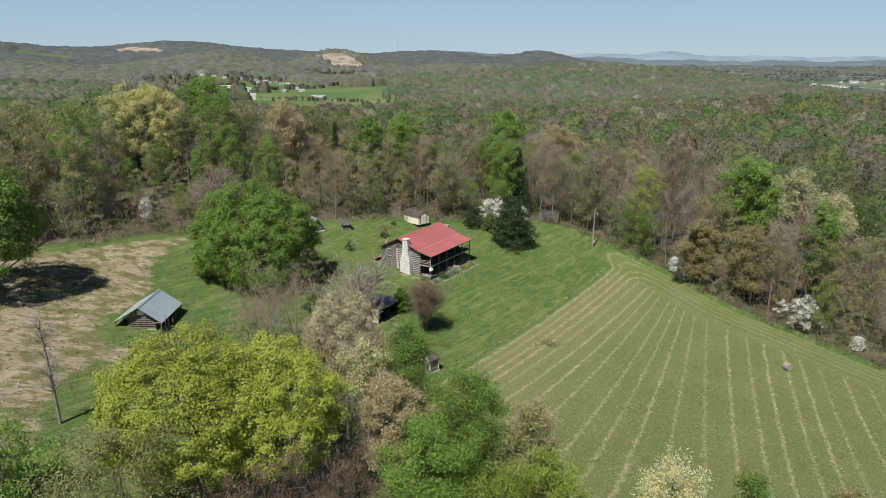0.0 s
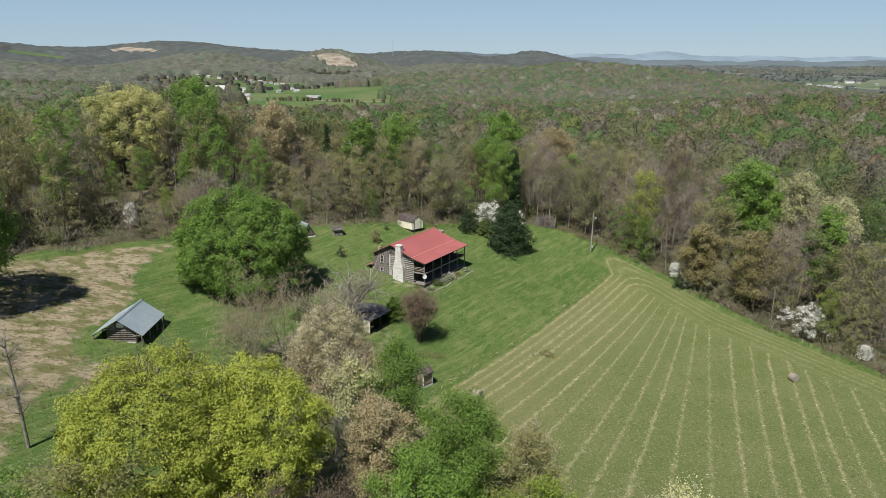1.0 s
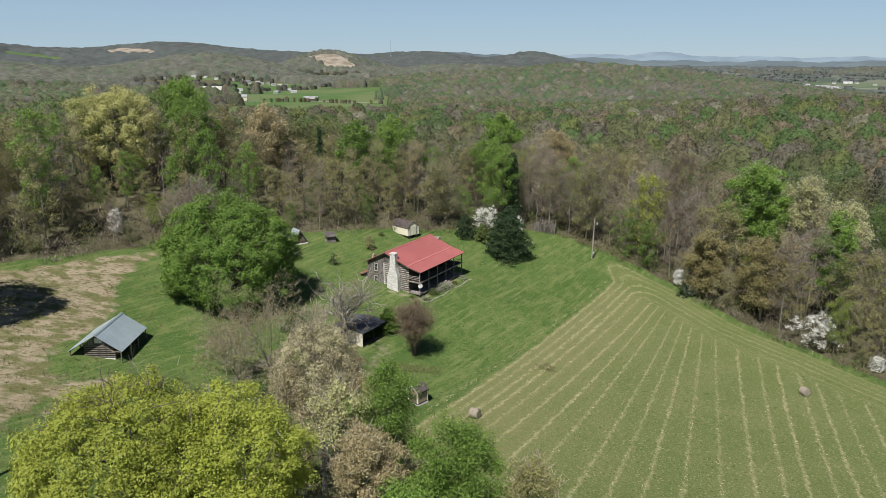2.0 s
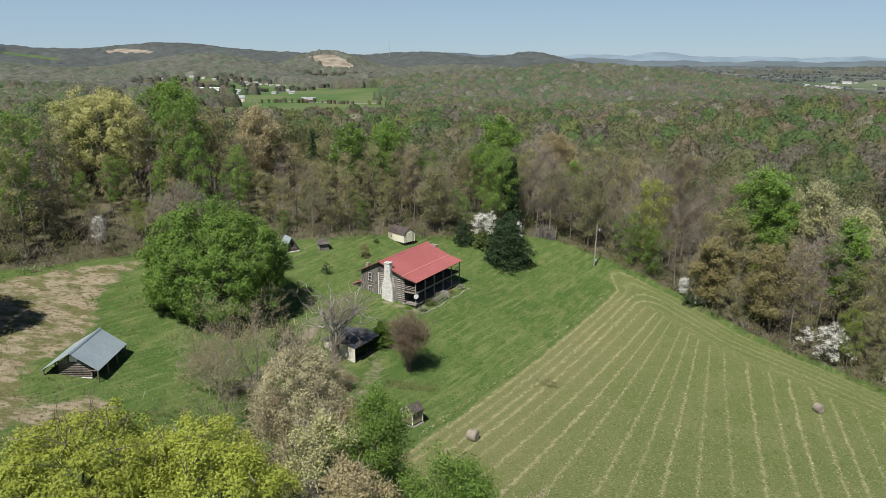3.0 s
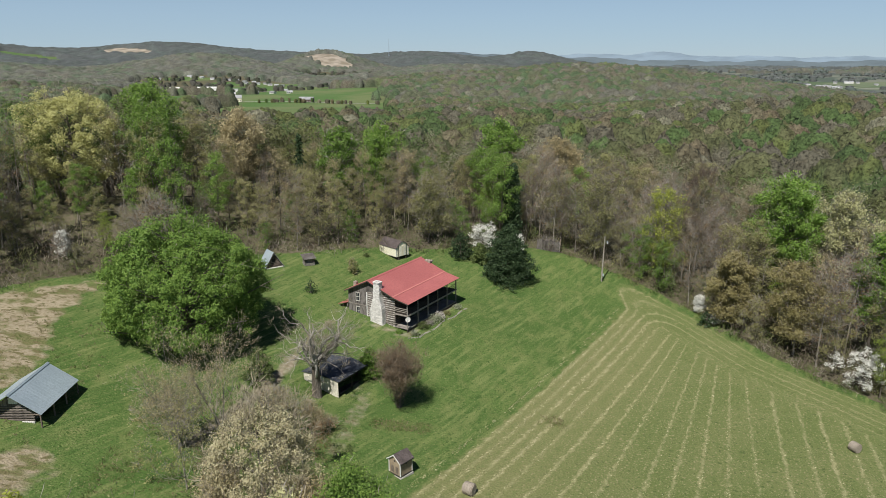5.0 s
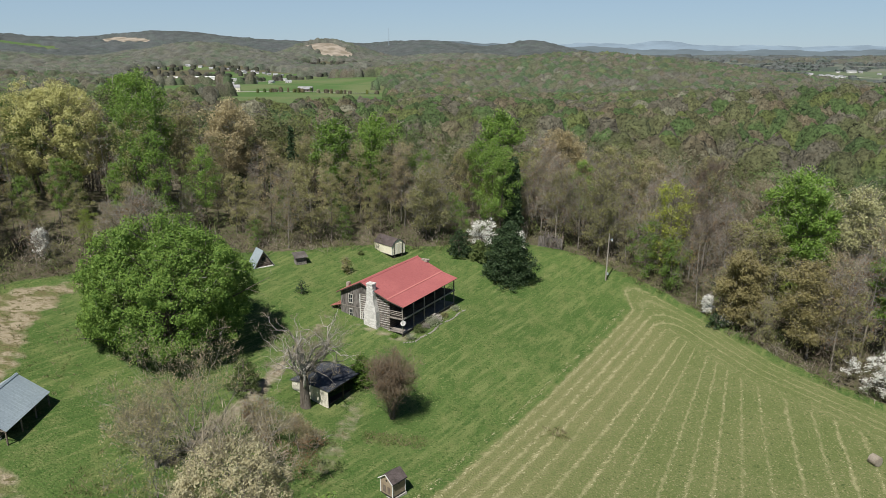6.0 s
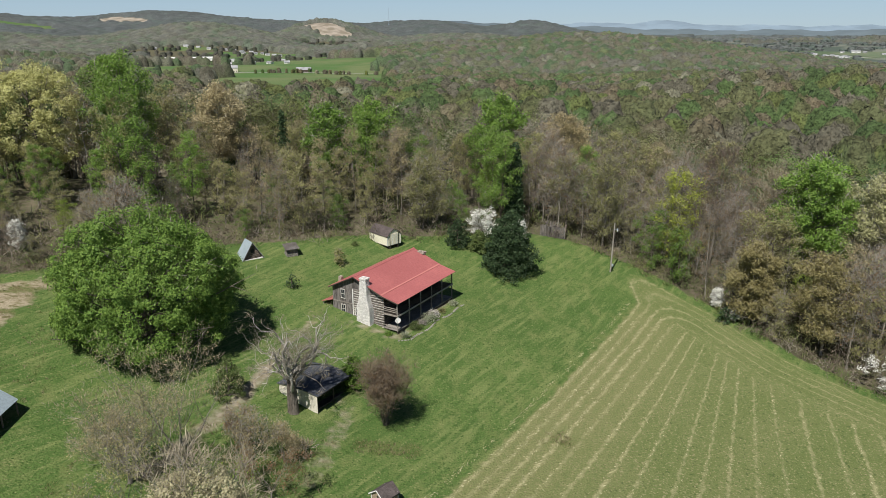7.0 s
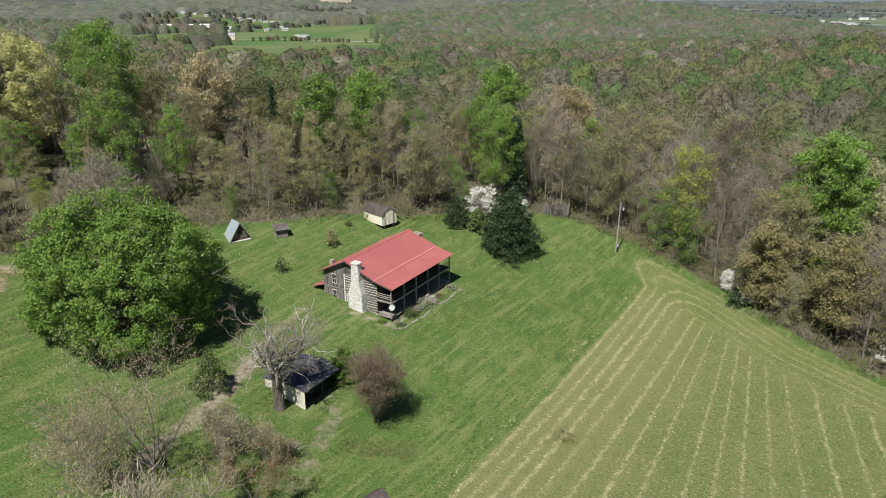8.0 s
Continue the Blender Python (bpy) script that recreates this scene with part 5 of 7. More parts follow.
def brush(seed):
    """Low leafless brush, saplings and briars along the woods' edge and under the first trees."""
    rng = np.random.default_rng(seed)
    p = scatter(rng, -110, 110, 90, 215, 2.0)
    e = off_edge(p[:, 0], p[:, 1])
    p, e = p[(e > -1.2) & (e < 10) & in_sight(p)], e[(e > -1.2) & (e < 10) & in_sight(p)]
    keep = rng.random(len(p)) < np.where(e < 3, 0.85, 0.6)
    p, e = p[keep], e[keep]
    n = len(p)
    hgt = rng.uniform(0.6, 2.6, n) + np.clip(e, 0, 6) * rng.uniform(0.1, 0.55, n)
    base = np.stack([p[:, 0], p[:, 1], height(p[:, 0], p[:, 1])], 1)
    cols = np.array([(0.165, 0.135, 0.10), (0.23, 0.20, 0.16), (0.17, 0.17, 0.07), (0.12, 0.09, 0.065), (0.11, 0.15, 0.045)])[rng.choice(5, n, p=(0.2, 0.25, 0.27, 0.1, 0.18))]
    blades = 60
    c = np.repeat(base, blades, 0)
    hh = np.repeat(hgt, blades)
    off = rng.normal(size=(n * blades, 3)) * 0.62
    c[:, :2] += off[:, :2] * (0.7 + 0.25 * hh[:, None])
    c[:, 2] += rng.random(n * blades) ** 0.8 * hh
    way = unit(rng, n * blades)
    way[:, 2] = np.abs(way[:, 2]) + 0.35
    L = rng.uniform(0.25, 0.75, (n * blades, 1)) * (0.6 + 0.3 * hh[:, None])
    side = np.cross(way, unit(rng, n * blades))
    side /= np.linalg.norm(side, axis=1, keepdims=True) + 1e-9
    w = rng.uniform(0.02, 0.075, (n * blades, 1))
    v = np.stack([c - side * w, c + side * w, c + way * L], 1).reshape(-1, 3)
    me = raw("brush", v, np.arange(len(v)).reshape(-1, 3), WOODS)
    paint(me, "species", np.repeat(np.repeat(cols, blades, 0) * rng.uniform(0.7, 1.3, (n * blades, 1)), 3, 0))
    tagged(new("brush", me), "brown leafless brush and saplings along the woods' edge", "brush", kind="stuff")


brush(31)

# ---- the log house ----
def share(name, me, parent, at, turn=(0, 0, 0)):
    """A piece on shared mesh data."""
    ob = new(name, me)
    ob.parent = parent
    ob.matrix_basis = pose(*at, *turn)
    return ob


def mesh_of(bm, name, mat):
    me = bpy.data.meshes.new(name)
    bm.to_mesh(me)
    bm.free()
    me.materials.append(mat)
    return me


def log_wall(parent, along, at, lo, hi, z0, count, step=0.36, mat=LOG, thick=0.24, seed=1, fill=CHINK, half=0.125):
    """Hewn logs with pale chinking between, or a black fill painted as shaded gaps. along: x or y; at: the wall's place
    on the other axis.
    """
    rng = random.Random(seed)
    b = box(lo, -thick / 2, -half, hi, thick / 2, half, 0.045)
    me = mesh_of(b, "log", mat)
    for i in range(count):
        z = z0 + step * (i + 0.5)
        if along == "x":
            share("log", me, parent, (rng.uniform(-0.06, 0.06), at + rng.uniform(-0.02, 0.02), z))
        else:
            share("log", me, parent, (at + rng.uniform(-0.02, 0.02), rng.uniform(-0.06, 0.06), z), (0, 0, 90))
    t = thick / 2 - 0.07
    if along == "x":
        part("chinking", box(lo + 0.05, at - t, z0, hi - 0.05, at + t, z0 + step * count), fill, parent)
    else:
        part("chinking", box(at - t, lo + 0.05, z0, at + t, hi - 0.05, z0 + step * count), fill, parent)


def window(parent, x, y, z, w, h, panes=(2, 2), frame_mat=POST_WOOD, axis="y"):
    """A sash window in a wall that faces -x (axis y) or -y (axis x); x, y, z is the middle."""
    root = new("window")
    root.parent = parent
    root.matrix_basis = pose(x, y, z, 0, 0, 0 if axis == "y" else 90)
    d = 0.05
    part("pane", box(-0.02, -w / 2, -h / 2, 0.02, w / 2, h / 2), GLASS, root)
    for s in (-1, 1):
        part("frame_side", box(-d, s * w / 2 - 0.06, -h / 2 - 0.06, d, s * w / 2 + 0.06, h / 2 + 0.06, 0.01), frame_mat, root)
        part("frame_rail", box(-d - 0.01, -w / 2 - 0.06, s * h / 2 - 0.05, d, w / 2 + 0.06, s * h / 2 + 0.05, 0.01), frame_mat, root)
    part("meeting_rail", box(-d + 0.01, -w / 2, -0.03, d - 0.01, w / 2, 0.03), frame_mat, root)
    part("mullion", box(-d + 0.015, -0.02, -h / 2, d - 0.015, 0.02, h / 2), frame_mat, root)
    return root


def masonry(rings, course, seed, lo=0.28, hi=0.55):
    """Stones laid in courses round a rectangle that changes with height. rings: rows of (z, x0, x1, y0, y1)."""
    rng = random.Random(seed)
    bm = bmesh.new()
    z = rings[0][0]

    def at(zz):
        for a, b in zip(rings, rings[1:]):
            if a[0] <= zz <= b[0]:
                k = (zz - a[0]) / (b[0] - a[0] + 1e-9)
                return [a[i] * (1 - k) + b[i] * k for i in range(1, 5)]
        return rings[-1][1:]

    while z < rings[-1][0] - 0.05:
        h = course * rng.uniform(0.75, 1.25)
        x0, x1, y0, y1 = at(z + h / 2)
        for side in range(4):
            length = (x1 - x0) if side % 2 else (y1 - y0)
            p = 0.0
            while p < length - 0.02:
                w = min(rng.uniform(lo, hi), length - p)
                if length - p - w < 0.12:
                    w = length - p
                out, g = rng.uniform(0.0, 0.05), 0.014
                a0, a1, dep = p + g, p + w - g, 0.2
                if side == 0:
                    b = (x0 - out, y0 + a0, x0 + dep, y0 + a1)
                elif side == 1:
                    b = (x0 + a0, y0 - out, x0 + a1, y0 + dep)
                elif side == 2:
                    b = (x1 - dep, y0 + a0, x1 + out, y0 + a1)
                else:
                    b = (x0 + a0, y1 - dep, x0 + a1, y1 + out)
                c = [(b[0], b[1]), (b[2], b[1]), (b[2], b[3]), (b[0], b[3])]
                c = [(u + rng.uniform(-0.012, 0.012), v + rng.uniform(-0.012, 0.012)) for u, v in c]
                bot = [bm.verts.new((u, v, z + 0.012)) for u, v in c]
                top = [bm.verts.new((u, v, z + h - 0.012 + rng.uniform(-0.01, 0.01))) for u, v in c]
                bm.faces.new(bot[::-1])
                bm.faces.new(top)
                for i in range(4):
                    bm.faces.new((bot[i], bot[(i + 1) % 4], top[(i + 1) % 4], top[i]))
                p += w
        z += h
    return bm


def island_stone(name, low, high, worn):
    """Rubble stone that differs from stone to stone."""
    m, nd, ln, b = shader(name, 0.95, 0.0, 0.2)
    geo = nd.new("ShaderNodeNewGeometry")
    col = mixer(nd, ln, geo.outputs["Random Per Island"], low, high)
    col = mixer(nd, ln, noisy(nd, ln, 7.0, 0.52, 0.78, 6), col, worn)
    ln.new(col, b.inputs["Base Color"])
    bumped(nd, ln, b, noisy(nd, ln, 9.0), 0.7)
    return m


RUBBLE = island_stone("rubble_stone", (0.58, 0.56, 0.53), (0.78, 0.76, 0.72), (0.42, 0.395, 0.35))
BROWN_STONE = island_stone("brown_stone", (0.30, 0.25, 0.20), (0.46, 0.40, 0.34), (0.20, 0.165, 0.13))


def chimney(parent, x0, x1, vc, seed, top=7.25, stone=RUBBLE, tone="pale"):
    root = new("chimney")
    root.parent = parent
    root["label"] = tone + " rubble stone chimney with sloping shoulders"
    rings = ((-0.5, x0, x1, vc - 1.2, vc + 1.2), (2.9, x0, x1, vc - 1.1, vc + 1.1), (4.7, x0 + 0.1, x1, vc - 0.62, vc + 0.62), (top, x0 + 0.15, x1, vc - 0.5, vc + 0.5))
    part("stonework", masonry(rings, 0.24, seed), stone, root)["kind"] = "stuff"
    core = bmesh.new()
    prev = None
    for z, a, b, c, d in rings:
        ring = [core.verts.new(v) for v in ((a + 0.06, c + 0.06, z), (b - 0.06, c + 0.06, z), (b - 0.06, d - 0.06, z), (a + 0.06, d - 0.06, z))]
        if prev:
            for i in range(4):
                core.faces.new((prev[i], prev[(i + 1) % 4], ring[(i + 1) % 4], ring[i]))
        prev = ring
    core.faces.new(prev)
    part("mortar_core", core, MORTAR, root)
    part("cap", masonry(((top - 0.05, x0 + 0.05, x1 + 0.08, vc - 0.58, vc + 0.58), (top + 0.17, x0 + 0.05, x1 + 0.08, vc - 0.58, vc + 0.58)), 0.2, seed + 1), stone, root)["kind"] = "stuff"
    return root


def roof_sheet(y0, z0, y1, z1, x0, x1, rib=0.61, thick=0.05):
    """A sloping sheet of ribbed metal from (y0, z0) to (y1, z1), with low standing ribs down the slope."""
    bm = bmesh.new()
    d = Vector((0, y1 - y0, z1 - z0)).normalized()
    n = Vector((0, -d.z, d.y))
    if n.z < 0:
        n = -n
    xs, x = [], x0
    while x < x1 - 0.05:
        xs += [(x, 0), (min(x + rib - 0.07, x1), 0), (min(x + rib - 0.05, x1), 0.009), (min(x + rib - 0.02, x1), 0.009)]
        x += rib
    xs.append((x1, 0))
    rows = []
    for y, z in ((y0, z0), (y1, z1)):
        rows.append([bm.verts.new(Vector((px, y, z)) + n * (0 + up)) for px, up in xs])
    for i in range(len(xs) - 1):
        bm.faces.new((rows[0][i], rows[0][i + 1], rows[1][i + 1], rows[1][i]))
    lo = [bm.verts.new(Vector(p) - n * thick) for p in ((x0, y0, z0), (x1, y0, z0), (x1, y1, z1), (x0, y1, z1))]
    bm.faces.new(lo[::-1])
    ends = (rows[0][0], rows[0][-1], rows[1][-1], rows[1][0])
    for i in range(4):
        try:
            if i in (1, 3):
                bm.faces.new((ends[i], lo[i], lo[(i + 1) % 4], ends[(i + 1) % 4]))
            else:
                bm.faces.new([*(rows[0] if i == 0 else rows[1][::-1]), lo[(i + 1) % 4], lo[i]])
        except ValueError:
            pass
    bmesh.ops.recalc_face_normals(bm, faces=bm.faces[:])
    return bm


def roof_at(v):
    return 5.2 + (v - 2.9) * 0.396 if v < 7.7 else 7.1 - (v - 7.7) * 0.5


def log_house():
    """u runs along the porch, v from the porch eave to the back."""
    h = thing("log_house", -2.2, 129.2, -0.75, 58.7, "old two-storey log house with red metal roof and stone chimney", "house")
    # carcass
    part("foundation", masonry(((-0.6, 0.45, 15.35, 2.85, 11.95), (0.15, 0.45, 15.35, 2.85, 11.95)), 0.25, 3, 0.4, 0.8), RUBBLE, h)["kind"] = "stuff"
    log_wall(h, "y", 0.55, 2.8, 8.15, 0.12, 14, seed=4)
    # the porch's shade is painted into this wall: near-black logs and fill
    log_wall(h, "x", 2.95, 0.55, 15.25, 0.12, 14, seed=5, mat=DARK_AND_SHADED_WOOD, fill=BLACK_TRIM_AND_GAP)
    log_wall(h, "y", 15.25, 2.8, 8.15, 0.12, 14, seed=6)
    part("wall_back", box(0.6, 11.75, 0.0, 15.2, 11.9, 4.85), BOARD, h)
    part("wall_side", box(15.1, 8.2, 0.0, 15.25, 11.75, 5.2), BOARD, h)
    part("floor", box(0.7, 3.1, 2.5, 15.1, 11.7, 2.62), DARK_AND_SHADED_WOOD, h)
    # weathered boards of the back room and the gable
    rng = random.Random(8)
    v = 8.2
    while v < 11.88:
        w = min(rng.uniform(0.2, 0.3), 11.9 - v)
        top = min(roof_at(v), roof_at(v + w)) - 0.04
        part("board", box(0.44 + rng.uniform(0, 0.02), v + 0.008, 0.05 + rng.uniform(0, 0.1), 0.5, v + w - 0.008, top), BOARD, h)
        v += w
    part("wall_lining", prism([(8.18, 0.0), (11.9, 0.0), (11.9, roof_at(11.9) - 0.06), (8.18, roof_at(8.18) - 0.06)], "x", 0.5, 0.62), DARK_AND_SHADED_WOOD, h)
    v = 3.1
    while v < 8.15:
        w = min(rng.uniform(0.2, 0.3), 8.18 - v)
        top = min(roof_at(v), roof_at(v + w)) - 0.04
        if top > 5.25:
            part("board", box(0.44 + rng.uniform(0, 0.02), v + 0.008, 5.18, 0.5, v + w - 0.008, top), BOARD, h)
        v += w
    part("gable_lining", prism([(2.95, 5.15), (8.18, 5.15), (8.18, roof_at(8.18) - 0.06), (7.7, roof_at(7.7) - 0.07), (2.95, roof_at(2.95) - 0.05)], "x", 0.5, 0.62), DARK_AND_SHADED_WOOD, h)
    part("gable_end", prism([(2.95, 5.15), (11.9, 5.15), (11.9, 5.0), (7.7, 7.05), (2.95, 5.17)], "x", 15.1, 15.25), BOARD, h)
    part("beam", box(0.40, 8.2, 2.72, 0.46, 11.85, 2.86), POST_WOOD, h)
    window(h, 0.43, 9.95, 4.05, 0.72, 1.35, frame_mat=WORN_WHITE)
    window(h, 0.43, 9.95, 1.72, 0.72, 1.3, frame_mat=WORN_WHITE)
    window(h, 0.41, 7.5, 1.75, 0.5, 1.1, frame_mat=WORN_WHITE)
    part("corner_board", box(0.40, 8.1, 0.1, 0.47, 8.26, 5.1), WHITE, h, "pale corner board between logs and planks")
    chimney(h, -0.55, 0.44, 5.7, 11)
    chimney(h, 15.38, 16.2, 6.2, 13, 6.6, BROWN_STONE, "brown")
    # roof
    roof = new("roof")
    roof.parent = h
    roof["label"] = "red ribbed metal roof, shallower over the porch"
    part("porch_sheet", roof_sheet(-0.05, 4.6, 2.92, 5.29, -0.05, 15.85), RED_ROOF, roof)
    part("front_sheet", roof_sheet(2.82, 5.31, 7.72, 7.22, -0.05, 15.85), RED_ROOF, roof)
    part("back_sheet", roof_sheet(12.35, 4.9, 7.68, 7.22, -0.05, 15.85), RED_ROOF, roof)
    part("ridge_cap", prism([(7.45, 7.13), (7.7, 7.27), (7.95, 7.13), (7.95, 7.17), (7.7, 7.31), (7.45, 7.17)], "x", -0.08, 15.88), RED_ROOF, roof)
    part("flashing", prism([(2.74, 5.28), (2.98, 5.36), (2.98, 5.39), (2.74, 5.31)], "x", -0.06, 15.86), RED_TRIM, roof, "lighter flashing strip above the porch")
    for x in (-0.09, 15.81):
        part("rake_board", prism([(0, 4.42), (2.9, 5.1), (7.7, 7.02), (12.3, 4.72), (12.3, 4.86), (7.7, 7.16), (2.9, 5.24), (0, 4.56)], "x", x, x + 0.08), DARK_AND_SHADED_WOOD, roof)
    for i in range(14):
        u = 0.3 + i * 1.16
        part("rafter", prism([(0.1, 4.42), (2.9, 5.08), (2.9, 5.22), (0.1, 4.56)], "x", u, u + 0.08), DARK_AND_SHADED_WOOD, roof)
    # porch on two levels
    porch = new("porch")
    porch.parent = h
    porch["label"] = "two-level timber porch with grey posts, shade painted into dark wood"
    part("deck", box(0.3, 0.35, 0.3, 15.5, 2.8, 0.42), POST_WOOD, porch)
    part("deck_skirt", box(0.34, 0.40, -0.5, 15.46, 0.48, 0.29), DARK_AND_SHADED_WOOD, porch)
    part("upper_deck", box(0.3, 0.35, 2.5, 15.5, 2.8, 2.62), DARK_AND_SHADED_WOOD, porch)
    part("fascia_beam", box(0.25, 0.27, 2.42, 15.55, 0.36, 2.66), POST_WOOD, porch)
    part("side_beam", box(0.22, 0.36, 2.42, 0.31, 2.8, 2.66), POST_WOOD, porch)
    part("eave_beam", box(0.25, 0.3, 4.3, 15.55, 0.46, 4.5), DARK_AND_SHADED_WOOD, porch)
    post = mesh_of(box(-0.075, -0.075, 0, 0.075, 0.075, 4.2, 0.012), "post", POST_WOOD)
    for u in (0.35, 3.35, 6.35, 9.4, 12.4, 15.42):
        share("post", post, porch, (u, 0.42, 0.25))
    for z in (2.98, 3.25, 3.52):
        part("side_rail", box(0.29, 0.45, z, 0.35, 2.8, z + 0.09), POST_WOOD, porch)
        # front rails are painted darker than the side ones, as eave shade
        part("front_rail", box(0.4, 0.39, z, 15.4, 0.44, z + 0.06), DARK_AND_SHADED_WOOD, porch)
    part("side_rail", box(0.29, 0.45, 0.85, 0.35, 2.8, 0.93), POST_WOOD, porch)
    for u in (2.6, 7.9, 12.6):
        part("door", box(u, 2.76, 0.42, u + 0.9, 2.82, 2.35, 0.01), DARK_AND_SHADED_WOOD, porch)
        window(h, u + 2.2, 2.80, 1.5, 0.7, 1.1, axis="x")
    # lean-to roof and flue at the back
    awning = new("back_awning")
    awning.parent = h
    part("awning_sheet", roof_sheet(13.9, 2.25, 11.92, 2.85, 0.2, 3.4), RED_ROOF, awning)
    for u in (0.35, 3.2):
        part("awning_post", box(u, 13.6, -0.4, u + 0.1, 13.7, 2.25), POST_WOOD, awning)
    part("flue", masonry(((-0.4, 2.6, 3.2, 11.95, 12.55), (5.55, 2.6, 3.1, 11.95, 12.45)), 0.22, 21), BROWN_STONE, h)["kind"] = "stuff"
    return h


log_house()


def satellite_dish():
    p = Matrix.Translation((-2.2, 129.2, -0.75)) @ pose(0, 0, 0, 0, 0, 58.7) @ Vector((0.15, 0.1, 2.0))
    d = thing("satellite_dish", p.x, p.y, p.z, -20, "white oval satellite dish fixed to a porch post", "dish")
    bm = bmesh.new()
    rings = []
    for k in range(4):
        r = 0.42 * k / 3
        rings.append([bm.verts.new((r * math.cos(a), 0.5 * r * r, r * math.sin(a))) for a in [i * 6.2832 / 16 for i in range(16)]] if k else [bm.verts.new((0, 0, 0))])
    for i in range(16):
        bm.faces.new((rings[0][0], rings[1][i], rings[1][(i + 1) % 16]))
        for k in (1, 2):
            bm.faces.new((rings[k][i], rings[k + 1][i], rings[k + 1][(i + 1) % 16], rings[k][(i + 1) % 16]))
    bmesh.ops.solidify(bm, geom=bm.faces[:], thickness=0.02)
    bm.transform(pose(0, -0.12, 0.1, -35, 0, 0) @ pose(0, 0, 0, 0, 0, 180))
    part("reflector", bm, WHITE, d)
    part("arm", rod((0, 0.1, -0.2), (0, -0.1, 0.1), 0.025), STEEL, d)
    part("feed_horn", rod((0, -0.12, -0.15), (0, -0.55, 0.12), 0.02), STEEL, d)


satellite_dish()


# ---- farm buildings ----
def log_barn():
    b = thing("log_barn", -43.4, 95.5, ground_z(-42.5, 97) - 0.05, 90.5, "small old log barn with a wide grey metal roof", "barn")
    part("right_sheet", roof_sheet(-3.3, 1.32, 0.02, 3.62, -0.1, 8.4, 0.5, 0.04), STEEL, b)
    part("left_sheet", roof_sheet(3.7, 1.42, -0.02, 3.62, -0.1, 8.4, 0.5, 0.04), STEEL, b)
    part("ridge_cap", prism([(-0.2, 3.52), (0, 3.66), (0.2, 3.56), (0.2, 3.6), (0, 3.7), (-0.2, 3.56)], "x", -0.12, 8.42), STEEL, b)
    # black fill is painted between the logs for the shade in open gaps
    log_wall(b, "y", 0.9, -2.0, 2.0, 0.1, 6, 0.3, LOG, 0.22, 41, BLACK_TRIM_AND_GAP, 0.10)
    log_wall(b, "y", 7.6, -2.0, 2.0, 0.1, 6, 0.3, LOG, 0.22, 42, BLACK_TRIM_AND_GAP, 0.10)
    log_wall(b, "x", -1.9, 0.8, 7.7, 0.1, 6, 0.3, LOG, 0.22, 43, BLACK_TRIM_AND_GAP, 0.10)
    log_wall(b, "x", 1.9, 0.8, 7.7, 0.1, 6, 0.3, LOG, 0.22, 44, BLACK_TRIM_AND_GAP, 0.10)
    rng = random.Random(9)
    y = -1.9
    while y < 1.88:
        top = 3.5 - 0.7 * max(abs(y), abs(y + 0.22))
        part("gable_board", box(0.84 + rng.uniform(0, 0.02), y + 0.01, 1.88, 0.89, y + 0.21, top), BOARD, b)
        part("gable_board", box(7.6, y + 0.01, 1.88, 7.65, y + 0.21, top), LOG_BROWN, b)
        y += 0.22
    part("hatch", box(0.76, -0.45, 2.2, 0.82, 0.5, 2.9, 0.01), WHITE, b, "pale painted hatch in the gable")
    for x in (0.1, 2.8, 5.5, 8.2):
        part("post", rod((x, -3.1, -0.3), (x, -3.1, 1.4), 0.09), LOG_BROWN, b)
        part("post", rod((x, 3.45, -0.3), (x, 3.45, 1.5), 0.09), LOG_BROWN, b)
        part("tie_beam", box(x - 0.06, -3.15, 1.24, x + 0.06, 3.5, 1.36) if 1 < x < 8 else box(x - 0.05, -3.15, 1.22, x + 0.05, -1.9, 1.34), LOG_BROWN, b)
    part("eave_plate", box(0, -3.18, 1.28, 8.3, -3.04, 1.4), LOG_BROWN, b)
    part("eave_plate", box(0, 3.38, 1.4, 8.3, 3.52, 1.52), LOG_BROWN, b)
    part("stone_footing", masonry(((-0.3, 0.75, 1.0, -2.0, 2.0), (0.15, 0.75, 1.0, -2.0, 2.0)), 0.22, 5), RUBBLE, b)["kind"] = "stuff"


log_barn()


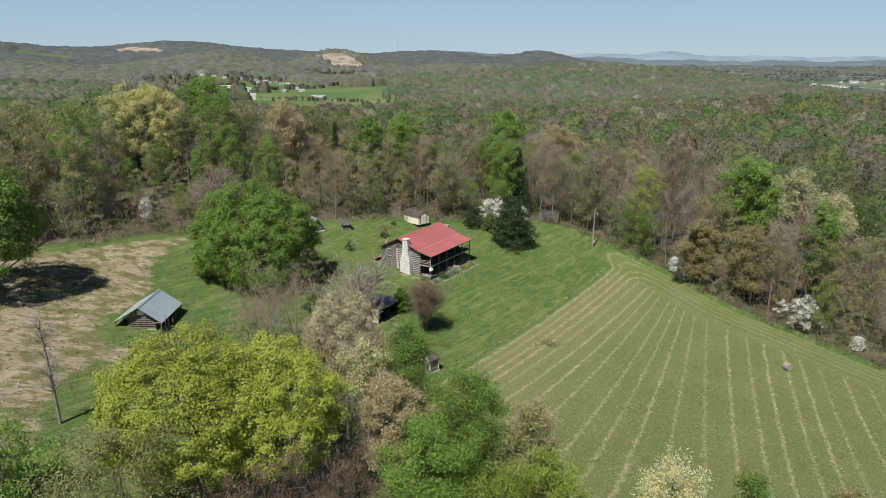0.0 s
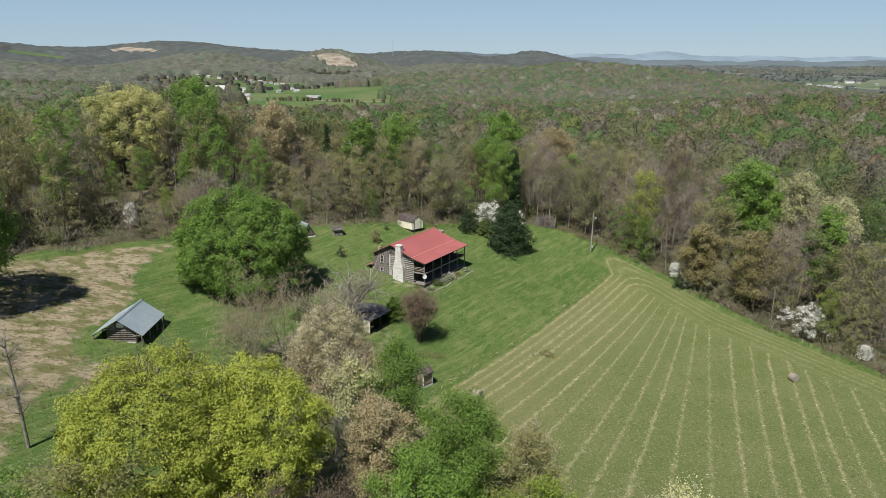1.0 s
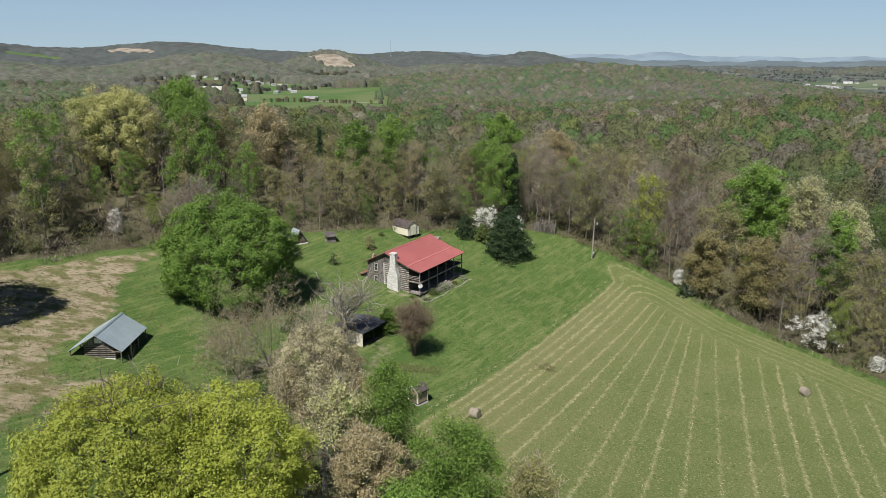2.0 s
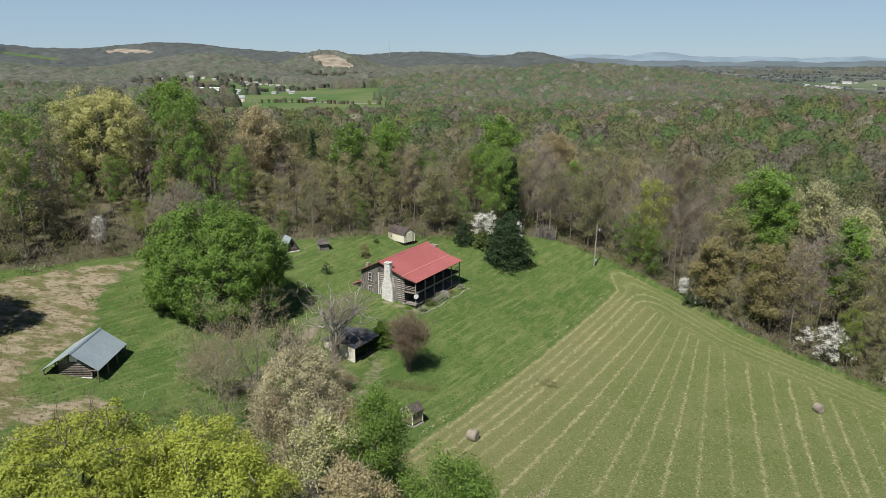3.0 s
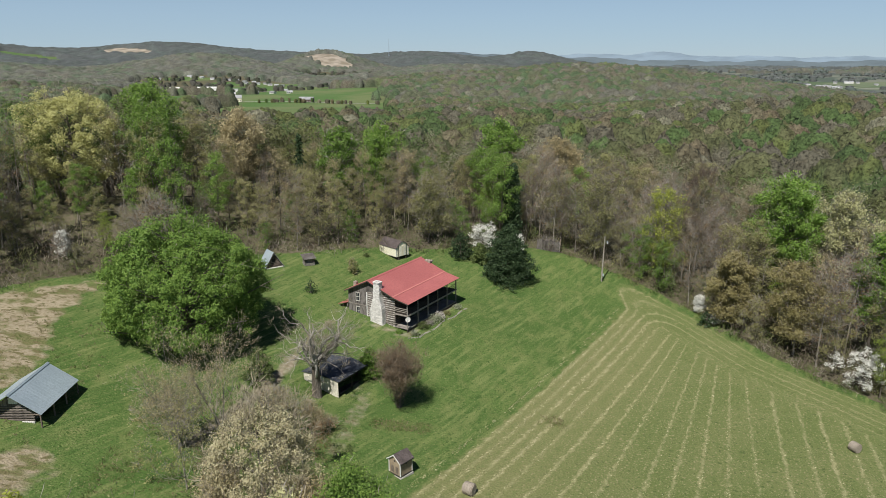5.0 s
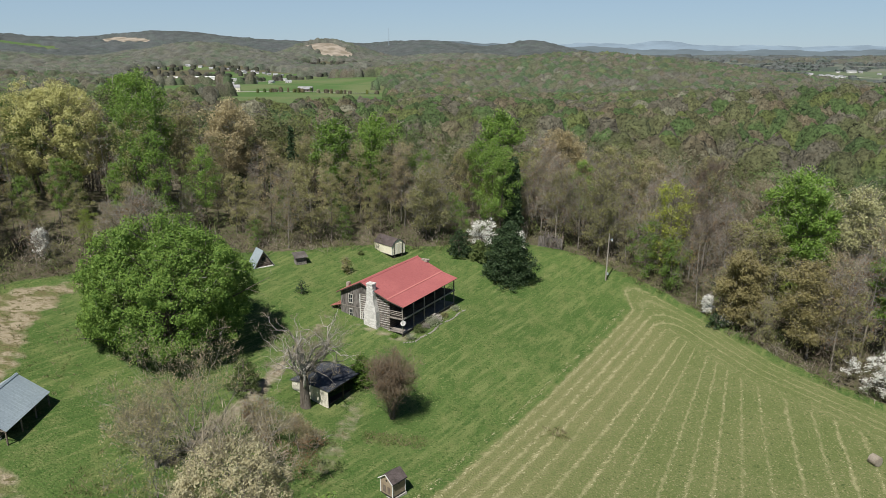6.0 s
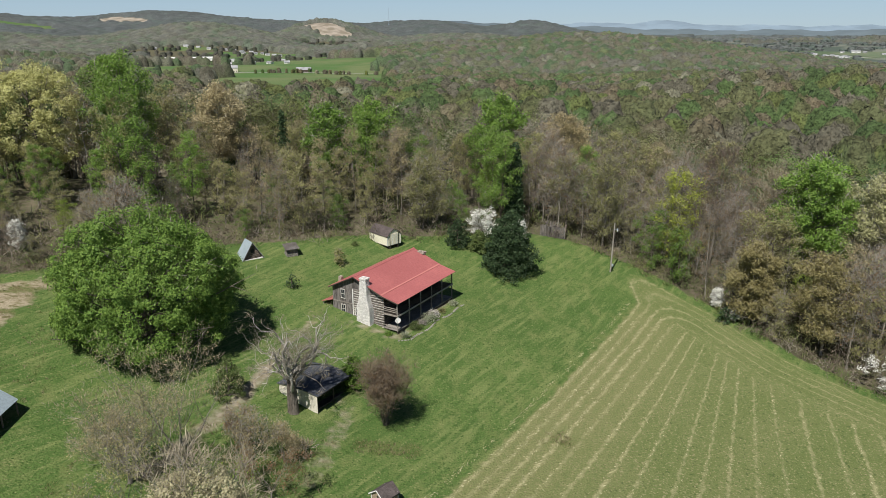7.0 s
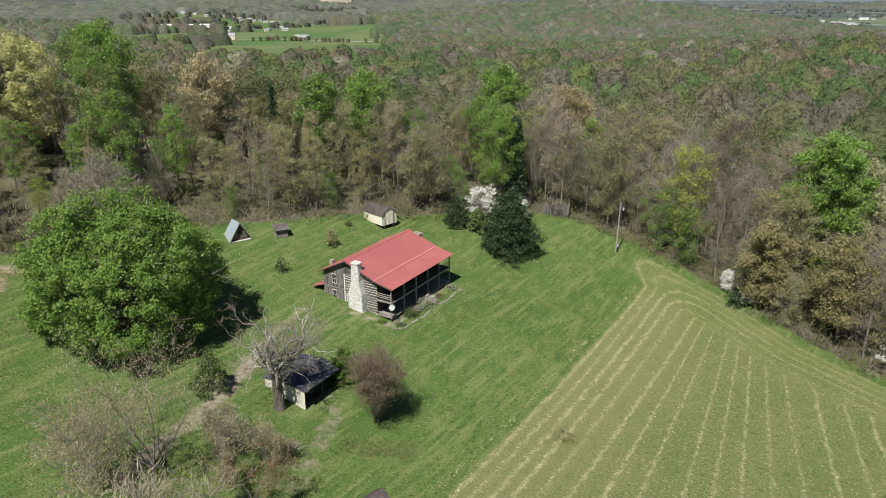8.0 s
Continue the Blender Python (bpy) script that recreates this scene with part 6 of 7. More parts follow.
def open_shed():
    s = thing("open_shed", -10.7, 111.3, -2.5, 58.7, "open-fronted shed with black roof and pale panel wall", "shed")
    rng = random.Random(3)
    for i in range(5):
        part("wall_panel", box(-0.03, 0.05 + i * 1.17, -0.1, 0.03, 1.2 + i * 1.17, 2.2 + 0.03 * i, 0.004), PANEL, s)
    part("wall_back", box(0.03, 5.8, -0.1, 6.0, 5.88, 2.3), PANEL, s)
    part("wall_end", box(5.95, 1.5, -0.1, 6.02, 5.8, 2.2), DARK_AND_SHADED_WOOD, s)
    for x in (0.12, 3.0, 5.9):
        part("post", box(x - 0.06, 0.1, -0.2, x + 0.06, 0.22, 2.15), DARK_AND_SHADED_WOOD, s)
    part("header", box(0.05, 0.06, 2.0, 6.0, 0.2, 2.18), DARK_AND_SHADED_WOOD, s)
    part("roof_sheet", roof_sheet(-0.25, 2.24, 3.0, 2.62, -0.2, 6.25, 0.9), BLACK_ROOF, s)
    part("roof_sheet", roof_sheet(6.15, 2.28, 2.95, 2.62, -0.2, 6.25, 0.9), BLACK_ROOF, s)
    part("fascia", box(-0.24, -0.29, 2.1, 6.28, -0.25, 2.26), BLACK_TRIM_AND_GAP, s)
    # dark floor, coloured for the shade inside the open shed
    part("floor", box(0.1, 0.5, -0.25, 5.95, 5.75, 0.06), DARK_AND_SHADED_WOOD, s)
    part("workbench", box(1.0, 4.6, 0.06, 5.0, 5.4, 0.9, 0.03), DARK_AND_SHADED_WOOD, s)


open_shed()


def a_frame():
    a = thing("a_frame_hut", -26.9, 149.0, ground_z(-26.9, 149) - 0.1, 37, "small triangular log hut with pale metal roof", "hut")
    a.scale = (1.02,) * 3
    w, hgt, n = 1.75, 2.9, 2.8
    for i in range(8):
        z = 0.12 + i * 0.27
        half = max(0.2, (w - 0.15) * (1 - (z + 0.14) / hgt))
        part("log", box(-half, 0.15, z, half, 0.35, z + 0.24, 0.04), LOG_BROWN, a)
    part("back_wall", prism([(-w + 0.15, 0), (w - 0.15, 0), (0, hgt - 0.2)], "y", n - 0.3, n - 0.2), LOG_BROWN, a)
    for sgn in (-1, 1):
        part("roof_slope", prism([(sgn * (w + 0.12), 0.1), (0, hgt + 0.06), (0, hgt), (sgn * (w + 0.05), 0.06)], "y", -0.15, n), STEEL, a)
        part("barge_board", prism([(sgn * (w + 0.1), 0.06), (0, hgt + 0.02), (0, hgt - 0.12), (sgn * (w - 0.02), 0.04)], "y", -0.2, -0.14), BOARD, a)
    part("sill", masonry(((-0.2, -w + 0.1, w - 0.1, -0.1, 0.3), (0.22, -w + 0.1, w - 0.1, -0.1, 0.3)), 0.2, 8), RUBBLE, a)["kind"] = "stuff"
    # a black plate on the logs stands for the shade inside an opening
    part("opening", box(-0.3, 0.1, 1.15, 0.3, 0.14, 1.75), BLACK_TRIM_AND_GAP, a)


a_frame()


def well_box():
    x, y = -21.3, 152.2
    b = thing("well_house", x, y, ground_z(x, y) - 0.1, 30, "low weathered timber well house with a sloping lid", "well")
    b.scale = (1.25,) * 3
    part("base", masonry(((-0.2, -0.75, 0.75, -0.5, 0.6), (0.3, -0.75, 0.75, -0.5, 0.6)), 0.2, 9), FIELDSTONE, b)
    part("body", box(-0.7, -0.4, 0.35, 0.7, 0.6, 0.95), BOARD, b)
    for s in (-0.72, 0.66):
        part("post", box(s, -0.52, 0.2, s + 0.08, -0.44, 1.05), BOARD, b)
    part("lid", prism([(-0.75, 1.02), (0.8, 1.5), (0.8, 1.56), (-0.75, 1.08)], "x", -0.95, 0.95), BOARD, b)


well_box()


def garden_shed():
    x, y = -6.2, 161.4
    g = thing("garden_shed", x, y, ground_z(x, y), -47, "cream garden shed with brown barn-shaped roof and double doors", "shed")
    g.scale = (1.22,) * 3
    l, w, e = 2.1, 1.25, 1.5
    part("wall_front", box(-l, -w, 0.1, l, -w + 0.06, e), CREAM, g)
    part("wall_back", box(-l, w - 0.06, 0.1, l, w, e), CREAM, g)
    gable = [(-w + 0.06, 0.1), (w - 0.06, 0.1), (w - 0.06, e), (0.72, 2.15), (0, 2.5), (-0.72, 2.15), (-w + 0.06, e)]
    part("gable_wall", prism(gable, "x", l - 0.06, l), CREAM, g)
    part("gable_wall", prism(gable, "x", -l, -l + 0.06), CREAM, g)
    for a, b in (((-w - 0.1, e - 0.03), (-0.74, 2.17)), ((-0.76, 2.16), (0.0, 2.54)), ((w + 0.1, e - 0.03), (0.74, 2.17)), ((0.76, 2.16), (0.0, 2.54))):
        part("roof_slope", roof_sheet(a[0], a[1], b[0], b[1], -l - 0.12, l + 0.1, 9.0, 0.06), SHINGLE, g)
    for s in (-1, 1):
        d = part("door", box(l + 0.005, -0.02 if s < 0 else 0.02, 0.15, l + 0.05, s * 0.72, 1.78, 0.008) if s > 0 else box(l + 0.005, -0.72, 0.15, l + 0.05, -0.02, 1.78, 0.008), CREAM, g)
        part("door_trim", box(l + 0.05, s * 0.36 - 0.03, 0.2, l + 0.065, s * 0.36 + 0.03, 1.74), WHITE, d)
        part("corner_trim", box(l - 0.02, s * w - 0.05, 0.1, l + 0.03, s * w + 0.02, e), WHITE, g)
        part("door_post", box(l + 0.003, s * 0.78 - 0.04, 0.12, l + 0.055, s * 0.78 + 0.04, 1.9), BLACK_TRIM_AND_GAP, g)
    part("skid", box(-l, -0.8, -0.4, l, -0.6, 0.1), DARK_AND_SHADED_WOOD, g)
    part("skid", box(-l, 0.6, -0.4, l, 0.8, 0.1), DARK_AND_SHADED_WOOD, g)
    part("floor", box(-l, -w, 0.06, l, w, 0.12), DARK_AND_SHADED_WOOD, g)


garden_shed()


def play_house():
    x, y = -1.9, 95.4
    c = thing("hen_house", x, y, ground_z(x, y) - 0.02, 47, "small tan wooden hen house with brown shingle roof", "hen house")
    w, e = 0.85, 1.95
    wall = [(-w, 0.25), (w, 0.25), (w, e), (0, e + 0.62), (-w, e)]
    part("gable_wall", prism(wall, "x", -w - 0.03, -w + 0.03), TAN, c)
    part("gable_wall", prism(wall, "x", w - 0.03, w + 0.03), TAN, c)
    part("side_wall", box(-w, -w - 0.02, 0.25, w, -w + 0.04, e), TAN, c)
    part("side_wall", box(-w, w - 0.04, 0.25, w, w + 0.02, e), CREAM, c)
    for s in (-1, 1):
        part("roof_slope", roof_sheet(s * (w + 0.22), e - 0.12, 0, e + 0.68, -w - 0.2, w + 0.2, 9, 0.05), SHINGLE, c)
        part("barge_board", prism([(s * (w + 0.22), e - 0.2), (0, e + 0.6), (0, e + 0.7), (s * (w + 0.22), e - 0.08)], "x", -w - 0.24, -w - 0.2), WHITE, c)
        part("eave_trim", box(-w - 0.2, s * (w + 0.2) - 0.02, e - 0.22, w + 0.2, s * (w + 0.2) + 0.02, e - 0.1), BLACK_TRIM_AND_GAP, c)
        for t in (-1, 1):
            part("corner_trim", box(s * (w + 0.035) - 0.04, t * (w + 0.02) - 0.05, 0.25, s * (w + 0.035) + 0.04, t * (w + 0.02) + 0.05, e), WHITE, c)
        part("nest_door", box(-w - 0.06, s * 0.35 - 0.2, 0.45, -w - 0.03, s * 0.35 + 0.2, 1.2, 0.006), LOG_BROWN, c)
    # black discs stand for the shade inside the vent holes
    part("vent", rod((-w - 0.05, 0, 1.85), (-w + 0.02, 0, 1.85), 0.13, sides=14), BLACK_TRIM_AND_GAP, c)
    part("vent", rod((0, -w - 0.05, 1.55), (0, -w + 0.02, 1.55), 0.12, sides=14), BLACK_TRIM_AND_GAP, c)
    part("skirt", box(-w - 0.05, -w - 0.05, 0.1, w + 0.05, w + 0.05, 0.27), BLACK_TRIM_AND_GAP, c)
    part("slab", box(-w - 0.15, -w - 0.15, -0.3, w + 0.15, w + 0.15, 0.11), MORTAR, c)


play_house()


def ruin():
    x, y = 26.0, 173.0
    r = thing("collapsed_shed", x, y, ground_z(x, y), -12, "collapsed grey plank shed sinking into brush", "shed")
    rng = random.Random(12)
    for i in range(17):
        a = -2.4 + i * 0.29
        part("plank", box(a, -0.03, -0.2, a + 0.25, 0.03, 2.5 - 0.04 * i + rng.uniform(-0.15, 0.1), 0.006), BOARD, r).matrix_basis = pose(0, rng.uniform(-0.03, 0.03), 0, rng.uniform(-8, 2), 0, rng.uniform(-2, 2))
    for i in range(16):
        q = part("roof_plank", box(-1.3, -0.12, -0.025, 1.5, 0.12, 0.025), BOARD if i % 3 else LOG_BROWN, r)
        q.matrix_basis = pose(-1.6 + i * 0.27, 1.3 + rng.uniform(-0.4, 0.4), 2.35 - i * 0.07 + rng.uniform(-0.2, 0.2), rng.uniform(-10, 10), rng.uniform(-25, 25), 78 + rng.uniform(-24, 24))
    for i in range(9):
        q = part("rafter", rod((0, 0, 0), (rng.uniform(1.8, 3), 0, 0), 0.05, sides=6), BOARD, r)
        q.matrix_basis = pose(rng.uniform(-2, 2.2), rng.uniform(0.1, 1.8), rng.uniform(1.5, 2.4), 0, rng.uniform(-25, 25), rng.uniform(0, 360))


ruin()


def power_pole():
    x, y = 34.8, 160.6
    p = thing("utility_pole", x, y, ground_z(x, y) - 0.2, 0, "weathered grey wooden utility pole with a yard light", "pole")
    part("pole", rod((0, 0, -0.5), (0.22, 0, 9.4), 0.16, 0.11, 12), POST_WOOD, p)
    part("bracket", rod((0.2, 0, 8.2), (0.75, -0.1, 8.35), 0.03), STEEL, p)
    lamp = part("lamp_head", rod((0.75, -0.1, 8.42), (0.75, -0.1, 8.18), 0.10, 0.16, 12), STEEL, p)
    part("lamp_glass", rod((0.75, -0.1, 8.18), (0.75, -0.1, 7.9), 0.15, 0.12, 12), WHITE, lamp)
    part("meter_box", box(0.1, -0.28, 1.3, 0.42, -0.14, 1.8, 0.02), STEEL, p)


power_pole()


def hay_bale(x, y, turn, label):
    b = thing("hay_bale", x, y, ground_z(x, y) - 0.06, turn, label, "hay bale", "round bales in the field")
    rng = np.random.default_rng(int(x * 10) % 97)
    bm = bmesh.new()
    bmesh.ops.create_cone(bm, cap_ends=True, segments=28, radius1=0.68, radius2=0.68, depth=1.2)
    bmesh.ops.bevel(bm, geom=[e for e in bm.edges if abs(e.verts[0].co.z - e.verts[1].co.z) < 0.01], offset=0.09, segments=2, affect="EDGES")
    for v in bm.verts:
        v.co.xy *= 1 + rng.normal() * 0.02
    bm.transform(pose(0, 0, 0.64, 90, 0, 0))
    for v in bm.verts:
        v.co.z = max(v.co.z, 0.03) if v.co.z < 0.12 else v.co.z
    part("roll", bm, HAY, b)
    for k in (-0.35, 0.0, 0.35):
        ring = [(0.692 * math.cos(a), k, 0.64 + 0.692 * math.sin(a), 0.012) for a in np.linspace(0, 6.2832, 25)]
        part("twine", raw("twine", *tubes([ring], 4), POST_WOOD), None, b)


hay_bale(58.3, 111.2, 20, "round weathered hay bale on the mown field")
hay_bale(5.5, 92.9, 60, "round weathered hay bale beside the mown edge")

# ---- planting along the porch ----
def shrub(x, y, seed, H, R, leaf, label, count=900, size=0.07, name="shrub", spiky=False):
    """A low plant: a few stems and a mound of leaves, or a tuft of sword leaves."""
    rng = np.random.default_rng(seed)
    s = thing(name, x, y, ground_z(x, y) - 0.02, 0, label, "shrub")
    if spiky:
        n = count // 6
        a = rng.uniform(0, 6.2832, n)
        t = rng.uniform(0.15, 1.3, n)
        way = np.stack([np.cos(a) * np.sin(t), np.sin(a) * np.sin(t), np.cos(t)], 1)
        L = rng.uniform(0.6, 1.0, (n, 1)) * H
        side = np.stack([-np.sin(a), np.cos(a), 0 * a], 1) * 0.03
        p = np.stack([np.cos(a), np.sin(a), 0 * a], 1) * rng.uniform(0, R * 0.6, (n, 1))
        v = np.stack([p - side, p + side, p + way * L * 0.6 + side * 0.8, p + way * L], 1).reshape(-1, 3)
        part("foliage", raw("foliage", v, np.arange(n * 4).reshape(-1, 4), leaf), None, s)["kind"] = "stuff"
        return s
    stems = []
    for i in range(9):
        a = i * 2.4
        stems.append([(0, 0, -0.1, 0.02), (math.cos(a) * R * 0.4, math.sin(a) * R * 0.4, H * 0.5, 0.013), (math.cos(a) * R * 0.8, math.sin(a) * R * 0.8, H * 0.8, 0.005)])
        part("stem", raw("stem", *tubes(stems[-1:], 3), BARK), None, s)
    c = unit(rng, 60)
    c[:, 2] = np.abs(c[:, 2])
    c *= rng.uniform(0.4, 0.95, (60, 1))
    c *= np.array([R, R, H * 0.9])
    c[:, 2] += 0.05
    part("crown", raw("crown", *leaves(rng, c, R * 0.3, max(4, count // 60), size), leaf), None, s)["kind"] = "stuff"
    return s


PALE_LEAF = foliage("leaf_silvery", (0.22, 0.25, 0.15), (0.40, 0.42, 0.30), 0.1)
HOUSE_M = Matrix.Translation((-2.2, 129.2, 0)) @ pose(0, 0, 0, 0, 0, 58.7)


def by_house(u, v):
    p = HOUSE_M @ Vector((u, v, 0))
    return p.x, p.y


shrub(*by_house(0.6, -0.7), 201, 1.0, 0.9, PALE_LEAF, "silvery spiky tuft beside the porch corner", 900, spiky=True, name="yucca")
shrub(*by_house(-0.6, 1.4), 202, 0.6, 0.6, LEAF["deep"], "small low green shrub by the wall", 700)
shrub(*by_house(3.4, -0.5), 203, 1.2, 1.1, LEAF["box"], "rounded dark shrub before the porch", 1500)
shrub(*by_house(5.2, -0.6), 204, 0.9, 0.8, TWIG["grey"], "thin grey twiggy shrub before the porch", 700)
shrub(*by_house(6.9, -0.6), 205, 1.5, 1.4, PALE_LEAF, "wide pale-leafed bush along the porch", 1700)
shrub(*by_house(8.6, -0.5), 206, 1.3, 1.1, TWIG["pale"], "bare pale bush along the porch", 1100)
shrub(*by_house(10.6, -0.6), 207, 0.8, 0.8, LEAF["olive"], "small olive shrub along the porch", 700)
shrub(*by_house(14.2, -0.6), 208, 0.9, 0.9, PALE_LEAF, "pale shrub at the porch's end", 800)
shrub(*by_house(1.6, 12.9), 209, 1.0, 0.9, LEAF["box"], "green shrub by the back awning", 900)
shrub(-11.3, 158.6, 210, 0.9, 0.8, LEAF["box"], "low green shrub on the lawn's edge", 700)


def edging():
    """Loose stones along the planting bed."""
    rng = random.Random(14)
    me = mesh_of(box(-0.2, -0.1, -0.08, 0.2, 0.1, 0.07, 0.04), "stone", FIELDSTONE)
    bed = thing("bed_edging", *by_house(-0.4, -1.6), 0, 0, "row of loose grey stones edging the porch bed", "edging")
    o = bed.location.copy()
    for i in range(46):
        if rng.random() < 0.2:
            continue
        u = -1.2 + i * 0.37
        x, y = by_house(u, -1.75 + 0.18 * math.sin(u) + (0.9 * max(0, 0.6 - u) if u < 0.6 else 0))
        share("stone", me, bed, (x - o.x, y - o.y, ground_z(x, y) + 0.02), (rng.uniform(-15, 15), rng.uniform(-15, 15), rng.uniform(0, 180)))


edging()


def root_pile(x, y):
    """A heap of grubbed-up roots and branches."""
    rng = np.random.default_rng(91)
    p = thing("brush_pile", x, y, ground_z(x, y), 0, "heap of reddish cut roots and branches", "brush pile")
    for i in range(60):
        a, t = rng.uniform(0, 6.28), rng.uniform(0.2, 1.2)
        r = rng.uniform(0, 0.9)
        b = np.array([math.cos(a) * r, math.sin(a) * r, rng.uniform(0, 0.5)])
        w = np.array([math.cos(a) * math.sin(t), math.sin(a) * math.sin(t), math.cos(t) * 0.7])
        L = rng.uniform(0.5, 1.2)
        part("branch", raw("branch", *tubes([[(*b, 0.04), (*(b + w * L * 0.5 + rng.normal(size=3) * 0.06), 0.03), (*(b + w * L), 0.008)]], 4), BARK_PALE if i % 3 else BARK), None, p)


root_pile(-10.9, 103.6)


# ---- dried cuttings on the rows of the field ----
def cuttings():
    rng = np.random.default_rng(61)
    pts = []
    for k, s in enumerate(ROW_AT[2:-1]):
        Y = np.arange(52, 150, 0.085) - 90
        x = s + row_slope(s) * Y
        y = Y + 90
        some = rng.random(len(x)) < (rng.uniform(0.3, 0.8) if k > 6 else 0.9)
        for _ in range(2 if k < 5 else 1):
            pts.append(np.stack([x + rng.normal(size=len(x)) * 0.22, y + rng.uniform(-0.04, 0.04, len(x))], 1)[some])
    p = np.concatenate(pts)
    out = off_edge(p[:, 0], p[:, 1])
    clump = wave(p[:, 0] * 1.3, p[:, 1], 3.1, 2.0) + 0.8 * wave(p[:, 0], p[:, 1] * 1.2, 9.0, 4.0)
    head = out > -11
    p = p[(out < -4) & ~head & (clump + rng.uniform(-0.9, 0.9, len(p)) > -0.1)]
    n = len(p)
    c = np.stack([p[:, 0], p[:, 1], height(p[:, 0], p[:, 1]) + 0.03], 1)
    a = rng.uniform(0, 6.2832, n)
    d = np.stack([np.cos(a), np.sin(a), rng.uniform(-0.1, 0.5, n)], 1) * rng.uniform(0.08, 0.24, (n, 1))
    e = np.stack([-np.sin(a), np.cos(a), rng.uniform(0.2, 1.0, n)], 1) * rng.uniform(0.03, 0.09, (n, 1))
    v = np.stack([c - d, c + d, c + e], 1).reshape(-1, 3)
    me = raw("cuttings", v, np.arange(n * 3).reshape(-1, 3), WOODS)
    tone = np.array([(0.36, 0.33, 0.18), (0.45, 0.42, 0.26), (0.26, 0.26, 0.12)])[rng.integers(0, 3, n)]
    paint(me, "species", np.repeat(tone, 3, 0))
    tagged(new("hay_cuttings", me), "pale dried cuttings lying in rows on the mown field", "hay", kind="stuff")


cuttings()


def rough_grass():
    """Coarse weeds: clumps in the bare field, under the thicket and on the rough bank."""
    rng = np.random.default_rng(62)
    p = np.concatenate([rng.uniform((-75, 60), (-40, 132), (2600, 2)), rng.uniform((-32, 76), (-8, 106), (2600, 2)), rng.uniform((-6, 104), (1.5, 106.5), (120, 2)), rng.normal((17.5, 110.5), (0.9, 0.7), (60, 2))])
    keep = (off_edge(p[:, 0], p[:, 1]) < -1) & ((wave(p[:, 0], p[:, 1], 11, 1.0) + rng.uniform(-0.8, 0.8, len(p)) > 0.0) | (p[:, 0] > -6.5))
    p = p[keep]
    blades = 9
    n = len(p) * blades
    c = np.repeat(p, blades, 0) + rng.normal(size=(n, 2)) * 0.22
    c = np.stack([c[:, 0], c[:, 1], height(c[:, 0], c[:, 1]) - 0.02], 1)
    w = unit(rng, n)
    w[:, 2] = np.abs(w[:, 2]) + 0.3
    L = rng.uniform(0.12, 0.42, (n, 1))
    side = np.cross(w, unit(rng, n)) * 0.035
    v = np.stack([c - side, c + side, c + w * L], 1).reshape(-1, 3)
    tone = np.array([(0.14, 0.15, 0.055), (0.20, 0.17, 0.085), (0.11, 0.15, 0.04), (0.22, 0.185, 0.11)])[np.repeat(rng.integers(0, 4, len(p)), blades)]
    me = raw("weeds", v, np.arange(n * 3).reshape(-1, 3), WOODS)
    paint(me, "species", np.repeat(tone * rng.uniform(0.8, 1.2, (n, 1)), 3, 0))
    tagged(new("weeds", me), "coarse tufts of weeds in worn soil and rough grass", "weeds", kind="stuff")


rough_grass()


# ---- the far valley: houses, barns, a long low building, a mast ----
ROOF_GREY = surface("far_roof_grey", (0.22, 0.22, 0.22), (0.32, 0.32, 0.33), None, 0.2, 2, 0.7, bump=0.0, vary=0.35)


def far_house(name, x, y, turn, l, w, h, rise, wall_mat, roof_mat, label, category="house", wins=3):
    """A plain gabled building with windows, seen from far away."""
    f = thing(name, x, y, ground_z(x, y) - 0.3, turn, label, category)
    part("wall", prism([(-w / 2, 0), (w / 2, 0), (w / 2, h), (0, h + rise * 0.92), (-w / 2, h)], "x", -l / 2, l / 2), wall_mat, f)
    for s in (-1, 1):
        part("roof", prism([(s * (w / 2 + 0.5), h - 0.25), (0, h + rise), (0, h + rise + 0.2), (s * (w / 2 + 0.5), h - 0.05)], "x", -l / 2 - 0.5, l / 2 + 0.5), roof_mat, f)
    for i in range(wins):
        u = -l / 2 + l * (i + 0.5) / wins
        part("window", box(u - 0.6, -w / 2 - 0.06, 1.0, u + 0.6, -w / 2 + 0.02, 2.4), GLASS, f)
    return f


town_rng = random.Random(33)
base_house = far_house("far_house", -697, 1889, 5, 9.5, 8, 2.8, 2.2, WHITE, ROOF_GREY, "distant white house with grey gabled roof")
tagged(base_house, group="houses of the far valley")
PLACES = [(-661, 1955), (-640, 1948), (-627, 1932), (-600, 1925), (-563, 1890), (-520, 1880), (-496, 1871), (-470, 1845), (-446, 1840), (-430, 1815), (-414, 1823), (-398, 1800), (-380, 1790), (-362, 1770), (-340, 1760), (-455, 1800),
          (-355, 1706), (-300, 1500), (-330, 1380), (-290, 1340), (-350, 1300), (-250, 1290), (-135, 2080), (-120, 2074), (-64, 2130), (40, 2060), (1015, 3257), (1129, 2790), (1160, 2800), (1392, 2758), (1420, 2740),
          (900, 1960), (918, 1985), (930, 1945), (942, 1975), (955, 1925), (965, 1960), (975, 1900), (985, 1940), (996, 1970), (1005, 1915), (1015, 1950), (1026, 1890), (1034, 1930), (1042, 1965), (1050, 1905), (948, 1895), (1000, 1880), (925, 1920), (1062, 1940), (985, 2000), (1020, 2010), (1120, 2060), (1200, 2090), (1230, 2050), (-1690, 3420), (-1660, 3440)]
for x, y in PLACES:
    copy_thing(base_house, pose(x, y, ground_z(x, y) - 0.3, 0, 0, town_rng.uniform(-30, 30)))
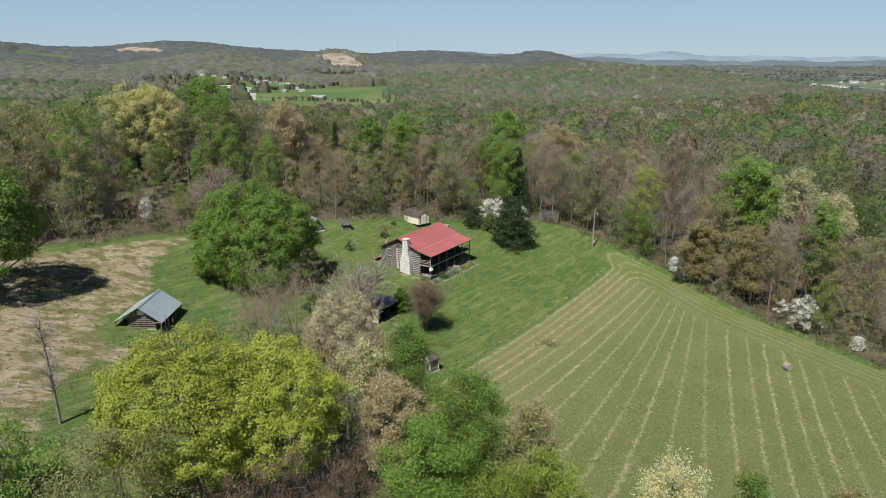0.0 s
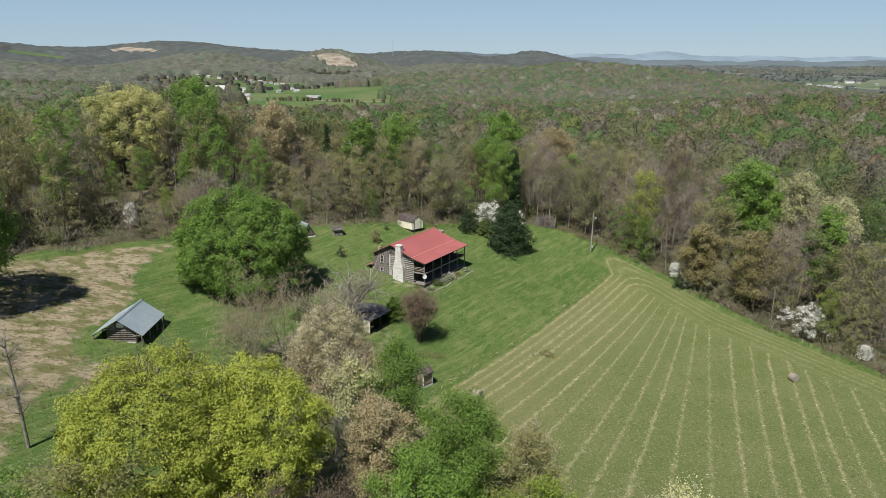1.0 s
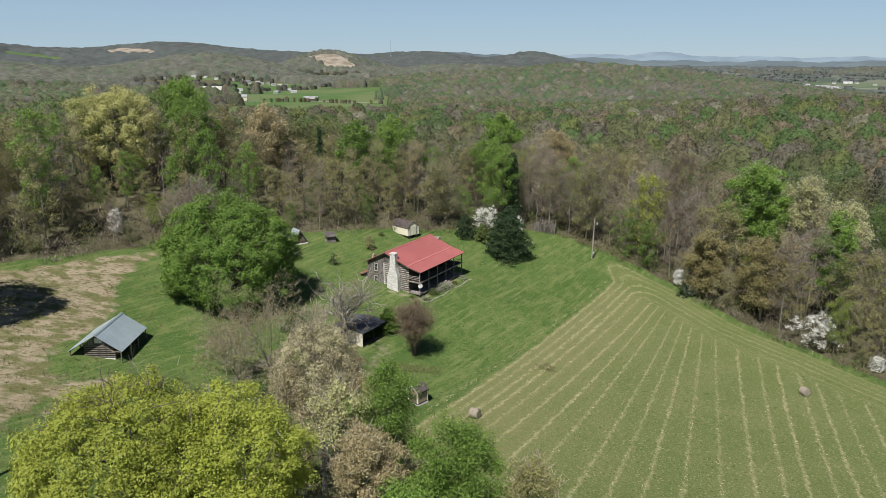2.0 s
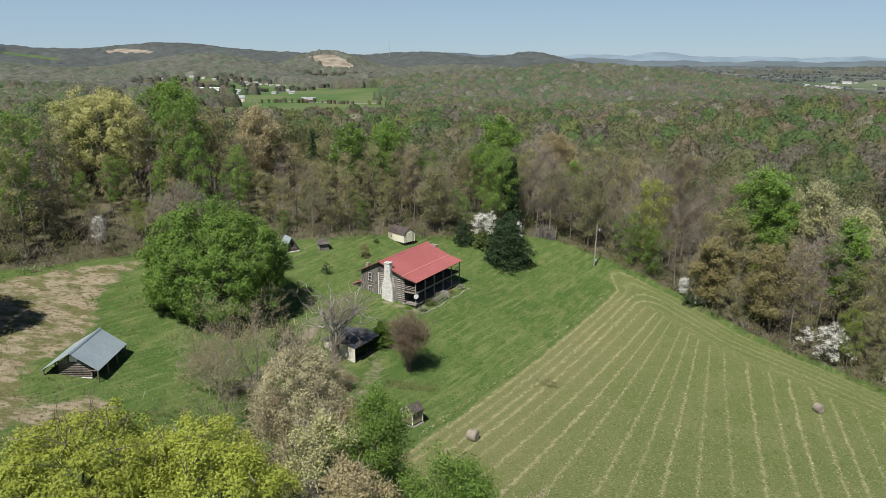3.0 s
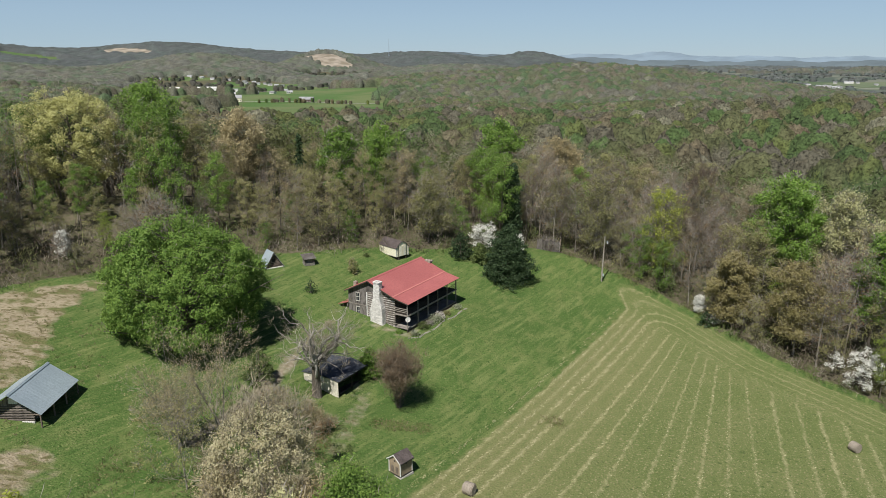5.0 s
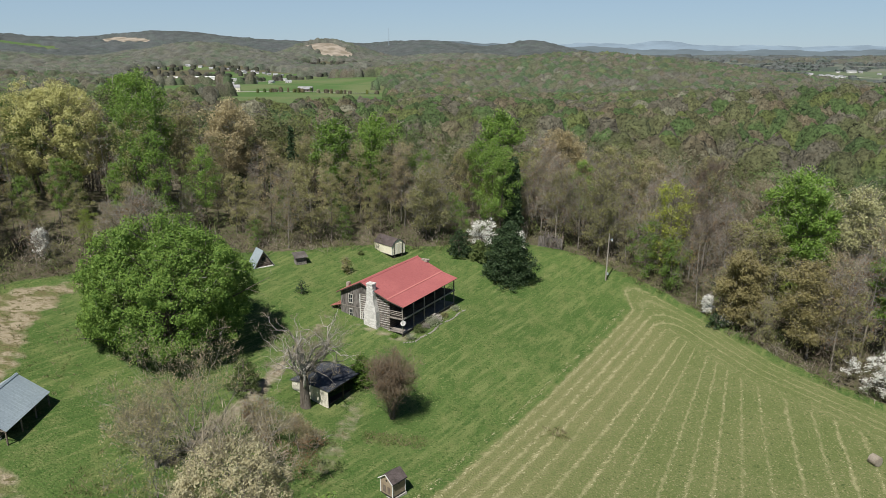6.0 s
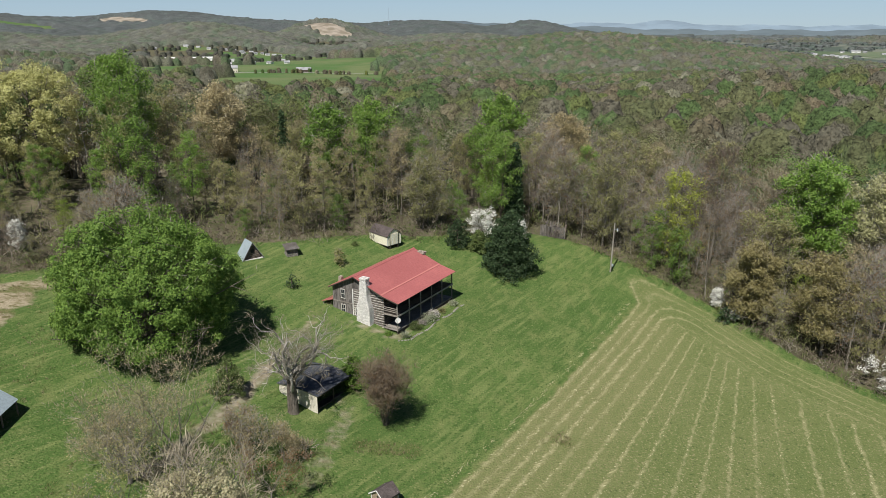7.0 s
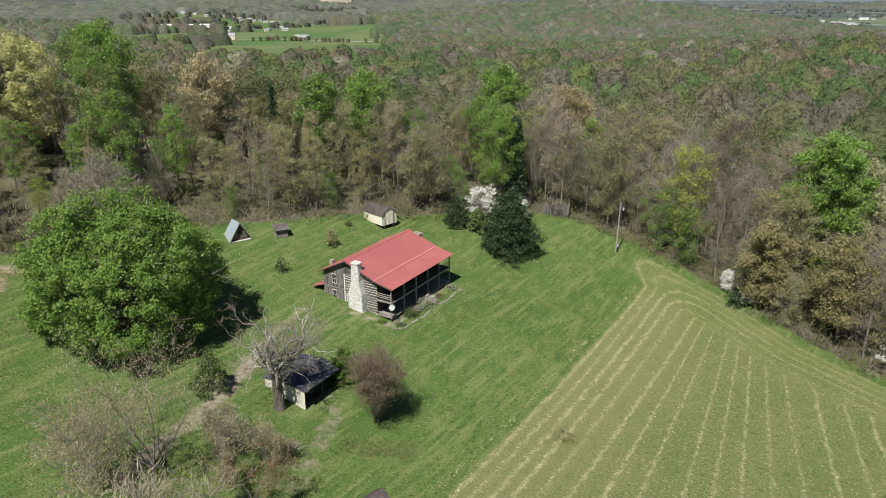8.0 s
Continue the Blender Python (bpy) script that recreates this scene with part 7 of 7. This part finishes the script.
far_house("farm_house", -283, 1075, 12, 13, 9, 6, 3.5, CREAM, ROOF_GREY, "distant cream two-storey farmhouse by the meadow", "house", 4)
far_house("far_barn", -181, 1062, -4, 20, 9, 4, 3.2, LOG_BROWN, ROOF_GREY, "distant brown barn with pale metal roof", "barn", 5)
far_house("warehouse", -502, 1560, 14, 100, 26, 6, 1.5, WHITE, WHITE, "long low white distant industrial building", "warehouse", 14)
far_house("warehouse", -418, 1585, 10, 24, 14, 4.5, 1.5, WHITE, ROOF_GREY, "pale low distant shed beside the road", "warehouse", 8)
far_house("warehouse", 1165, 2075, -20, 24, 18, 5, 2, WHITE, ROOF_GREY, "large white distant building in the valley", "warehouse", 8)


def mast():
    x, y = -228, 3700
    m = thing("radio_mast", x, y, ground_z(x, y), 0, "slim distant lattice radio mast on a ridge", "mast")
    for a in (0, 2.094, 4.189):
        part("leg", rod((3 * math.cos(a), 3 * math.sin(a), 0), (0.4 * math.cos(a), 0.4 * math.sin(a), 95), 0.5, 0.3, 5), STEEL, m)


mast()


def valley_road(pts, width, label):
    """A pale strip laid just over the ground."""
    v, f = [], []
    P = []
    for (ax, ay), (bx, by) in zip(pts, pts[1:]):
        n = max(2, int(math.hypot(bx - ax, by - ay) / 8))
        P += [(ax + (bx - ax) * i / n, ay + (by - ay) * i / n) for i in range(n)]
    for i, (x, y) in enumerate(P[:-1]):
        dx, dy = P[i + 1][0] - x, P[i + 1][1] - y
        k = width / 2 / math.hypot(dx, dy)
        for s in (-1, 1):
            px, py = x - s * dy * k, y + s * dx * k
            v.append((px, py, ground_z(px, py) + 0.6))
    f = [(2 * i, 2 * i + 1, 2 * i + 3, 2 * i + 2) for i in range(len(P) - 2)]
    tagged(new("road", raw("road", v, f, MORTAR)), label, "road", kind="structure")


valley_road([(1050, 1985), (1110, 1945), (1180, 1890), (1260, 1850)], 12, "pale distant road through a valley field")
valley_road([(-560, 1520), (-430, 1470), (-300, 1440), (-190, 1450)], 9, "pale distant road past a long building")
valley_road([(-300, 1070), (-230, 1052), (-130, 1056), (-60, 1060)], 3.5, "thin distant farm lane between two meadows")


# ---- the last ridges, far behind all else ----
def ridge(dist, low, top, colour, seed, name):
    # blue-grey haze is painted into the ridge's base colour
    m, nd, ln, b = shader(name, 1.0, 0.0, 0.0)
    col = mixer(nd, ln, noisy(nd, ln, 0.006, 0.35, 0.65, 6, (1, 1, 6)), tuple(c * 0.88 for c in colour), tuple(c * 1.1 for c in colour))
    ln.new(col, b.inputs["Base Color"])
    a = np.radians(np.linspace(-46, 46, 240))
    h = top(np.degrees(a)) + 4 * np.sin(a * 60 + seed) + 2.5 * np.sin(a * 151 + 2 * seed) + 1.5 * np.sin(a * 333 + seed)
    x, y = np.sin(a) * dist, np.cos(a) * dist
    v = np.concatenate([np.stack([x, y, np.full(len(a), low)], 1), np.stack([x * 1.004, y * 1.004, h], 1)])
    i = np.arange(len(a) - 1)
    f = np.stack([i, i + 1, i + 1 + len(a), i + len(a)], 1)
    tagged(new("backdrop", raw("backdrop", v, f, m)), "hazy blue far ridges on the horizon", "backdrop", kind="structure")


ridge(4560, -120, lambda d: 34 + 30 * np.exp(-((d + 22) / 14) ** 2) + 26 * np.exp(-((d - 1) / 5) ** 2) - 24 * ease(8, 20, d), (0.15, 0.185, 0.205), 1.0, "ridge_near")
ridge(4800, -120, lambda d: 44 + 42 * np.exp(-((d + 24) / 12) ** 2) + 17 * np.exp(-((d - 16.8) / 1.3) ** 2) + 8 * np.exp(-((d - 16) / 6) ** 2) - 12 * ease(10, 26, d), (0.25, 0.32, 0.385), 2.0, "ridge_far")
